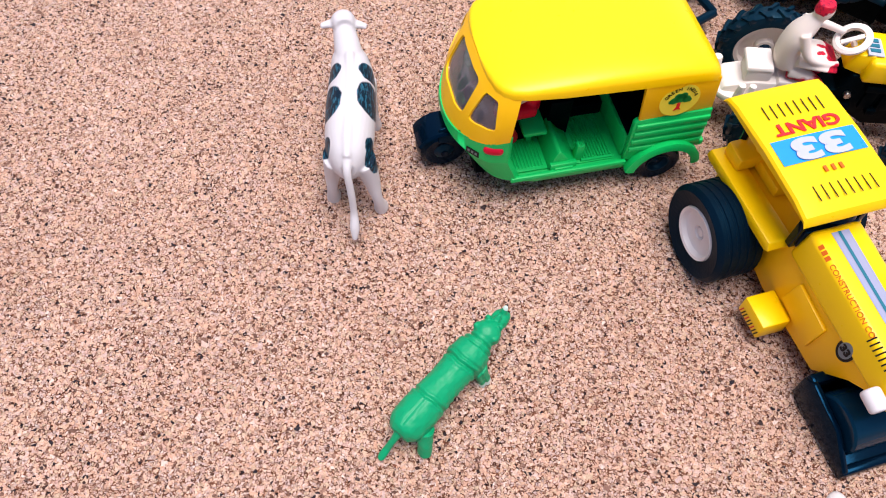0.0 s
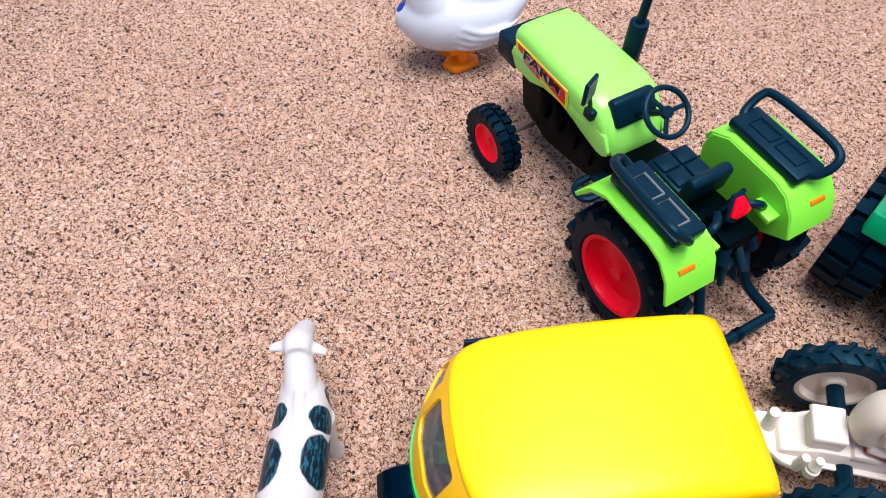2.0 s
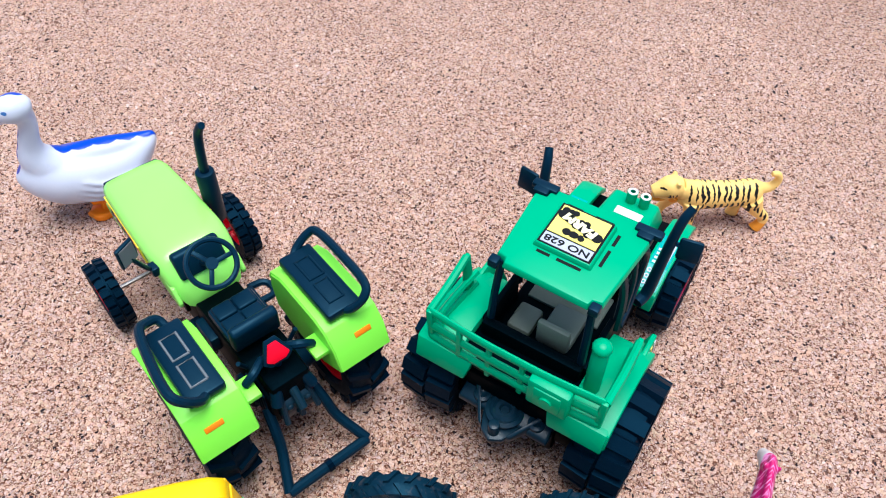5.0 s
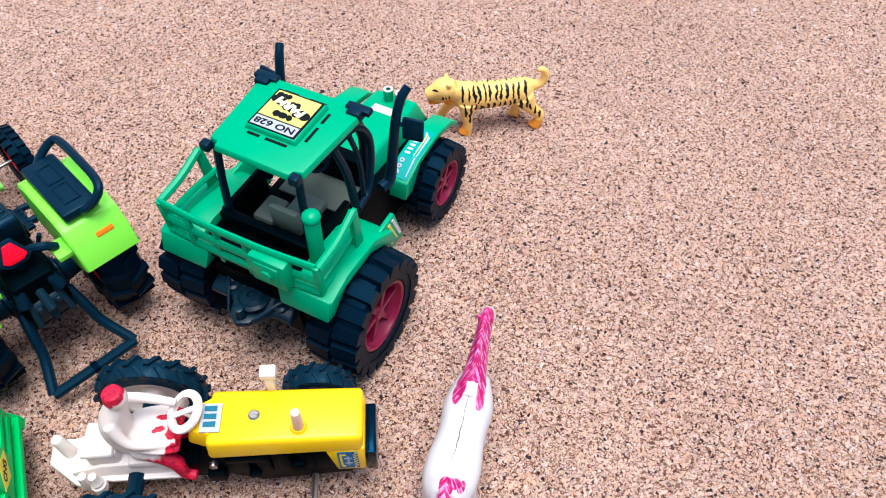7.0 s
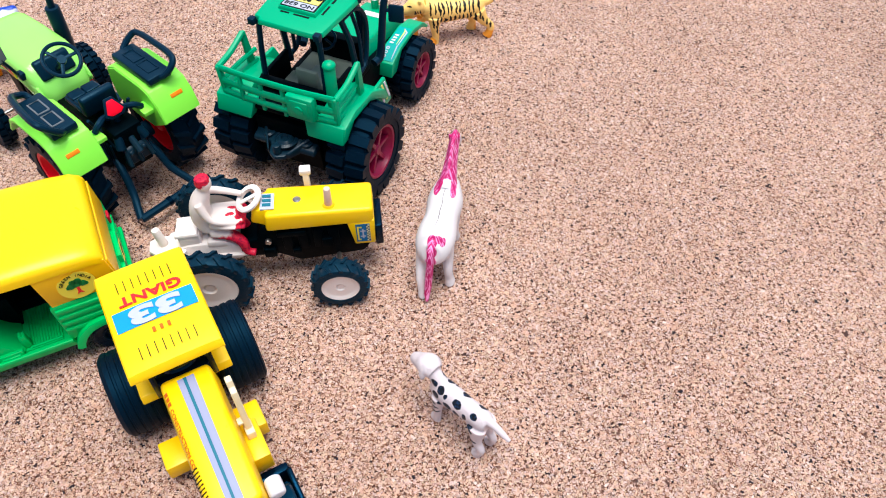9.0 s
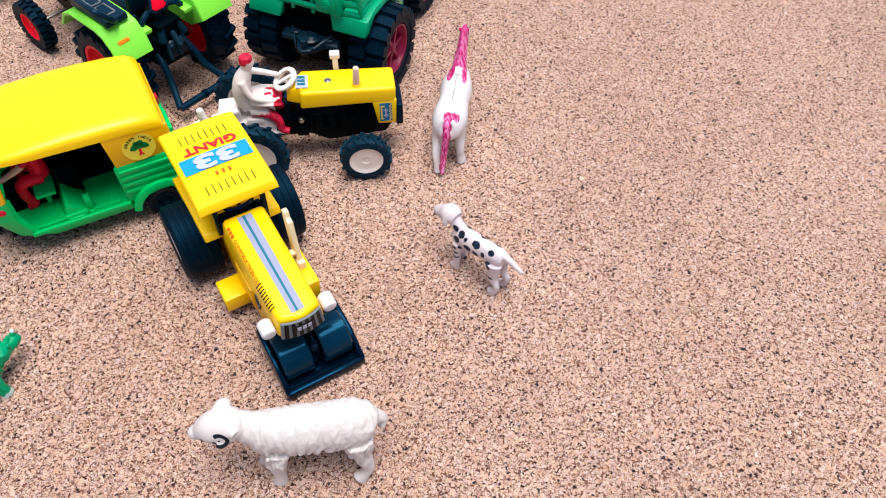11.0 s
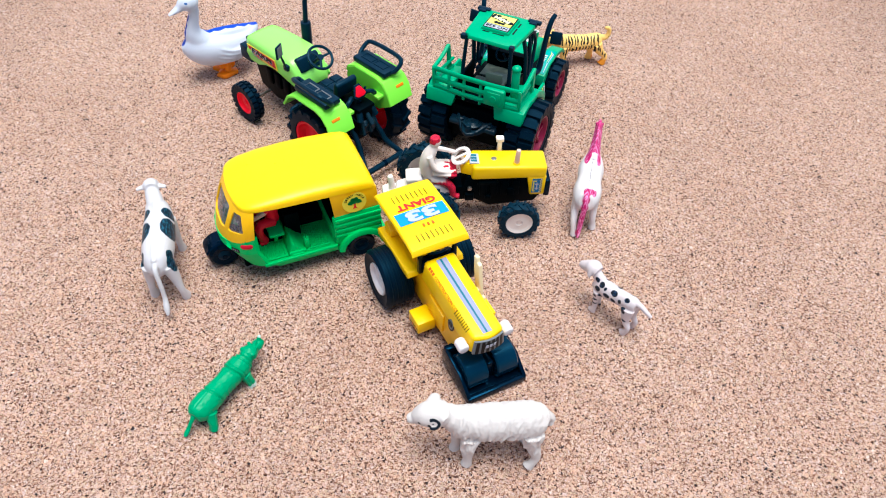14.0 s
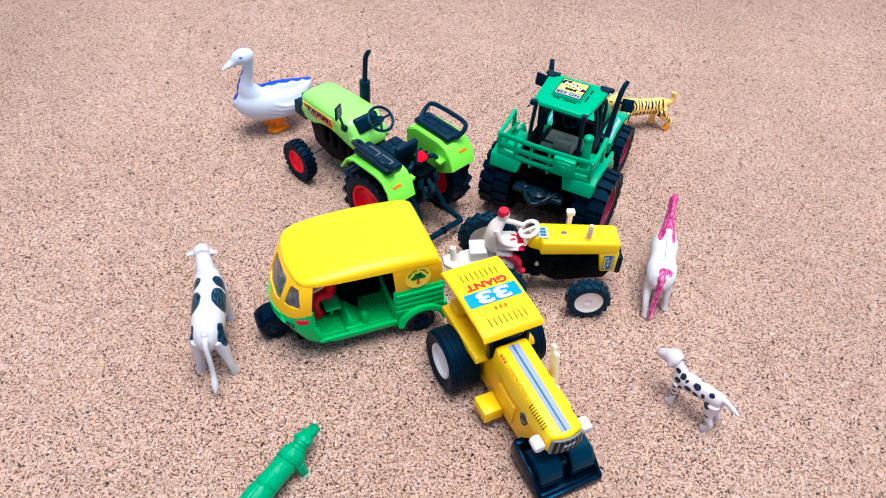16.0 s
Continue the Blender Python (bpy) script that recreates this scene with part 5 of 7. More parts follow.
        for points in ([(3.75, 1.78), (3.75, 2.62), (4.8, 2.62), (4.8, 1.78)], [(4.8, 1.78), (4.8, 2.62), (6.5, 2.58), (6.5, 1.82)]):
            part("decal", on_fender(points, 0.03), FENDER_TEAL, ff, "turquoise decal")
        for k in range(3):
            x = 4.0 + 0.27 * k
            dot = lathe([(0.05, 0), (0.11, 0), (0.11, 0.02), (0.05, 0.02)], 14, "z")
            dot.transform(at(x, s * 1.98, 3.935 + (x - 3.6) * 0.375, 0, -20.5, 0))
            part("decal_dot", dot, SILVER_INK, ff)
        for a, b, mat in ((2.52, 2.42, SILVER_INK), (2.38, 2.3, PALE_STICKER)):
            part("decal_flash", on_fender([(4.86, a - 0.02), (6.1, a), (6.4, 2.2), (6.1, b), (4.86, b + 0.04)], 0.042), mat, ff)
        part("decal_flash", on_fender([(3.9, 2.5), (4.8, 2.5), (4.8, 2.42), (3.9, 2.46)], 0.042), SILVER_INK, ff)
        for k in range(4):
            x = 4.9 + k * 0.24
            part("letter_bar", on_fender([(x, 1.9), (x + 0.12, 1.9), (x + 0.12, 2.14), (x, 2.14)], 0.045), WHITE, ff)
        # step
        stp = hexa([(0.2, s * 3.0, 3.3), (1.6, s * 3.0, 3.3), (1.6, s * 3.6, 3.3), (0.2, s * 3.6, 3.3)], [(-0.2, s * 3.4, 5.2), (1.0, s * 3.4, 5.2), (1.0, s * 3.6, 5.2), (-0.2, s * 3.6, 5.2)], 0.06)
        part("step", stp, DARK_GREEN, ob)
        for k, mat in enumerate((WHITE, PALE_STICKER, WHITE)):
            x = 0.1 + 0.32 * k
            part("decal_stripe", hexa([(x + 0.5, s * 3.59, 3.7), (x + 0.66, s * 3.59, 3.7), (x + 0.16, s * 3.59, 5.0), (x, s * 3.59, 5.0)], [(x + 0.5, s * 3.63, 3.7), (x + 0.66, s * 3.63, 3.7), (x + 0.16, s * 3.63, 5.0), (x, s * 3.63, 5.0)], 0), mat, ob)
        # side rails of the carrier
        for z in (5.75, 6.4):
            part("rail", tube([(-3.75, s * 3.3, z + 0.05), (-2.4, s * 3.3, z + 0.05), (-0.9, s * 3.2, z)], 6, 2, 0.13), DARK_GREEN, ob)
        top = tube([(-3.85, s * 3.4, 7.2), (-2.6, s * 3.42, 7.3), (-1.4, s * 3.4, 7.7)], 8, 3, 0.16)
        part("top_rail", top, DARK_GREEN, ob)
        part("rail_post", hexa([(-1.5, s * 3.2, 5.5), (-1.0, s * 3.2, 5.5), (-1.0, s * 3.45, 5.5), (-1.5, s * 3.45, 5.5)], [(-1.6, s * 3.3, 7.75), (-1.25, s * 3.3, 7.75), (-1.25, s * 3.5, 7.75), (-1.6, s * 3.5, 7.75)], 0.05), DARK_GREEN, ob)
        part("rail_post", hexa([(-3.9, s * 3.2, 5.4), (-3.6, s * 3.2, 5.4), (-3.6, s * 3.45, 5.4), (-3.9, s * 3.45, 5.4)], [(-4.0, s * 3.25, 7.3), (-3.7, s * 3.25, 7.3), (-3.7, s * 3.5, 7.3), (-4.0, s * 3.5, 7.3)], 0.05), DARK_GREEN, ob)
        part("rear_flap", hexa([(-4.3, s * 1.7, 4.65), (-3.7, s * 1.7, 4.65), (-3.7, s * 3.8, 4.65), (-4.3, s * 3.8, 4.65)], [(-4.05, s * 1.5, 5.6), (-3.4, s * 1.5, 5.6), (-3.4, s * 3.8, 5.6), (-4.05, s * 3.8, 5.6)], 0.08), DARK_GREEN, ob)
    for z, r in ((5.75, 0.2), (6.4, 0.22), (7.2, 0.2)):
        part("rear_rail", tube([(-3.85, -3.35, z, 0.11, r), (-3.98, -1.5, z, 0.11, r), (-4.0, 0, z, 0.11, r), (-3.98, 1.5, z, 0.11, r), (-3.85, 3.35, z, 0.11, r)], 10, 3), DARK_GREEN, ob)
    for y in (-0.4, 0.9, 2.1):
        part("rail_post", block(-4.05, -3.88, y - 0.1, y + 0.1, 5.3, 7.2, 0.03), DARK_GREEN, ob)
    box = block(-4.4, -3.85, -2.35, -0.8, 5.75, 7.15, 0.12)
    add(box, block(-4.46, -4.3, -2.1, -1.05, 5.95, 6.95, 0.1))
    add(box, rod((-4.36, -1.58, 6.45), (-4.55, -1.58, 6.45), 0.24, 16))
    part("locker", box, DARK_GREEN, ob, "square green locker on the rear rail")
    part("snorkel", bev(rod((-2.75, -2.55, 5.3), (-2.6, -2.5, 8.1), 0.3, 14), 0.08, 2, 60), DARK_GREEN, ob)
    part("snorkel_cap", ball(-2.6, -2.5, 8.15, 0.36, 0.36, 0.26), DARK_GREEN, ob)
    bed = block(-3.9, -2.0, -3.2, 3.2, 5.1, 5.4, 0.08)
    part("carrier_bed", bed, MATTE_BLACK, ob)
    # cab tub, seat, hood
    part("cab_floor", block(-2.5, 2.4, -1.95, 1.95, 4.3, 4.7, 0.1), MATTE_BLACK, ob)
    part("cab_back", block(-2.6, -2.2, -2.0, 2.0, 4.4, 6.1, 0.08), MATTE_BLACK, ob)
    part("cab_front", block(1.9, 2.5, -1.6, 1.6, 4.4, 6.2, 0.1), MATTE_BLACK, ob)
    for s in (1, -1):
        part("cab_side", block(-2.3, 0.2, s * 2.0 - 0.12, s * 2.0 + 0.12, 4.4, 6.0, 0.05), MATTE_BLACK, ob)
    seat = block(-1.6, 0.1, -1.15, 0.15, 5.2, 5.65, 0.16)
    add(seat, prism([(-1.85, 5.4), (-1.45, 5.4), (-1.6, 6.7), (-1.9, 6.7)], -1.15, 0.15, 0.14))
    part("side_seat", block(-1.5, -0.2, 0.5, 1.5, 4.7, 5.1, 0.16), SEAT_GREY, ob)
    part("seat", seat, SEAT_GREY, ob, "grey-green plastic seat with its backrest")
    part("floor_mat", block(0.3, 1.9, -1.5, 1.5, 4.7, 4.85, 0.05), SEAT_GREY, ob)
    sw = lathe([(0.5, -0.06), (0.62, -0.06), (0.62, 0.06), (0.5, 0.06)], 22, "z")
    sw.transform(at(1.2, 0, 6.5, 0, -35, 0))
    add(sw, rod((1.2, 0, 6.5), (1.9, 0, 5.6), 0.08, 8))
    part("steering_wheel", sw, BLACK, ob)
    hood = hexa([(2.4, 1.5, 3.6), (8.3, 1.3, 3.4), (8.3, -1.3, 3.4), (2.4, -1.5, 3.6)], [(2.4, 1.35, 5.4), (7.7, 1.05, 4.75), (7.7, -1.05, 4.75), (2.4, -1.35, 5.4)], 0.18, 3)
    part("hood", hood, DARK_GREEN, ob)
    for y in (0.15, -0.45):
        pipe = lathe([(0.12, 0), (0.22, 0), (0.24, 0.75), (0.12, 0.75), (0.12, 0.2)], 16, "z")
        pipe.transform(at(7.2, y, 4.66))
        part("hood_pipe", pipe, DARK_GREEN, ob)
        part("pipe_ring", lathe([(0.12, 0), (0.22, 0), (0.22, 0.06), (0.12, 0.06)], 16, "z"), WHITE, ob).matrix_basis = pose(7.2 * CM, y * CM, 5.38 * CM)
    part("hood_decal", hexa([(6.1, 0.5, 4.93), (6.6, 0.5, 4.87), (6.6, -0.7, 4.87), (6.1, -0.7, 4.93)], [(6.1, 0.5, 4.975), (6.6, 0.5, 4.915), (6.6, -0.7, 4.915), (6.1, -0.7, 4.975)], 0), WHITE, ob)
    under = prism([(-3.6, 1.6), (-3.8, 4.6), (2.5, 4.5), (8.2, 3.5), (8.0, 1.4), (2.0, 1.3)], -1.9, 1.9, 0.12)
    part("chassis", under, MATTE_BLACK, ob)
    part("rear_axle", rod((-1.95, -2.95, 2.62), (-1.95, 2.95, 2.62), 1.5, 20, None, 0.1), MATTE_BLACK, ob)
    part("front_axle", rod((6.15, -2.4, 1.95), (6.15, 2.4, 1.95), 0.4, 12), BLACK, ob)
    hitch = hexa([(-4.3, -1.9, 3.15), (-3.4, -1.9, 3.3), (-3.4, 1.9, 3.3), (-4.3, 1.9, 3.15)], [(-4.25, -1.85, 3.45), (-3.4, -1.85, 3.75), (-3.4, 1.85, 3.75), (-4.25, 1.85, 3.45)], 0.08)
    add(hitch, plan([(-4.2, 0.8), (-5.0, 0.45), (-5.25, 0), (-5.0, -0.45), (-4.2, -0.8)], 3.05, 3.35, 0.08))
    hob = part("hitch", hitch, DARK_STEEL, ob, "black moulded tow hitch")
    part("hitch_disc", lathe([(0, 0), (0.72, 0), (0.74, 0.12), (0.6, 0.2), (0.5, 0.13), (0.36, 0.24), (0.22, 0.24), (0.16, 0.12), (0, 0.12)], 28, "z"), DARK_STEEL, hob).matrix_basis = pose(-4.0 * CM, 0, 3.5 * CM)
    for y in (1.05, -1.25):
        part("hitch_bolt", lathe([(0, 0), (0.34, 0), (0.34, 0.14), (0.22, 0.2), (0.1, 0.12), (0, 0.12)], 18, "z"), DARK_STEEL, hob).matrix_basis = pose(-3.85 * CM, y * CM, 3.52 * CM)
    for s in (1, -1):
        part("hitch_web", hexa([(-4.9, s * 0.5, 3.1), (-3.6, s * 1.3, 3.2), (-3.6, s * 1.5, 3.2), (-4.8, s * 0.68, 3.1)], [(-4.9, s * 0.5, 3.45), (-3.6, s * 1.3, 3.9), (-3.6, s * 1.5, 3.9), (-4.8, s * 0.68, 3.4)], 0.04), DARK_STEEL, hob)
    part("hitch_pin", bev(rod((-4.85, 0, 2.9), (-4.85, 0, 3.9), 0.22, 12), 0.05, 2, 60), DARK_STEEL, hob)
    return ob


farm_tractor()


# ---- small yellow tractor ----
def small_tractor():
    ob = thing("small_tractor", 6.05, -0.45, 3, "small yellow toy tractor with cream chassis and worn grey tyres", "toy tractor")
    hood = hexa([(-0.95, 1.04, 3.8), (4.2, 1.0, 3.8), (4.2, -1.02, 3.8), (-0.95, -1.06, 3.8)], [(-0.85, 0.98, 4.86), (4.25, 0.93, 4.72), (4.25, -0.97, 4.72), (-0.85, -1.0, 4.86)], 0.18, 3)
    add(hood, hexa([(-1.65, 0.5, 4.0), (-0.8, 0.75, 3.9), (-0.8, -0.75, 3.9), (-1.65, -0.5, 4.0)], [(-1.45, 0.45, 4.75), (-0.7, 0.7, 4.95), (-0.7, -0.7, 4.95), (-1.45, -0.45, 4.75)], 0.1))
    hood_ob = part("hood", hood, YELLOW, ob, "yellow hood with a brass screw")
    part("label_plate", hexa([(-1.05, 0.42, 4.9), (-0.4, 0.42, 4.9), (-0.4, -0.6, 4.9), (-1.05, -0.6, 4.9)], [(-1.05, 0.42, 4.97), (-0.4, 0.42, 4.93), (-0.4, -0.6, 4.93), (-1.05, -0.6, 4.97)], 0), SILVER_INK, hood_ob, "white label with teal lettering")
    for k in range(3):
        part("letter_bar", block(-0.95, -0.55, -0.42 + k * 0.28, -0.24 + k * 0.28, 4.93, 4.985, 0), TEAL_INK, hood_ob)
    screw = lathe([(0, 0), (0.2, 0), (0.2, 0.05), (0.14, 0.1), (0, 0.1)], 18, "z")
    add(screw, block(-0.16, 0.16, -0.03, 0.03, 0.08, 0.13, 0))
    part("screw", screw, STEEL, hood_ob).matrix_basis = pose(0.65 * CM, 0, 4.77 * CM)
    part("lug", block(1.0, 1.3, 0.92, 1.3, 4.5, 5.6, 0.06), CREAM, ob)
    part("lug_cap", block(0.88, 1.42, 0.9, 1.36, 5.45, 5.75, 0.06), CREAM, ob)
    part("exhaust_stub", bev(rod((2.15, -0.5, 4.7), (2.2, -0.55, 5.95), 0.2, 12, 0.16), 0.05, 2, 60), SKIN, ob, "pale exhaust stub")
    part("stub_base", lathe([(0, 0), (0.3, 0), (0.24, 0.12), (0, 0.12)], 16, "z"), YELLOW, ob).matrix_basis = pose(2.15 * CM, -0.5 * CM, 4.76 * CM)
    nose = prism([(2.9, 3.95), (3.2, 2.3), (4.2, 2.3), (4.25, 3.95)], -1.0, 0.98, 0.08)
    nose_ob = part("nose", nose, YELLOW, ob)
    for s in (1, -1):
        y = s * 0.995
        st = part("sticker", block(3.3, 3.98, y - 0.02, y + 0.02, 2.5, 3.75, 0), NOSE_BLUE, nose_ob, "blue sticker with a white emblem")
        marks = [(3.36, 3.44, 2.62, 3.6, YELLOW_STICKER), (3.36, 3.6, 3.5, 3.58, YELLOW_STICKER), (3.36, 3.52, 2.62, 2.7, YELLOW_STICKER), (3.5, 3.76, 3.22, 3.3, SILVER_INK), (3.6, 3.67, 2.75, 3.4, SILVER_INK), (3.5, 3.76, 2.85, 2.93, SILVER_INK)]
        marks += [(3.82 + 0.07 * (k % 2), 3.89 + 0.07 * (k % 2), 2.56 + 0.095 * k, 2.655 + 0.095 * k, CREAM_STICKER) for k in range(12)]
        marks += [(3.89 - 0.07 * (k % 2), 3.96 - 0.07 * (k % 2), 2.56 + 0.095 * k, 2.655 + 0.095 * k, INK) for k in range(12)]
        for a, b, c, d, mat in marks:
            part("emblem_bar", block(a, b, y - 0.03, y + 0.03, c, d, 0), mat, st)
    part("bumper", block(4.2, 4.6, -0.95, 0.92, 2.1, 3.5, 0.08), GLOSS_BLACK, ob)
    eng = prism([(-2.45, 1.8), (-2.4, 2.9), (-1.5, 3.0), (-1.2, 3.9), (3.4, 3.9), (4.2, 2.4), (3.6, 1.5), (0.4, 1.2), (-0.6, 1.8)], -0.75, 0.75, 0.08)
    for s in (1, -1):
        for k in range(4):
            part("engine_rib", block(-0.3 + k * 0.75, 0.2 + k * 0.75, s * 0.78 - 0.1, s * 0.78 + 0.1, 2.2, 3.5, 0.05), MATTE_BLACK, ob)
    part("engine", eng, MATTE_BLACK, ob)
    for k, (a, b, c, d) in enumerate(((-1.3, -0.7, 1.9, 2.5), (0.1, 0.5, 2.0, 2.3), (1.6, 2.1, 2.3, 2.9), (-0.5, 0.9, 3.3, 3.6))):
        part("engine_block", block(a, b, -1.02, -0.7, c, d, 0.05), MATTE_BLACK, ob)
        part("engine_block", block(a, b, 0.7, 1.02, c, d, 0.05), MATTE_BLACK, ob)
    part("engine_bolt", rod((-1.0, -0.95, 2.9), (-1.0, -0.72, 2.9), 0.16, 10, None, 0.03), STEEL, ob)
    part("side_flange", plan([(-5.3, -0.65), (-1.9, -0.65), (-1.9, -0.9), (-4.6, -0.92), (-5.3, -0.85)], 2.05, 2.2, 0.04), CREAM, ob)
    part("side_flange", plan([(-5.3, 0.65), (-1.9, 0.65), (-1.9, 1.15), (-4.6, 1.2), (-5.3, 0.95)], 2.05, 2.2, 0.04), CREAM, ob)
    part("seat_box_lid", hexa([(-5.4, -0.66, 3.42), (-4.25, -0.66, 3.48), (-4.25, 0.66, 3.48), (-5.4, 0.66, 3.42)], [(-5.35, -0.62, 3.62), (-4.3, -0.62, 3.68), (-4.3, 0.62, 3.68), (-5.35, 0.62, 3.62)], 0.06), CREAM, ob)
    part("knob", lathe([(0, 0), (0.26, 0), (0.26, 0.3), (0.18, 0.36), (0.22, 0.5), (0.16, 0.62), (0.14, 0.95), (0, 1.0)], 18, "z"), CREAM, ob).matrix_basis = pose(-5.0 * CM, -1.12 * CM, 2.15 * CM)
    body = prism([(-6.2, 1.9), (-6.0, 2.5), (-4.9, 2.9), (-2.9, 3.0), (-2.3, 2.6), (-2.4, 1.7), (-4.6, 1.5)], -0.72, 0.72, 0.12)
    add(body, block(-5.3, -4.2, -0.6, 0.6, 2.7, 3.55, 0.14))
    add(body, prism([(-4.0, 2.7), (-2.9, 2.7), (-3.0, 3.12), (-3.9, 3.12)], -0.75, 0.75, 0.1))
    part("chassis", body, CREAM, ob, "cream plastic chassis")
    wing = plan([(-7.05, 0.5), (-6.6, 0.75), (-5.2, 0.8), (-5.2, -0.8), (-5.5, -1.12), (-5.9, -1.0), (-7.0, -0.2)], 1.9, 2.25, 0.1)
    part("rear_plate", wing, CREAM, ob)
    part("rear_peg", bev(rod((-6.3, 0.2, 2.2), (-6.45, 0.2, 3.35), 0.24, 12, 0.2), 0.08, 2, 60), CREAM, ob)
    part("rear_hook", tube([(-5.4, -1.0, 2.1, 0.2), (-5.4, -1.05, 2.7, 0.18), (-5.4, -1.05, 3.0, 0.15)], 8, 2), CREAM, ob)
    part("rear_axle", rod((-3.85, -2.5, 2.1), (-3.85, 2.5, 2.1), 0.3, 10), BLACK, ob)
    part("front_axle", rod((2.3, -2.5, 1.46), (2.3, 2.5, 1.46), 0.12, 8), STEEL, ob)
    for s in (1, -1):
        wheel(ob, -3.85, s * 2.5, 2.1, 0.85, 1.32, CREAM, s, GREY_TYRE, "chevron", 17, 0, "worn grey-black tractor tyre", 0.72)
        wheel(ob, 2.3, s * 2.62, 1.46, 0.9, 0.92, CREAM, s, GREY_TYRE, "chevron", 16, 0, "worn grey-black tractor tyre", 0.68)
    st = lathe([(0.48, -0.09), (0.62, -0.12), (0.74, -0.05), (0.74, 0.05), (0.62, 0.12), (0.48, 0.09)], 30, "z")
    add(st, block(-0.45, 0.45, -0.1, 0.1, -0.05, 0.05, 0.03))
    st.transform(at(-1.6, 0.15, 5.0, 8, -30, 0))
    add(st, rod((-1.6, 0.15, 5.0), (-1.1, 0.1, 4.3), 0.12, 8))
    part("steering_wheel", st, CREAM, ob)
    return ob


small_tractor()


# ---- moulded figures: each one closed mesh ----
def figure(name, x, y, turn, label, category, limbs, material, voxel=0.05, smooth=6, lift=0.0, fat=1.0, push=None):
    """Limbs are tubes of x, y, z, width radius, height radius in cm; they are fused into one moulded skin."""
    bm = bmesh.new()
    for limb in limbs:
        add(bm, tube([(*p[:3], p[3] * fat, p[4] * fat) for p in limb], 30, 8))
    bmesh.ops.recalc_face_normals(bm, faces=bm.faces)
    me = bpy.data.meshes.new(name)
    bm.to_mesh(me)
    bm.free()
    rough = new("mould", me)
    fuse = rough.modifiers.new("fuse", "REMESH")
    fuse.mode, fuse.voxel_size = "VOXEL", voxel
    soft = rough.modifiers.new("soft", "SMOOTH")
    soft.factor, soft.iterations = 0.5, smooth
    got = bpy.data.meshes.new_from_object(rough.evaluated_get(bpy.context.evaluated_depsgraph_get()))
    bpy.data.objects.remove(rough)
    co = np.empty(len(got.vertices) * 3, np.float32)
    got.vertices.foreach_get("co", co)
    co = co.reshape(-1, 3)
    if push:
        nor = np.empty(len(got.vertices) * 3, np.float32)
        got.vertices.foreach_get("normal", nor)
        co += nor.reshape(-1, 3) * np.array([push(p) for p in co], np.float32)[:, None]
    if lift:
        co[:, 2] -= co[:, 2].min() - lift
    else:
        co[:, 2] = np.maximum(co[:, 2], 0)
    got.vertices.foreach_set("co", (co * CM).ravel())
    got.name = name
    for p in got.polygons:
        p.use_smooth = True
    got.materials.clear()
    got.materials.append(material)
    ob = new(name, got)
    ob.matrix_world = pose(x * CM, y * CM, 0, 0, 0, turn)
    return tagged(ob, label, category)


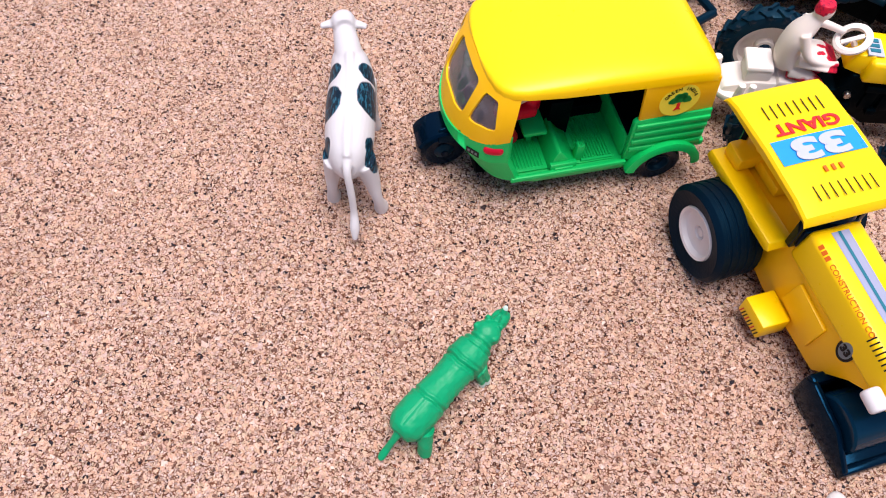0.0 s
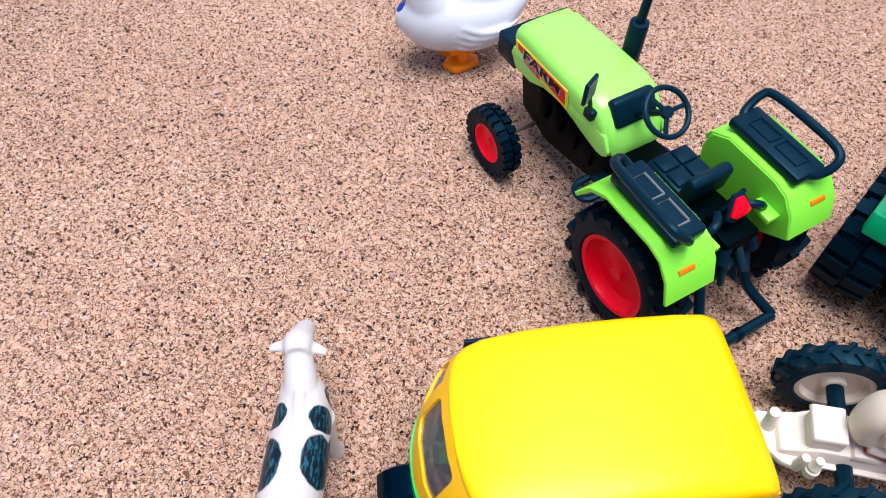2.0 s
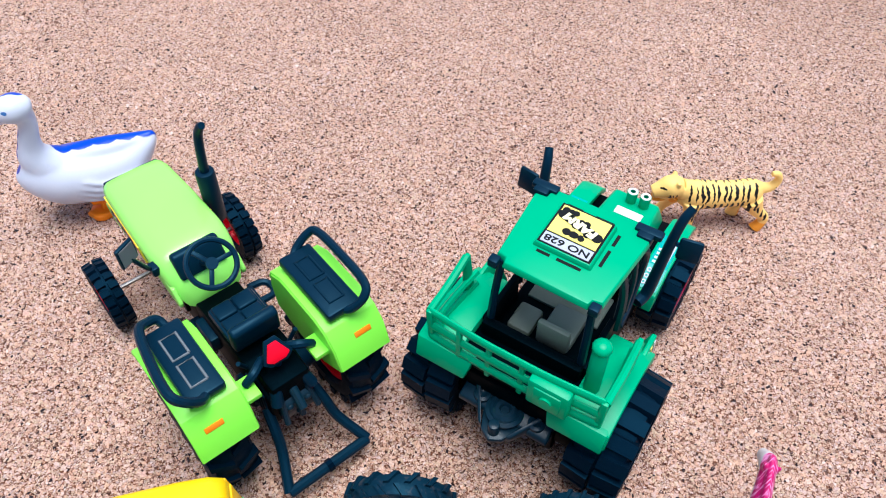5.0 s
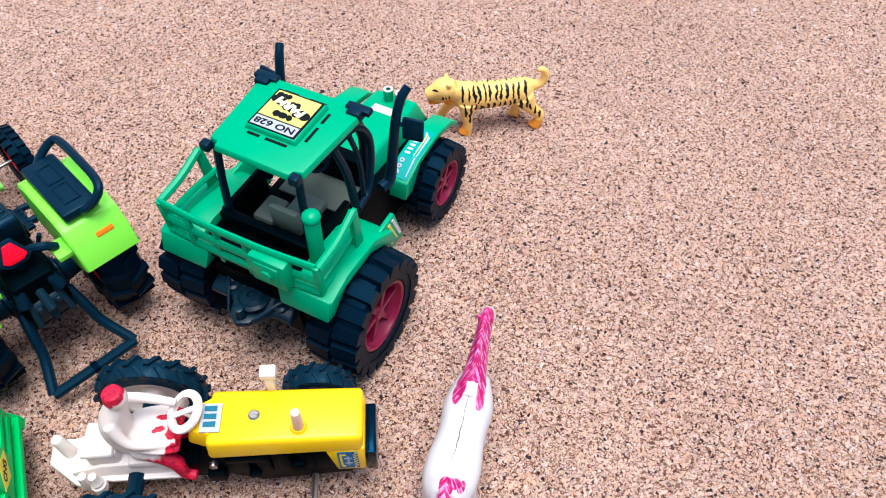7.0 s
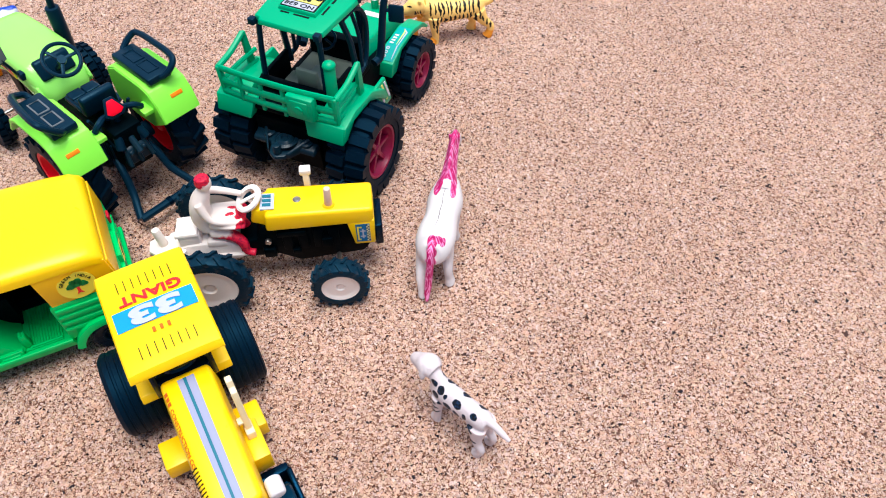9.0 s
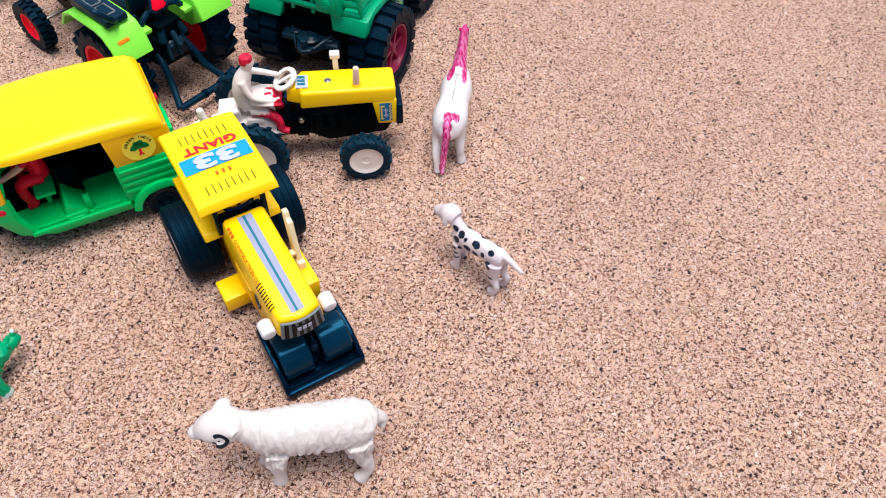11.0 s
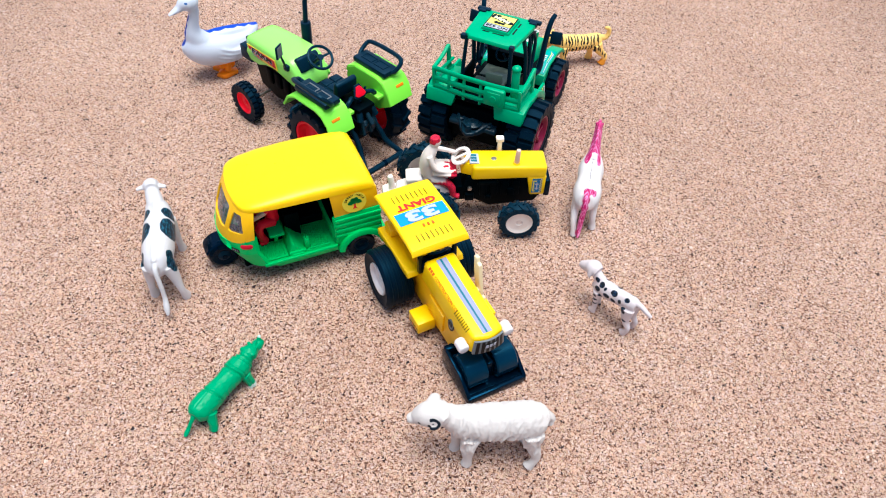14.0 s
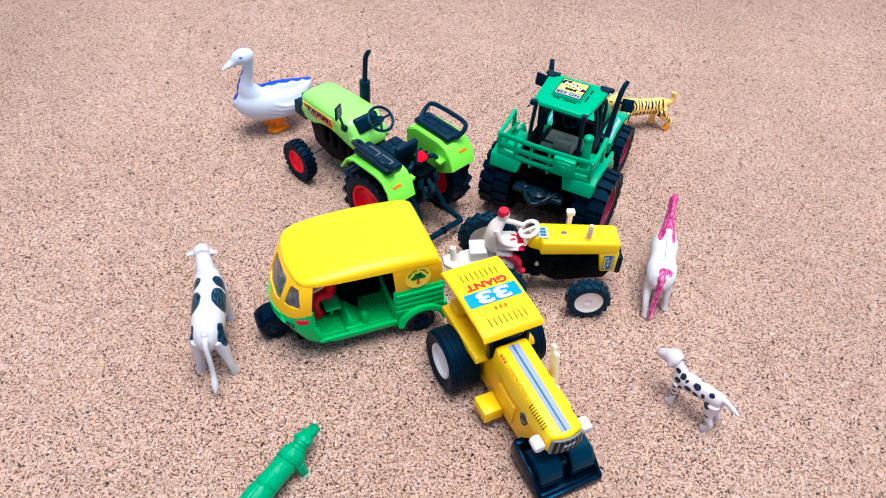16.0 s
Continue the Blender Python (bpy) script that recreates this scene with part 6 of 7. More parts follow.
def painted(name, base, paint, spots, rough=0.4, wobble=0.25, streak=None, second=None, relief=None, stretch=(1, 1, 1)):
    """Moulded plastic with hand-painted patches. Spots: centre and three radii in cm; second: another colour with its own patches."""
    m, nt, bsdf = tree_of(name)
    bsdf.inputs["Specular IOR Level"].default_value = 0.25
    co = put(nt, "ShaderNodeTexCoord").outputs["Object"]
    warp = put(nt, "ShaderNodeTexNoise", i_Scale=260.0, i_Detail=4.0)
    nt.links.new(co, warp.inputs["Vector"])
    off = nt.nodes.new("ShaderNodeVectorMath")
    off.operation = "MULTIPLY_ADD"
    off.inputs[1].default_value = (wobble * CM,) * 3
    nt.links.new(warp.outputs["Color"], off.inputs[0])
    nt.links.new(co, off.inputs[2])

    def mask(rows):
        field = None
        for cx, cy, cz, rx, ry, rz in rows:
            v = nt.nodes.new("ShaderNodeVectorMath")
            v.operation = "MULTIPLY_ADD"
            h = wobble * 0.5
            v.inputs[1].default_value = (1 / (rx * CM), 1 / (ry * CM), 1 / (rz * CM))
            v.inputs[2].default_value = (-(cx + h) / rx, -(cy + h) / ry, -(cz + h) / rz)
            nt.links.new(off.outputs[0], v.inputs[0])
            d = nt.nodes.new("ShaderNodeVectorMath")
            d.operation = "LENGTH"
            nt.links.new(v.outputs[0], d.inputs[0])
            field = d.outputs["Value"] if field is None else math_node(nt, "MINIMUM", field, d.outputs["Value"])
        return ramp_node(nt, math_node(nt, "MULTIPLY", field, 0.5), [(0.48, (1, 1, 1, 1)), (0.52, (0, 0, 0, 1))])

    col = mix_node(nt, 0.0, base, base)
    ink = paint
    if streak:
        if stretch == "vee":
            # strokes that fan out from the middle line to both sides
            axes = put(nt, "ShaderNodeSeparateXYZ")
            nt.links.new(co, axes.inputs[0])
            aside = math_node(nt, "ABSOLUTE", axes.outputs[1])
            pull = put(nt, "ShaderNodeCombineXYZ")
            nt.links.new(math_node(nt, "ADD", axes.outputs[0], math_node(nt, "MULTIPLY", aside, 1.3)), pull.inputs[0])
            nt.links.new(math_node(nt, "MULTIPLY", axes.outputs[1], 0.25), pull.inputs[1])
            nt.links.new(math_node(nt, "MULTIPLY", axes.outputs[2], 0.25), pull.inputs[2])
        else:
            pull = put(nt, "ShaderNodeMapping")
            pull.inputs["Scale"].default_value = stretch
            nt.links.new(co, pull.inputs["Vector"])
        wave = noise_node(nt, 900.0, 3.0, 0.6, pull.outputs[0])
        ink = ramp_node(nt, wave, [(0.5, paint), (0.6, streak)])
    if spots:
        col = mix_node(nt, mask(spots), col, ink)
    if second:
        col = mix_node(nt, mask(second[1]), col, second[0])
    finish(nt, bsdf, col, rough, 700.0, 0.12)
    if relief:
        b = [n for n in nt.nodes if n.bl_idname == "ShaderNodeBump"][0]
        b.inputs["Strength"].default_value, b.inputs["Distance"].default_value = relief[1], relief[2]
        nt.links.new(noise_node(nt, relief[0], 3.0, 0.55, co), b.inputs["Height"])
    return m


FIG_WHITE = rgb(207, 201, 204)


def cow():
    spots = []
    for s in (1, -1):
        spots += [(1.1, s * 0.78 + 0.02, 3.7, 0.44, 0.5, 0.75), (-0.35 - 0.1 * s, s * 0.82, 3.6, 0.84, 0.6, 0.95), (-2.4, s * 0.98, 3.35, 0.42, 0.42, 0.55)]
    spots += [(0.2, -1.0, 2.7, 0.7, 0.5, 0.6), (2.1, -0.85, 3.2, 0.34, 0.4, 0.5), (-2.75, -0.95, 3.0, 0.42, 0.45, 0.6)]
    mat = painted("cow_plastic", FIG_WHITE, rgb(5, 26, 42), spots, 0.38, 0.16, rgb(36, 92, 114), stretch=(0.35, 1.3, 1.3))
    limbs = [[(-3.4, 0, 3.2, 0.3, 0.4), (-3.05, 0, 3.15, 0.62, 0.78), (-2.4, 0, 3.1, 0.86, 1.0), (-1.5, 0, 3.0, 0.98, 1.1), (0, 0, 2.95, 1.0, 1.15), (1.5, 0, 3.1, 0.9, 1.05), (2.4, 0, 3.3, 0.7, 0.85), (2.7, 0, 3.4, 0.4, 0.5)],
             [(1.5, 0, 3.3, 0.62, 0.75), (2.3, 0, 3.75, 0.56, 0.6), (2.95, 0, 4.05, 0.48, 0.5), (3.4, 0, 4.2, 0.42, 0.45)],
             [(2.95, 0, 4.45, 0.4, 0.36), (3.4, 0, 4.35, 0.5, 0.44), (4.0, 0, 3.9, 0.4, 0.38), (4.5, 0, 3.5, 0.32, 0.3)],
             [(3.2, 0, 4.45, 0.15, 0.15), (3.3, 0.5, 4.3, 0.22, 0.14), (3.2, 0.95, 4.25, 0.13, 0.09)],
             [(3.2, 0, 4.45, 0.15, 0.15), (3.3, -0.5, 4.3, 0.22, 0.14), (3.2, -0.95, 4.25, 0.13, 0.09)],
             [(-3.2, 0, 3.6, 0.2, 0.2), (-3.6, 0, 3.3, 0.16, 0.16), (-3.9, -0.1, 2.4, 0.15, 0.15), (-4.1, -0.15, 1.5, 0.15, 0.15), (-4.45, -0.16, 0.9, 0.2, 0.2), (-4.75, -0.16, 0.5, 0.1, 0.1)],
             [(-2.4, 0.55, 2.9, 0.48, 0.7), (-2.4, 0.72, 1.9, 0.34, 0.45), (-2.55, 0.8, 1.0, 0.22, 0.24), (-2.4, 0.82, 0.35, 0.26, 0.3), (-2.3, 0.82, 0.02, 0.32, 0.38)],
             [(-2.6, -0.55, 2.9, 0.48, 0.7), (-2.8, -0.82, 1.9, 0.34, 0.45), (-3.05, -1.02, 1.0, 0.22, 0.24), (-2.95, -1.12, 0.35, 0.26, 0.3), (-2.85, -1.16, 0.02, 0.32, 0.38)],
             [(1.6, 0.6, 2.8, 0.4, 0.5), (1.7, 0.65, 1.6, 0.3, 0.32), (1.7, 0.68, 0.7, 0.23, 0.24), (1.8, 0.7, 0.02, 0.3, 0.34)],
             [(1.5, -0.6, 2.8, 0.4, 0.5), (1.4, -0.7, 1.6, 0.3, 0.32), (1.4, -0.8, 0.7, 0.23, 0.24), (1.5, -0.85, 0.02, 0.3, 0.34)],
             [(-1.6, 0, 2.0, 0.45, 0.35), (-2.0, 0, 1.85, 0.4, 0.4)],
             [(-3.2, 0, 3.75, 0.16, 0.16), (-2.4, 0, 4.02, 0.2, 0.16), (-1.2, 0, 4.0, 0.18, 0.14), (0.6, 0, 4.02, 0.18, 0.14), (1.8, 0, 4.12, 0.2, 0.16)]]
    limbs = [[(p[0] - 0.02 * min(max(p[0] - 1.6, 0), 2), p[1] + 0.2 * min(max(p[0] - 1.6, 0), 1.7), *p[2:]) for p in limb] for limb in limbs]
    figure("toy_cow", -15.05, -6.05, 101, "white plastic toy cow with dark painted patches, standing on sand", "toy cow", limbs, mat)


def rhino():
    mat = painted("green_figure", rgb(0, 148, 98), rgb(196, 216, 208), [(0.95, -0.85, 0.05, 0.45, 0.4, 0.3), (0.95, 0.85, 0.05, 0.45, 0.4, 0.3), (-2.3, -0.95, 0.0, 0.35, 0.35, 0.2), (3.0, 0, 1.95, 0.2, 0.3, 0.2)], 0.4, 0.15)
    limbs = [[(-2.45, 0, 1.1, 0.45, 0.5), (-2.15, 0, 1.15, 0.74, 0.76), (-1.5, 0, 1.2, 0.8, 0.82), (-0.6, 0, 1.2, 0.72, 0.76), (0.1, 0, 1.2, 0.72, 0.76), (0.8, 0, 1.25, 0.8, 0.8), (1.25, 0, 1.25, 0.7, 0.7), (1.5, 0, 1.25, 0.5, 0.5)],
             [(1.1, 0, 1.25, 0.6, 0.6), (1.5, 0, 1.32, 0.52, 0.54), (1.75, 0, 1.38, 0.46, 0.48)],
             [(1.5, 0, 1.4, 0.42, 0.42), (1.85, 0, 1.45, 0.6, 0.52), (2.12, 0, 1.42, 0.5, 0.46), (2.36, 0, 1.36, 0.36, 0.36), (2.6, 0, 1.38, 0.38, 0.36), (2.85, 0, 1.42, 0.34, 0.33), (3.02, 0, 1.48, 0.22, 0.24)],
             [(1.85, 0.36, 1.62, 0.2, 0.16), (1.68, 0.42, 1.7, 0.12, 0.09)], [(1.85, -0.36, 1.62, 0.2, 0.16), (1.68, -0.42, 1.7, 0.12, 0.09)],
             [(2.2, 0.3, 1.74, 0.12, 0.12), (2.35, 0.28, 1.72, 0.1, 0.1)], [(2.2, -0.3, 1.74, 0.12, 0.12), (2.35, -0.28, 1.72, 0.1, 0.1)],
             [(2.8, 0, 1.6, 0.17, 0.17), (2.95, 0, 1.95, 0.09, 0.09)], [(2.45, 0, 1.66, 0.15, 0.13), (2.62, 0, 1.84, 0.08, 0.08)],
             [(-2.3, 0, 1.3, 0.2, 0.2), (-2.7, 0.05, 1.0, 0.15, 0.14), (-3.1, 0.1, 0.6, 0.15, 0.12), (-3.5, 0.12, 0.35, 0.17, 0.1), (-3.7, 0.14, 0.25, 0.1, 0.07)],
             [(-1.8, 0.42, 0.95, 0.42, 0.5), (-1.9, 0.5, 0.5, 0.3, 0.34), (-1.9, 0.55, 0.02, 0.3, 0.34)], [(-1.8, -0.5, 0.95, 0.42, 0.5), (-2.0, -0.74, 0.5, 0.3, 0.34), (-2.1, -0.84, 0.02, 0.3, 0.36)],
             [(0.85, 0.5, 0.95, 0.36, 0.42), (0.9, 0.66, 0.5, 0.27, 0.29), (0.95, 0.72, 0.02, 0.27, 0.3)], [(0.85, -0.5, 0.95, 0.36, 0.42), (0.9, -0.7, 0.5, 0.27, 0.29), (0.95, -0.8, 0.02, 0.27, 0.3)]]

    def drawn_out(x):
        """A long barrel behind the shoulder, with a short free tail."""
        if x > 1.3:
            return x
        return 1.3 + (x - 1.3) * 1.12 if x > -2.45 else -2.9 + (x + 2.45) * 0.7

    limbs = [[(drawn_out(p[0]), *p[1:]) for p in limb] for limb in limbs]

    def creases(p):
        """Deep folds behind the shoulder, before the rump and round the neck; finer wrinkles low on the flank."""
        x, y, z = (float(v) for v in p)
        x = x if x > 1.3 else 1.3 + (x - 1.3) / 1.12
        bend = 0.12 * abs(y) - 0.1 * (z - 1.2) + 0.05 * noise.noise((x, y * 2, z * 2))
        fold = 0.0
        for x0, depth, wide in ((-1.12, 0.07, 0.05), (0.4, 0.075, 0.05), (0.6, 0.04, 0.04), (1.2, 0.06, 0.045), (1.42, 0.07, 0.045)):
            d = (x - x0 - bend) / wide
            fold -= depth * math.exp(-d * d) - 0.35 * depth * math.exp(-((abs(d) - 2.2) ** 2))
        spine = -0.03 * math.exp(-((y / 0.05) ** 2)) if -2.3 < x < -1.2 and z > 1.5 else 0.0
        flank = min(max((1.35 - z) / 0.4, 0), 1) * (1 if -1.0 < x < 0.4 else 0) * 0.03 * math.sin(x * 26 + z * 3)
        return fold + spine + flank + 0.02 * noise.noise((x * 5, y * 5, z * 5))

    figure("toy_rhino", -9.25, -15.85, 59.5, "green plastic toy rhinoceros with creased skin, standing on sand", "toy rhino", limbs, mat, 0.03, 4, fat=0.88, push=creases)


def sheep():
    arc = np.linspace(1.1, 5.6, 16)
    curl = [(2.93 + 0.29 * math.cos(a), 0.36 - 0.16 * math.sin(a), 3.72 + 0.25 * math.sin(a), 0.09, 0.2, 0.12) for a in arc]
    mat = painted("sheep_plastic", rgb(210, 199, 195), rgb(8, 24, 36), curl + [(3.66, 0.15, 3.52, 0.08, 0.3, 0.08), (2.95, 0.38, 3.74, 0.05, 0.2, 0.05)], 0.5, 0.03, relief=(420.0, 0.3, 0.0006))
    body = [[(-3.0, -0.2, 2.9, 0.4, 0.45), (-2.7, -0.2, 3.0, 0.88, 0.95), (-1.8, -0.2, 3.05, 0.98, 1.1), (-0.6, -0.2, 2.9, 0.98, 1.1), (0.5, -0.2, 2.85, 0.95, 1.1), (1.4, -0.2, 2.95, 0.85, 1.05), (1.9, -0.25, 3.1, 0.5, 0.7)],
            [(0.8, -0.2, 3.0, 0.85, 0.95), (1.6, -0.25, 3.15, 0.72, 0.85), (2.4, -0.35, 3.5, 0.56, 0.66)],
            [(2.0, -0.3, 3.6, 0.5, 0.5), (2.6, -0.3, 3.66, 0.72, 0.7), (3.2, -0.3, 3.6, 0.7, 0.66), (3.6, -0.34, 3.4, 0.54, 0.52), (3.9, -0.36, 3.2, 0.36, 0.34), (4.15, -0.36, 3.12, 0.28, 0.26), (4.28, -0.36, 3.08, 0.18, 0.18)],
            [(2.95, -0.7, 4.0, 0.36, 0.3), (2.8, -1.05, 4.0, 0.3, 0.22), (2.68, -1.25, 3.85, 0.18, 0.12)], [(2.5, 0.1, 3.95, 0.28, 0.24), (2.3, 0.3, 3.9, 0.2, 0.16)],
            [(2.93 + 0.29 * math.cos(a), 0.33 - 0.16 * math.sin(a), 3.72 + 0.25 * math.sin(a), 0.11, 0.11) for a in arc[::2]], [(2.95, 0.15, 3.72, 0.14, 0.14), (2.95, 0.38, 3.72, 0.09, 0.09)],
            [(-2.9, -0.3, 3.3, 0.32, 0.32), (-3.2, -0.4, 2.95, 0.32, 0.32), (-3.32, -0.45, 2.4, 0.22, 0.22)],
            [(-2.3, 0.4, 2.6, 0.52, 0.7), (-2.45, 0.6, 1.6, 0.36, 0.42), (-2.65, 0.75, 0.8, 0.24, 0.26), (-2.45, 0.85, 0.3, 0.22, 0.24), (-2.25, 0.88, 0.02, 0.28, 0.36)],
            [(-2.3, -0.7, 2.5, 0.5, 0.65), (-2.3, -0.75, 1.5, 0.34, 0.4), (-2.45, -0.75, 0.8, 0.24, 0.26), (-2.3, -0.75, 0.3, 0.22, 0.24), (-2.2, -0.75, 0.02, 0.28, 0.32)],
            [(0.95, 0.35, 2.3, 0.5, 0.55), (1.05, 0.5, 1.3, 0.38, 0.4), (1.05, 0.62, 0.6, 0.24, 0.26), (1.1, 0.66, 0.02, 0.29, 0.33)],
            [(1.4, -0.4, 2.3, 0.45, 0.5), (1.6, -0.36, 1.3, 0.3, 0.34), (1.65, -0.32, 0.6, 0.22, 0.24), (1.72, -0.31, 0.02, 0.28, 0.32)]]

    def fleece(p):
        x, y, z = (float(v) for v in p)
        wool = min(max((z - 1.25) / 0.4, 0), 1) * min(max((2.5 - x) / 0.5, 0), 1)
        low = min(max((3.5 - z) / 0.9, 0.4), 1)
        bend = 0.25 * noise.noise((x * 0.9, y, z * 1.4)) + 0.12 * (z - 2.8)
        lock = noise.noise((x * 5.2 + 6 * bend, y * 1.6, z * 0.8))
        ridge = 1 - 2 * abs(noise.noise((x * 3.4 + 4 * bend, y * 2.0, z * 0.9 + 7)))
        return wool * low * (0.13 * lock + 0.09 * ridge - 0.05 + 0.05 * noise.noise((x * 8, y * 7, z * 4)))

    figure("toy_sheep", 5.35, -19.95, 181, "white plastic toy sheep with curly moulded fleece and a dark horn", "toy sheep", body, mat, 0.045, 3, push=fleece)


def dog():
    spots = []
    for s in (1, -1):
        spots += [(1.15, s * 0.4, 2.75, 0.22, 0.25, 0.2), (0.75, s * 0.42, 2.6, 0.2, 0.3, 0.2), (0.95, s * 0.5, 2.2, 0.22, 0.4, 0.24), (0.42, s * 0.4, 2.55, 0.12, 0.3, 0.1), (0.2, s * 0.5, 2.2, 0.26, 0.4, 0.18), (-0.2, s * 0.42, 2.5, 0.26, 0.3, 0.2),
                  (-0.3, s * 0.52, 2.05, 0.2, 0.4, 0.17), (-0.72, s * 0.5, 2.15, 0.14, 0.4, 0.16), (-1.15, s * 0.42, 2.42, 0.22, 0.3, 0.18), (-1.15, s * 0.5, 1.85, 0.3, 0.4, 0.22), (0.95, s * 0.5, 1.65, 0.16, 0.4, 0.12), (0.9, s * 0.5, 1.3, 0.2, 0.4, 0.1), (-1.4, s * 0.5, 1.35, 0.2, 0.4, 0.1), (0.62, s * 0.5, 1.85, 0.14, 0.4, 0.12), (-0.72, s * 0.5, 1.8, 0.12, 0.4, 0.14), (0.9, s * 0.5, 0.95, 0.22, 0.4, 0.08)]
    spots = [(*p[:2], p[2] + 0.4 * min(max(0.2 - p[0], 0), 1) * min(max(p[2] - 1.4, 0), 1), p[3] * 0.9, p[4], p[5] * 0.9) for p in spots]
    mat = painted("dog_plastic", rgb(212, 198, 200), rgb(16, 20, 28), spots, 0.42, 0.28, rgb(24, 52, 84), relief=(420.0, 0.6, 0.0007), stretch=(1, 1, 1))
    limbs = [[(-1.75, 0, 2.5, 0.3, 0.32), (-1.4, 0, 2.48, 0.42, 0.46), (-0.5, 0, 2.28, 0.44, 0.5), (0.5, 0, 2.12, 0.48, 0.58), (1.1, 0, 2.15, 0.42, 0.55), (1.4, 0, 2.3, 0.3, 0.4)],
             [(0.9, 0, 2.3, 0.36, 0.42), (1.35, 0, 2.7, 0.3, 0.34), (1.7, 0, 3.0, 0.28, 0.3)],
             [(1.4, 0, 3.0, 0.38, 0.36), (1.8, 0, 3.08, 0.5, 0.46), (2.2, 0, 2.92, 0.38, 0.36), (2.6, 0, 2.75, 0.28, 0.25), (2.8, 0, 2.7, 0.18, 0.16)],
             [(1.75, 0.35, 3.2, 0.14, 0.16), (1.7, 0.5, 2.95, 0.14, 0.1), (1.68, 0.52, 2.7, 0.08, 0.08)], [(1.75, -0.35, 3.2, 0.14, 0.16), (1.7, -0.5, 2.95, 0.14, 0.1), (1.68, -0.52, 2.7, 0.08, 0.08)],
             [(-1.55, 0, 2.75, 0.2, 0.2), (-1.95, -0.08, 2.65, 0.16, 0.16), (-2.4, -0.14, 2.42, 0.13, 0.13), (-2.78, -0.18, 2.25, 0.08, 0.08)],
             [(-1.35, 0.3, 2.2, 0.3, 0.46), (-1.45, 0.36, 1.2, 0.2, 0.24), (-1.75, 0.38, 0.7, 0.15, 0.16), (-1.6, 0.4, 0.2, 0.16, 0.18), (-1.45, 0.4, 0.02, 0.18, 0.26)],
             [(-1.35, -0.3, 2.2, 0.3, 0.46), (-1.45, -0.36, 1.2, 0.2, 0.24), (-1.75, -0.38, 0.7, 0.15, 0.16), (-1.6, -0.4, 0.2, 0.16, 0.18), (-1.45, -0.4, 0.02, 0.18, 0.26)],
             [(0.9, 0.3, 1.8, 0.26, 0.34), (0.9, 0.36, 1.1, 0.2, 0.2), (0.9, 0.4, 0.4, 0.16, 0.16), (1.0, 0.42, 0.02, 0.19, 0.28)],
             [(1.0, -0.3, 1.8, 0.26, 0.34), (1.1, -0.36, 1.1, 0.2, 0.2), (1.15, -0.4, 0.4, 0.16, 0.16), (1.25, -0.42, 0.02, 0.19, 0.28)]]
    figure("toy_dog", 13.75, -10.25, 131, "white plastic toy dog with black painted spots", "toy dog", limbs, mat, 0.035, 3, 0.0, 1.08)


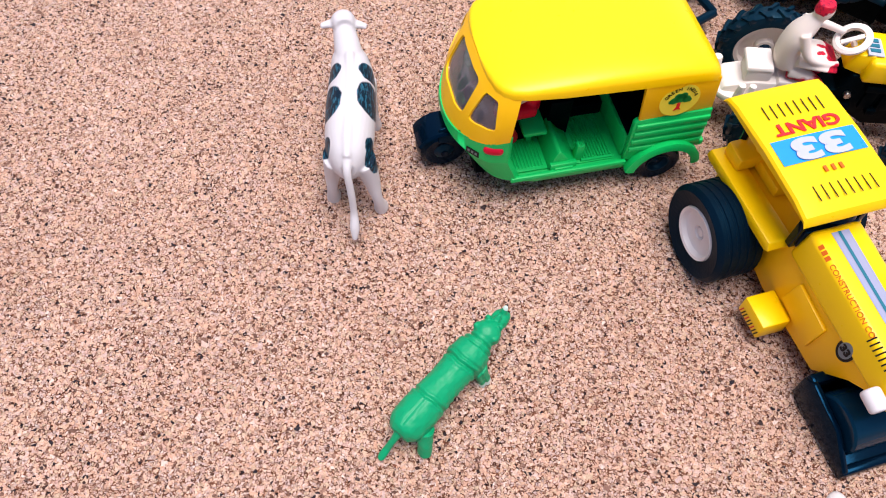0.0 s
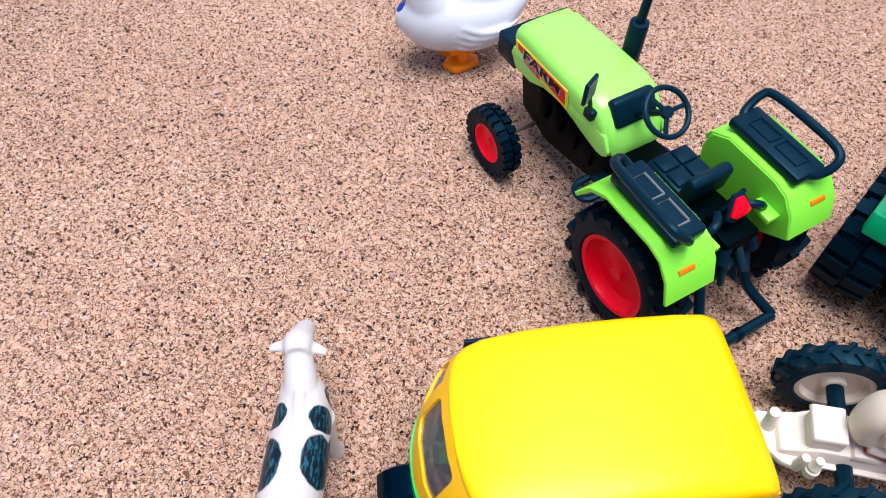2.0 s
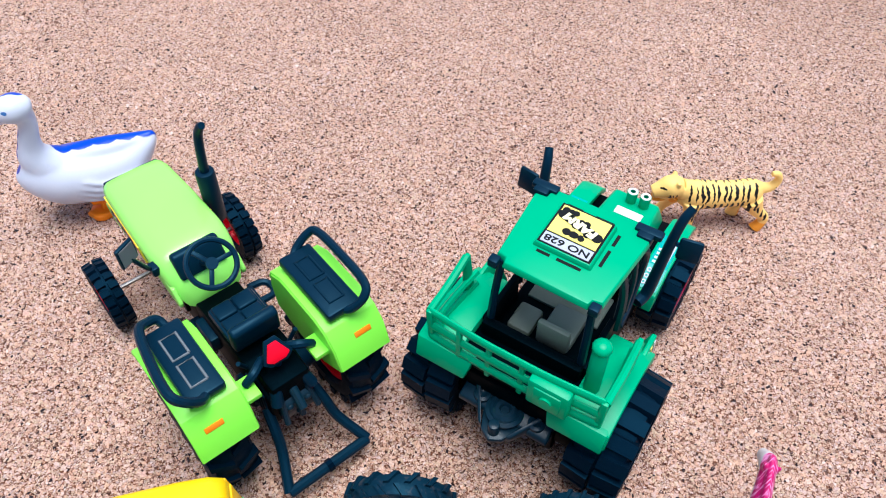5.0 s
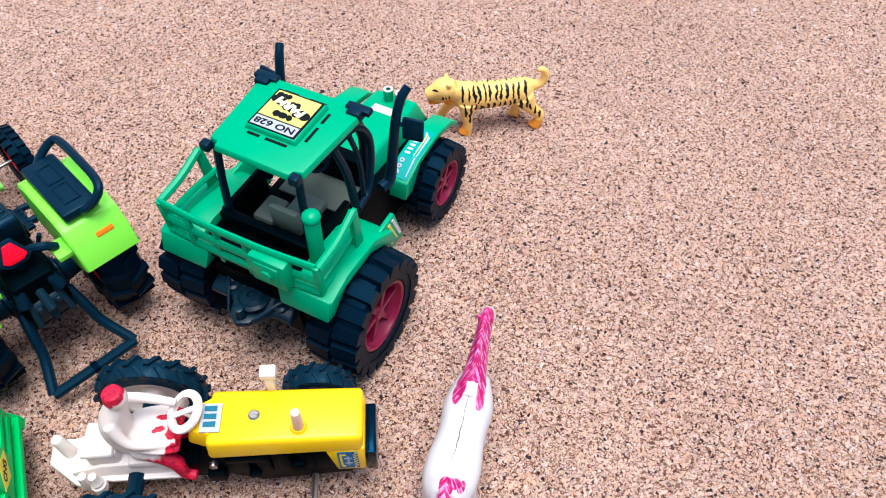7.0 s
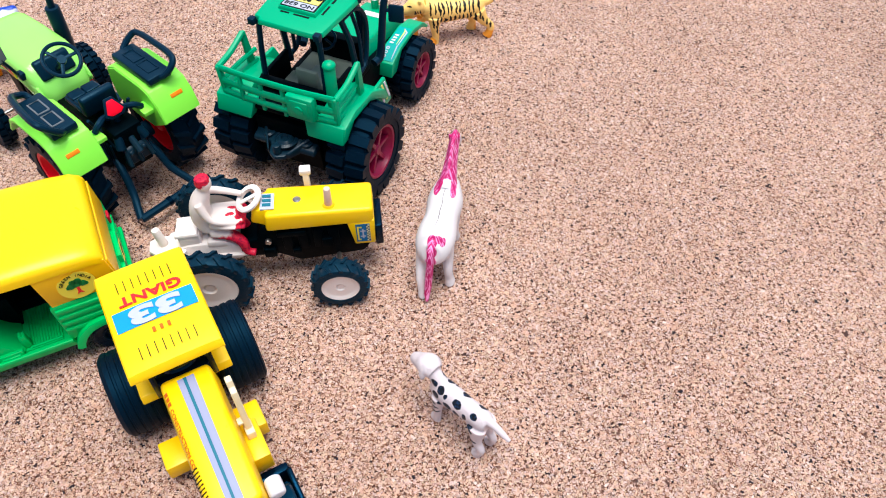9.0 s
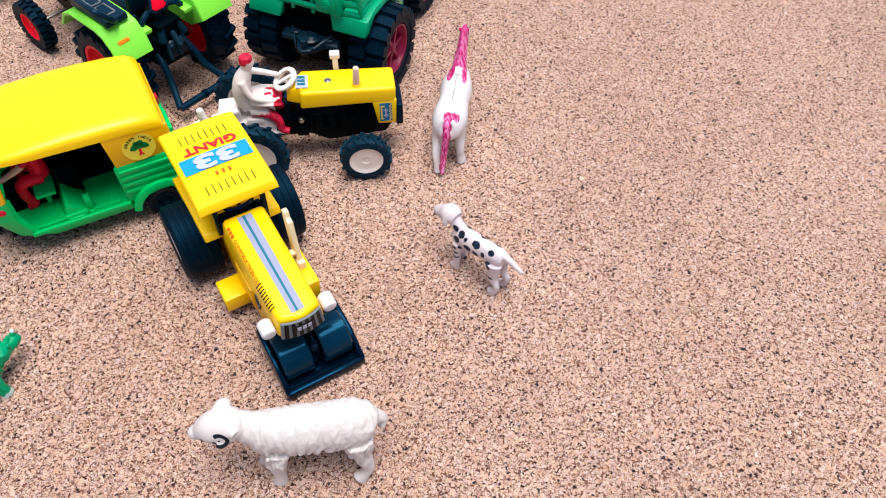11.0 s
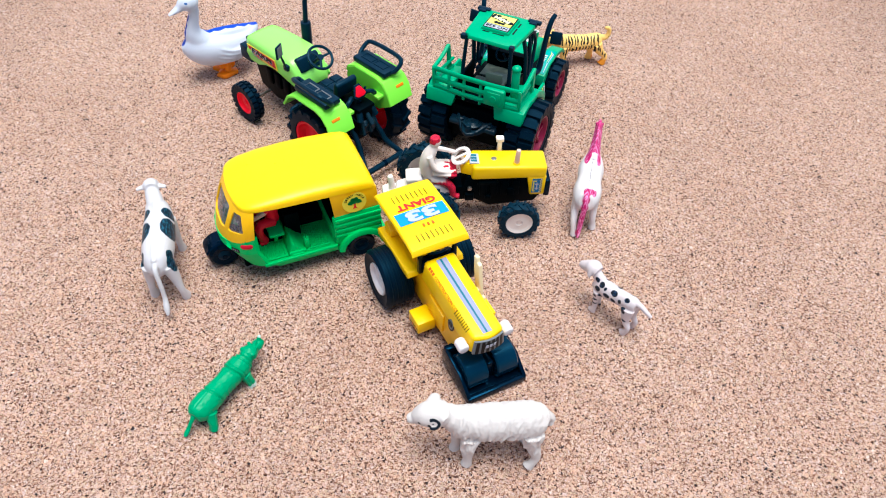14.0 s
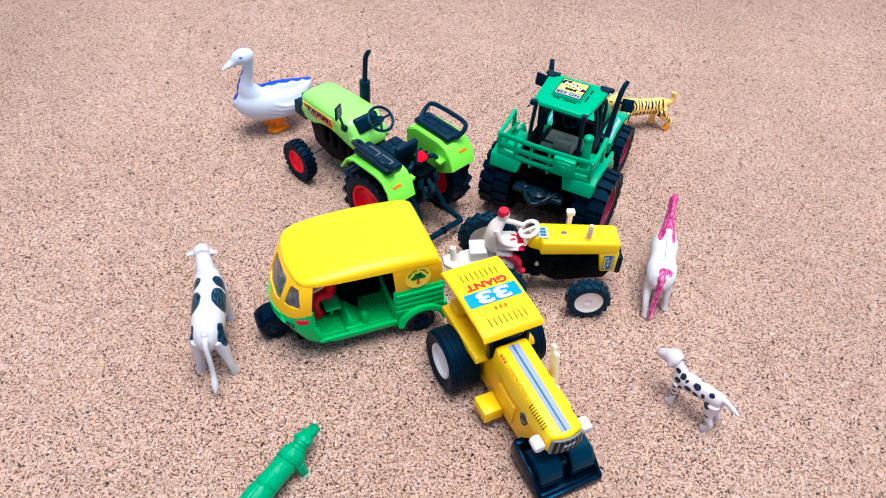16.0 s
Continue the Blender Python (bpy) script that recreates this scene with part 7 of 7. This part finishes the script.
def horse():
    mane = [(1.25 + 0.3 * k, 0, 4.0 + 0.18 * k, 0.34, 0.62 - 0.03 * k, 0.56) for k in range(8)] + [(0.9, 0.35, 3.8, 0.5, 0.24, 0.4), (0.55, 0.42, 3.65, 0.4, 0.2, 0.4), (0.9, -0.38, 3.75, 0.45, 0.17, 0.4), (0.5, -0.4, 3.6, 0.4, 0.15, 0.4)] + [(3.3, 0, 5.15, 0.35, 0.4, 0.3)]
    tail = [(-2.8, 0, 3.45, 0.35, 0.25, 0.3), (-3.2, 0, 3.1, 0.32, 0.3, 0.4), (-3.4, 0, 2.4, 0.32, 0.35, 0.6), (-3.5, 0, 1.6, 0.34, 0.35, 0.6), (-3.8, 0, 0.7, 0.5, 0.35, 0.8), (-2.65, -0.5, 3.35, 0.24, 0.14, 0.24), (-2.65, -0.28, 3.5, 0.2, 0.22, 0.2)]
    mat = painted("horse_plastic", rgb(222, 214, 214), rgb(190, 16, 100), mane + tail, 0.36, 0.16, rgb(240, 150, 200), (rgb(96, 84, 84), [(-0.7, 0.0, 3.6, 1.5, 0.018, 0.4)]), stretch="vee")
    limbs = [[(-2.8, 0, 2.9, 0.5, 0.55), (-2.4, 0, 2.75, 1.0, 0.88), (-1.6, 0, 2.7, 1.14, 0.95), (-0.5, 0, 2.65, 0.98, 0.92), (0.5, 0, 2.75, 1.06, 1.0), (1.2, 0, 2.95, 0.86, 0.98), (1.7, 0, 3.15, 0.6, 0.75)],
             [(0.8, 0, 3.2, 0.66, 0.78), (1.5, 0, 3.6, 0.5, 0.64), (2.2, 0, 4.1, 0.38, 0.5), (2.8, 0, 4.5, 0.33, 0.42), (3.15, 0, 4.7, 0.3, 0.36)],
             [(2.9, 0, 4.75, 0.28, 0.3), (3.3, 0, 4.6, 0.34, 0.4), (3.75, 0, 4.15, 0.28, 0.3), (4.1, 0, 3.75, 0.24, 0.25)],
             [(0.5, 0, 3.6, 0.06, 0.1), (1.0, 0, 3.85, 0.14, 0.24), (1.7, 0, 4.25, 0.17, 0.3), (2.5, 0, 4.8, 0.17, 0.28), (3.1, 0, 5.05, 0.16, 0.2), (3.4, 0, 5.05, 0.14, 0.12)],
             [(2.95, 0.18, 4.9, 0.12, 0.12), (2.95, 0.26, 5.2, 0.06, 0.06)], [(2.95, -0.18, 4.9, 0.12, 0.12), (2.95, -0.26, 5.2, 0.06, 0.06)],
             [(-2.5, 0, 3.3, 0.22, 0.22), (-2.9, 0, 3.15, 0.22, 0.2), (-3.1, 0, 2.4, 0.22, 0.22), (-3.2, 0.05, 1.6, 0.23, 0.22), (-3.4, 0.08, 0.8, 0.2, 0.18), (-3.65, 0.08, 0.25, 0.1, 0.1)],
             [(-2.0, 0.5, 2.5, 0.5, 0.7), (-2.3, 0.6, 1.7, 0.36, 0.44), (-2.9, 0.55, 1.0, 0.26, 0.28), (-3.1, 0.45, 0.5, 0.24, 0.25), (-3.2, 0.4, 0.02, 0.28, 0.32)],
             [(-1.8, -0.5, 2.5, 0.5, 0.7), (-1.9, -0.62, 1.7, 0.36, 0.44), (-2.2, -0.7, 1.0, 0.27, 0.28), (-2.2, -0.75, 0.5, 0.26, 0.27), (-2.2, -0.8, 0.02, 0.33, 0.38)],
             [(0.9, 0.45, 2.4, 0.4, 0.5), (1.2, 0.5, 1.5, 0.28, 0.3), (1.2, 0.52, 0.7, 0.22, 0.24), (1.35, 0.54, 0.02, 0.28, 0.3)],
             [(0.8, -0.45, 2.4, 0.4, 0.5), (0.6, -0.5, 1.5, 0.28, 0.3), (0.5, -0.52, 0.7, 0.22, 0.24), (0.6, -0.54, 0.02, 0.28, 0.3)]]
    figure("toy_horse", 13.75, 0.35, 75.5, "white plastic toy horse with pink painted mane and tail", "toy horse", [[(p[0] * 1.1 if p[0] < 0 else p[0], *p[1:3], p[3] * 0.86, p[4]) for p in limb] for limb in limbs], mat, fat=1.0)


def tiger():
    bands, rng = [], random.Random(8)
    for k in range(12):
        x = 1.6 - k * 0.29
        for side in (1, -1):
            bands += [(x + rng.uniform(-0.05, 0.05), side * 0.7, 2.55 + rng.uniform(-0.05, 0.1), rng.uniform(0.055, 0.09), 0.7, rng.uniform(0.38, 0.55)), (x - 0.13, side * 0.8, 1.75 + rng.uniform(-0.1, 0.1), rng.uniform(0.05, 0.09), 0.6, rng.uniform(0.25, 0.42))]
    for x, z in ((-1.9, 1.6), (-2.15, 1.3), (-2.4, 1.05), (1.3, 1.35), (1.25, 1.0)):
        bands.append((x, 0.6, z, 0.09, 0.5, 0.22))
    for k in range(3):
        bands.append((2.3 + 0.17 * k, 0.5, 2.5, 0.05, 0.3, 0.18))
    bands += [(2.95, 0.34, 2.9, 0.14, 0.2, 0.05), (-2.7, 0.2, 2.35, 0.05, 0.4, 0.2), (-3.0, 0.2, 2.2, 0.05, 0.4, 0.2)]
    mat = painted("tiger_plastic", rgb(254, 204, 116), rgb(16, 14, 14), bands, 0.45, 0.4, second=(rgb(250, 160, 50), [(1.9, 0, 0.2, 0.8, 1.2, 0.5), (-2.3, 0, 0.2, 0.8, 1.2, 0.5), (2.7, 0, 2.05, 0.8, 0.5, 0.25)]))
    limbs = [[(-2.1, 0, 2.1, 0.35, 0.4), (-1.7, 0, 2.1, 0.6, 0.68), (-0.6, 0, 2.05, 0.62, 0.66), (0.6, 0, 2.05, 0.66, 0.72), (1.4, 0, 2.15, 0.6, 0.75), (1.9, 0, 2.3, 0.4, 0.5)],
             [(1.3, 0, 2.3, 0.5, 0.55), (2.0, 0, 2.55, 0.48, 0.5)],
             [(2.0, 0, 2.65, 0.45, 0.48), (2.5, 0, 2.7, 0.55, 0.55), (2.95, 0, 2.55, 0.42, 0.42), (3.35, 0, 2.4, 0.3, 0.3)],
             [(2.5, 0, 2.3, 0.34, 0.3), (2.95, 0, 2.12, 0.32, 0.24), (3.3, 0, 2.05, 0.2, 0.16)], [(2.2, 0, 2.1, 0.34, 0.4), (2.4, 0, 1.85, 0.24, 0.22)], [(2.3, 0.35, 3.1, 0.14, 0.14), (2.3, 0.4, 3.3, 0.09, 0.09)], [(2.3, -0.35, 3.1, 0.14, 0.14), (2.3, -0.4, 3.3, 0.09, 0.09)],
             [(-1.7, 0, 2.45, 0.36, 0.36), (-2.25, 0, 2.35, 0.26, 0.26), (-2.6, 0, 2.5, 0.22, 0.22), (-2.75, 0, 2.9, 0.18, 0.18), (-2.6, 0, 3.25, 0.16, 0.16), (-2.3, 0, 3.3, 0.12, 0.12)],
             [(-1.6, 0.4, 1.9, 0.42, 0.55), (-2.0, 0.5, 1.3, 0.3, 0.34), (-2.5, 0.55, 0.8, 0.22, 0.24), (-2.4, 0.55, 0.3, 0.25, 0.26), (-2.25, 0.55, 0.02, 0.26, 0.34)],
             [(-1.5, -0.4, 1.9, 0.42, 0.55), (-1.3, -0.5, 1.2, 0.3, 0.34), (-1.5, -0.55, 0.7, 0.22, 0.24), (-1.4, -0.55, 0.02, 0.26, 0.34)],
             [(1.3, 0.4, 1.9, 0.36, 0.5), (1.35, 0.48, 1.2, 0.28, 0.3), (1.3, 0.5, 0.5, 0.23, 0.24), (1.45, 0.5, 0.02, 0.26, 0.36)],
             [(1.5, -0.4, 1.9, 0.36, 0.5), (2.1, -0.46, 1.3, 0.26, 0.28), (2.5, -0.48, 0.7, 0.22, 0.24), (2.7, -0.48, 0.02, 0.25, 0.34)]]
    figure("toy_tiger", 15.5, 18.9, 189, "yellow plastic toy tiger with black painted stripes", "toy tiger", limbs, mat, 0.04, 3, 0.0, 1.04)


def duck():
    back = [(-2.9, -0.5, 3.8, 0.8, 0.75, 0.6), (-2.0, -0.55, 3.75, 1.0, 0.85, 0.75), (-1.0, -0.55, 3.8, 1.1, 0.9, 0.8), (0.0, -0.55, 3.9, 1.0, 0.9, 0.8), (0.7, -0.5, 4.0, 0.7, 0.75, 0.7)]
    front = [(3.1, -0.3, 3.75, 0.3, 0.5, 0.45), (3.02, -0.27, 4.1, 0.32, 0.5, 0.7), (2.85, -0.2, 4.6, 0.28, 0.45, 0.7), (2.6, -0.2, 5.2, 0.24, 0.4, 0.6), (2.3, -0.2, 5.8, 0.2, 0.35, 0.6), (1.6, -0.42, 7.6, 0.8, 0.4, 0.2), (2.2, -0.42, 7.45, 0.4, 0.35, 0.25)]
    mat = painted("duck_plastic", rgb(211, 213, 226), rgb(0, 64, 180), back + front, 0.3, 0.12, None, (rgb(66, 110, 170), [(2.28, 0.56, 7.26, 0.12, 0.2, 0.09), (2.28, -0.56, 7.26, 0.12, 0.2, 0.09)]))
    front = [tuple(r) for r in spline(front[:5], 4)] + front[5:]
    back = [tuple(r) for r in spline(back, 4)]
    limbs = [[(-3.3, 0, 3.8, 0.12, 0.12), (-2.9, 0, 3.35, 0.6, 0.5), (-1.8, 0, 2.7, 1.22, 1.05), (-0.4, 0, 2.4, 1.55, 1.4), (1.1, 0, 2.52, 1.5, 1.45), (2.0, 0, 2.85, 1.22, 1.28), (2.6, 0, 3.2, 0.84, 0.95), (3.0, 0, 3.55, 0.4, 0.5)],
             [(-3.2, 0, 3.8, 0.1, 0.1), (-2.4, 0, 3.6, 0.4, 0.3), (-1.0, 0, 3.6, 0.6, 0.45), (0.3, 0, 3.65, 0.6, 0.45), (1.4, 0, 3.6, 0.5, 0.4)],
             [(1.3, 0, 2.9, 0.5, 0.5), (1.75, 0, 3.6, 0.8, 0.8), (2.05, 0, 4.3, 0.62, 0.66), (2.0, 0, 5.0, 0.48, 0.52), (1.72, 0, 5.9, 0.42, 0.44), (1.7, 0, 6.6, 0.46, 0.48), (1.85, 0, 6.95, 0.5, 0.5)],
             [(0.3, 0, 2.7, 0.7, 0.7), (1.2, 0, 3.1, 1.0, 0.95), (1.85, 0, 3.6, 0.9, 0.92), (2.12, 0, 4.2, 0.7, 0.74), (2.08, 0, 4.8, 0.5, 0.52), (1.95, 0, 5.3, 0.4, 0.42)],
             [(1.2, 0, 6.8, 0.3, 0.3), (1.4, 0, 6.86, 0.54, 0.52), (1.8, 0, 6.92, 0.72, 0.7), (2.2, 0, 6.9, 0.7, 0.66), (2.55, 0, 6.82, 0.52, 0.48), (2.8, 0, 6.74, 0.34, 0.3)],
             [(2.4, 0, 6.8, 0.46, 0.4), (2.9, 0, 6.56, 0.42, 0.26), (3.45, 0, 6.32, 0.32, 0.14), (3.75, 0, 6.2, 0.2, 0.09)]]
    for s in (1, -1):
        for k in range(4):
            z, x = 1.75 + k * 0.3, -0.4 - k * 0.22
            y = s * (1.42 + 0.12 * math.sin(k * 0.8))
            limbs.append([(x + 1.5, y * 0.97, z + 0.35, 0.08, 0.08), (x + 0.6, y * 1.02, z, 0.16, 0.13), (x - 0.6, y, z + 0.02, 0.16, 0.13), (x - 1.4, y * 0.82, z + 0.3, 0.08, 0.08), (x - 1.8, y * 0.66, z + 0.5, 0.04, 0.04)])
    body = figure("toy_duck", -15.2, 17.0, 209, "white and blue plastic toy duck on flat orange feet", "toy duck", limbs, mat, 0.06, 46, 1.05)
    for s in (1, -1):
        foot = bmesh.new()
        add(foot, rod((0.0, s * 0.55, 0.3), (-0.1, s * 0.5, 1.5), 0.3, 10))
        add(foot, plan([(-0.8, s * 0.55 - 0.3), (-0.8, s * 0.55 + 0.3), (0.4, s * 0.6 + 0.62), (0.75, s * 0.6 + 0.45), (0.9, s * 0.6 + 0.15), (1.1, s * 0.6), (0.9, s * 0.6 - 0.15), (0.75, s * 0.6 - 0.45), (0.4, s * 0.6 - 0.62)], 0.0, 0.42, 0.14))
        part("foot", foot, ORANGE, body, "flat webbed orange foot")
    part("leg_block", block(-0.7, 0.7, -0.7, 0.7, 0.7, 1.4, 0.2), ORANGE, body)


cow()
rhino()
sheep()
dog()
horse()
tiger()
duck()


# ---- seated driver figures, plain moulded shapes ----
def drivers():
    red = rgb(206, 24, 56)
    mat = painted("driver_plastic", rgb(232, 216, 208), red, [(-3.4, 0, 6.68, 0.5, 0.6, 0.36), (-2.6, 0, 2.55, 1.75, 1.8, 1.08), (-1.9, 0.0, 3.95, 0.5, 1.3, 0.45), (-2.5, -0.1, 4.15, 0.28, 0.14, 0.3), (-2.45, 0.3, 4.15, 0.3, 0.12, 0.3)], 0.45, 0.35, rgb(150, 8, 52))
    limbs = [[(-3.6, 0, 3.5, 0.6, 0.52), (-3.82, 0, 4.2, 0.6, 0.52), (-3.74, 0, 5.0, 0.64, 0.46), (-3.48, 0, 5.6, 0.44, 0.36), (-3.3, 0, 5.95, 0.24, 0.24)],
             [(-3.45, 0, 4.0, 0.72, 0.4), (-2.9, 0, 4.0, 0.86, 0.28), (-2.3, 0, 3.96, 0.9, 0.2), (-1.8, 0, 3.84, 0.78, 0.14)],
             [(-3.35, 0, 5.85, 0.22, 0.22), (-3.28, 0, 6.25, 0.36, 0.38), (-3.3, 0, 6.66, 0.3, 0.32)],
             [(-3.65, 0.5, 5.4, 0.2, 0.2), (-2.8, 0.55, 5.2, 0.17, 0.17), (-1.8, 0.45, 4.95, 0.14, 0.14)], [(-3.7, -0.5, 5.4, 0.2, 0.2), (-3.25, -0.74, 4.5, 0.17, 0.17), (-2.3, -0.62, 4.1, 0.15, 0.15), (-1.85, -0.55, 4.15, 0.13, 0.13)],
             [(-3.5, 0.35, 3.35, 0.34, 0.32), (-2.5, 0.4, 3.3, 0.3, 0.28), (-2.05, 0.42, 2.8, 0.24, 0.26), (-2.1, 0.45, 2.1, 0.2, 0.2), (-1.7, 0.45, 1.98, 0.2, 0.16)],
             [(-3.5, -0.35, 3.35, 0.34, 0.32), (-2.6, -0.58, 3.22, 0.3, 0.26), (-2.15, -0.74, 2.85, 0.25, 0.27), (-2.0, -0.82, 2.25, 0.2, 0.2), (-1.6, -0.87, 2.12, 0.22, 0.15)]]
    figure("driver_figure", 5.95, -0.45, 3, "small cream and red plastic driver figure seated on the tractor", "toy figure", limbs, mat, 0.05, 4, 1.95, 1.02)
    mat2 = painted("rickshaw_driver_plastic", rgb(236, 6, 44), rgb(226, 180, 158), [(2.0, 1.15, 4.4, 0.85, 0.45, 0.5), (2.0, -0.65, 4.4, 0.85, 0.45, 0.5), (1.05, 0.25, 6.25, 0.7, 0.7, 0.6)], 0.4, 0.1)
    limbs = [[(0.9, 0, 2.95, 0.5, 0.45), (0.95, 0, 3.8, 0.55, 0.45), (1.0, 0, 4.8, 0.6, 0.4), (1.05, 0, 5.2, 0.3, 0.3)], [(1.1, 0, 5.2, 0.2, 0.2), (1.15, 0, 5.7, 0.36, 0.38), (1.15, 0, 6.1, 0.3, 0.3)]]
    for s in (1, -1):
        limbs += [[(1.0, s * 0.6, 4.8, 0.22, 0.22), (1.5, s * 0.95, 4.5, 0.18, 0.18), (2.4, s * 0.9, 4.05, 0.15, 0.15), (2.6, s * 0.85, 3.95, 0.18, 0.18)],
                  [(0.9, s * 0.4, 3.1, 0.36, 0.34), (1.85, s * 0.7, 3.25, 0.3, 0.28), (1.95, s * 0.75, 2.5, 0.24, 0.26), (1.7, s * 0.75, 1.85, 0.22, 0.24), (2.1, s * 0.75, 1.78, 0.24, 0.14)]]
    figure("driver_figure", -7.41, -3.98, -157.84, "small red plastic driver figure seated inside the rickshaw", "toy figure", [[(p[0] - 0.15, p[1] + 0.25, p[2] + 0.25, *p[3:]) for p in limb] for limb in limbs], mat2, 0.05, 4, 1.62)


drivers()


# ---- loose sand grains lying on the ground ----
def grains():
    """Angular chips of stone, one sheet of stuff, over the stretch of ground round the toys; they thin out at its rim."""
    rng = np.random.default_rng(11)
    n = 500000
    x, y = rng.uniform(-0.42, 0.5, n), rng.uniform(-0.34, 0.46, n)
    rim = np.minimum(np.minimum(x + 0.42, 0.5 - x), np.minimum(y + 0.34, 0.46 - y))
    keep = rng.uniform(0, 1, n) < np.clip(rim / 0.12, 0.0, 1)
    x, y = x[keep], y[keep]
    n = len(x)
    size = rng.gamma(7.0, 0.000082, n).clip(0.00025, 0.0013)
    # a four-cornered foot under a slanting ridge
    base = np.array([(1, 0.9, -0.5), (-1, 0.8, -0.5), (-0.9, -1, -0.5), (1, -0.8, -0.5), (0.55, 0.1, 0.7), (-0.5, -0.1, 0.7)], float)
    tri = np.array([(0, 1, 5), (0, 5, 4), (2, 3, 4), (2, 4, 5), (3, 0, 4), (1, 2, 5)])
    v = base[None] * rng.uniform(0.7, 1.2, (n, 6, 3)) + rng.normal(0, 0.22, (n, 6, 3))
    v[:, :, 2] *= rng.uniform(0.8, 1.5, (n, 1))
    v[:, :, 0] *= rng.uniform(1.0, 1.45, (n, 1))
    v[:, :, 2] += v[:, :, 0] * rng.normal(0, 0.25, (n, 1)) + v[:, :, 1] * rng.normal(0, 0.25, (n, 1))
    a = rng.uniform(0, 2 * np.pi, n)
    c, s = np.cos(a)[:, None], np.sin(a)[:, None]
    v = np.stack([v[:, :, 0] * c - v[:, :, 1] * s, v[:, :, 0] * s + v[:, :, 1] * c, v[:, :, 2]], -1) * (size * 0.85)[:, None, None]
    v += np.stack([x, y, size * rng.uniform(-0.25, 0.3, n)], -1)[:, None]
    faces = (tri[None] + 6 * np.arange(n)[:, None, None]).astype(np.int32).ravel()
    me = bpy.data.meshes.new("sand_grains")
    me.vertices.add(6 * n)
    me.vertices.foreach_set("co", v.astype(np.float32).ravel())
    me.loops.add(len(faces))
    me.loops.foreach_set("vertex_index", faces)
    me.polygons.add(len(faces) // 3)
    me.polygons.foreach_set("loop_start", np.arange(0, len(faces), 3, dtype=np.int32))
    me.update(calc_edges=True)
    me.materials.append(GRAIN)
    tagged(new("sand_grains", me), "loose angular sand grains, pale pink to dark brown", "sand", "", "stuff")


grains()
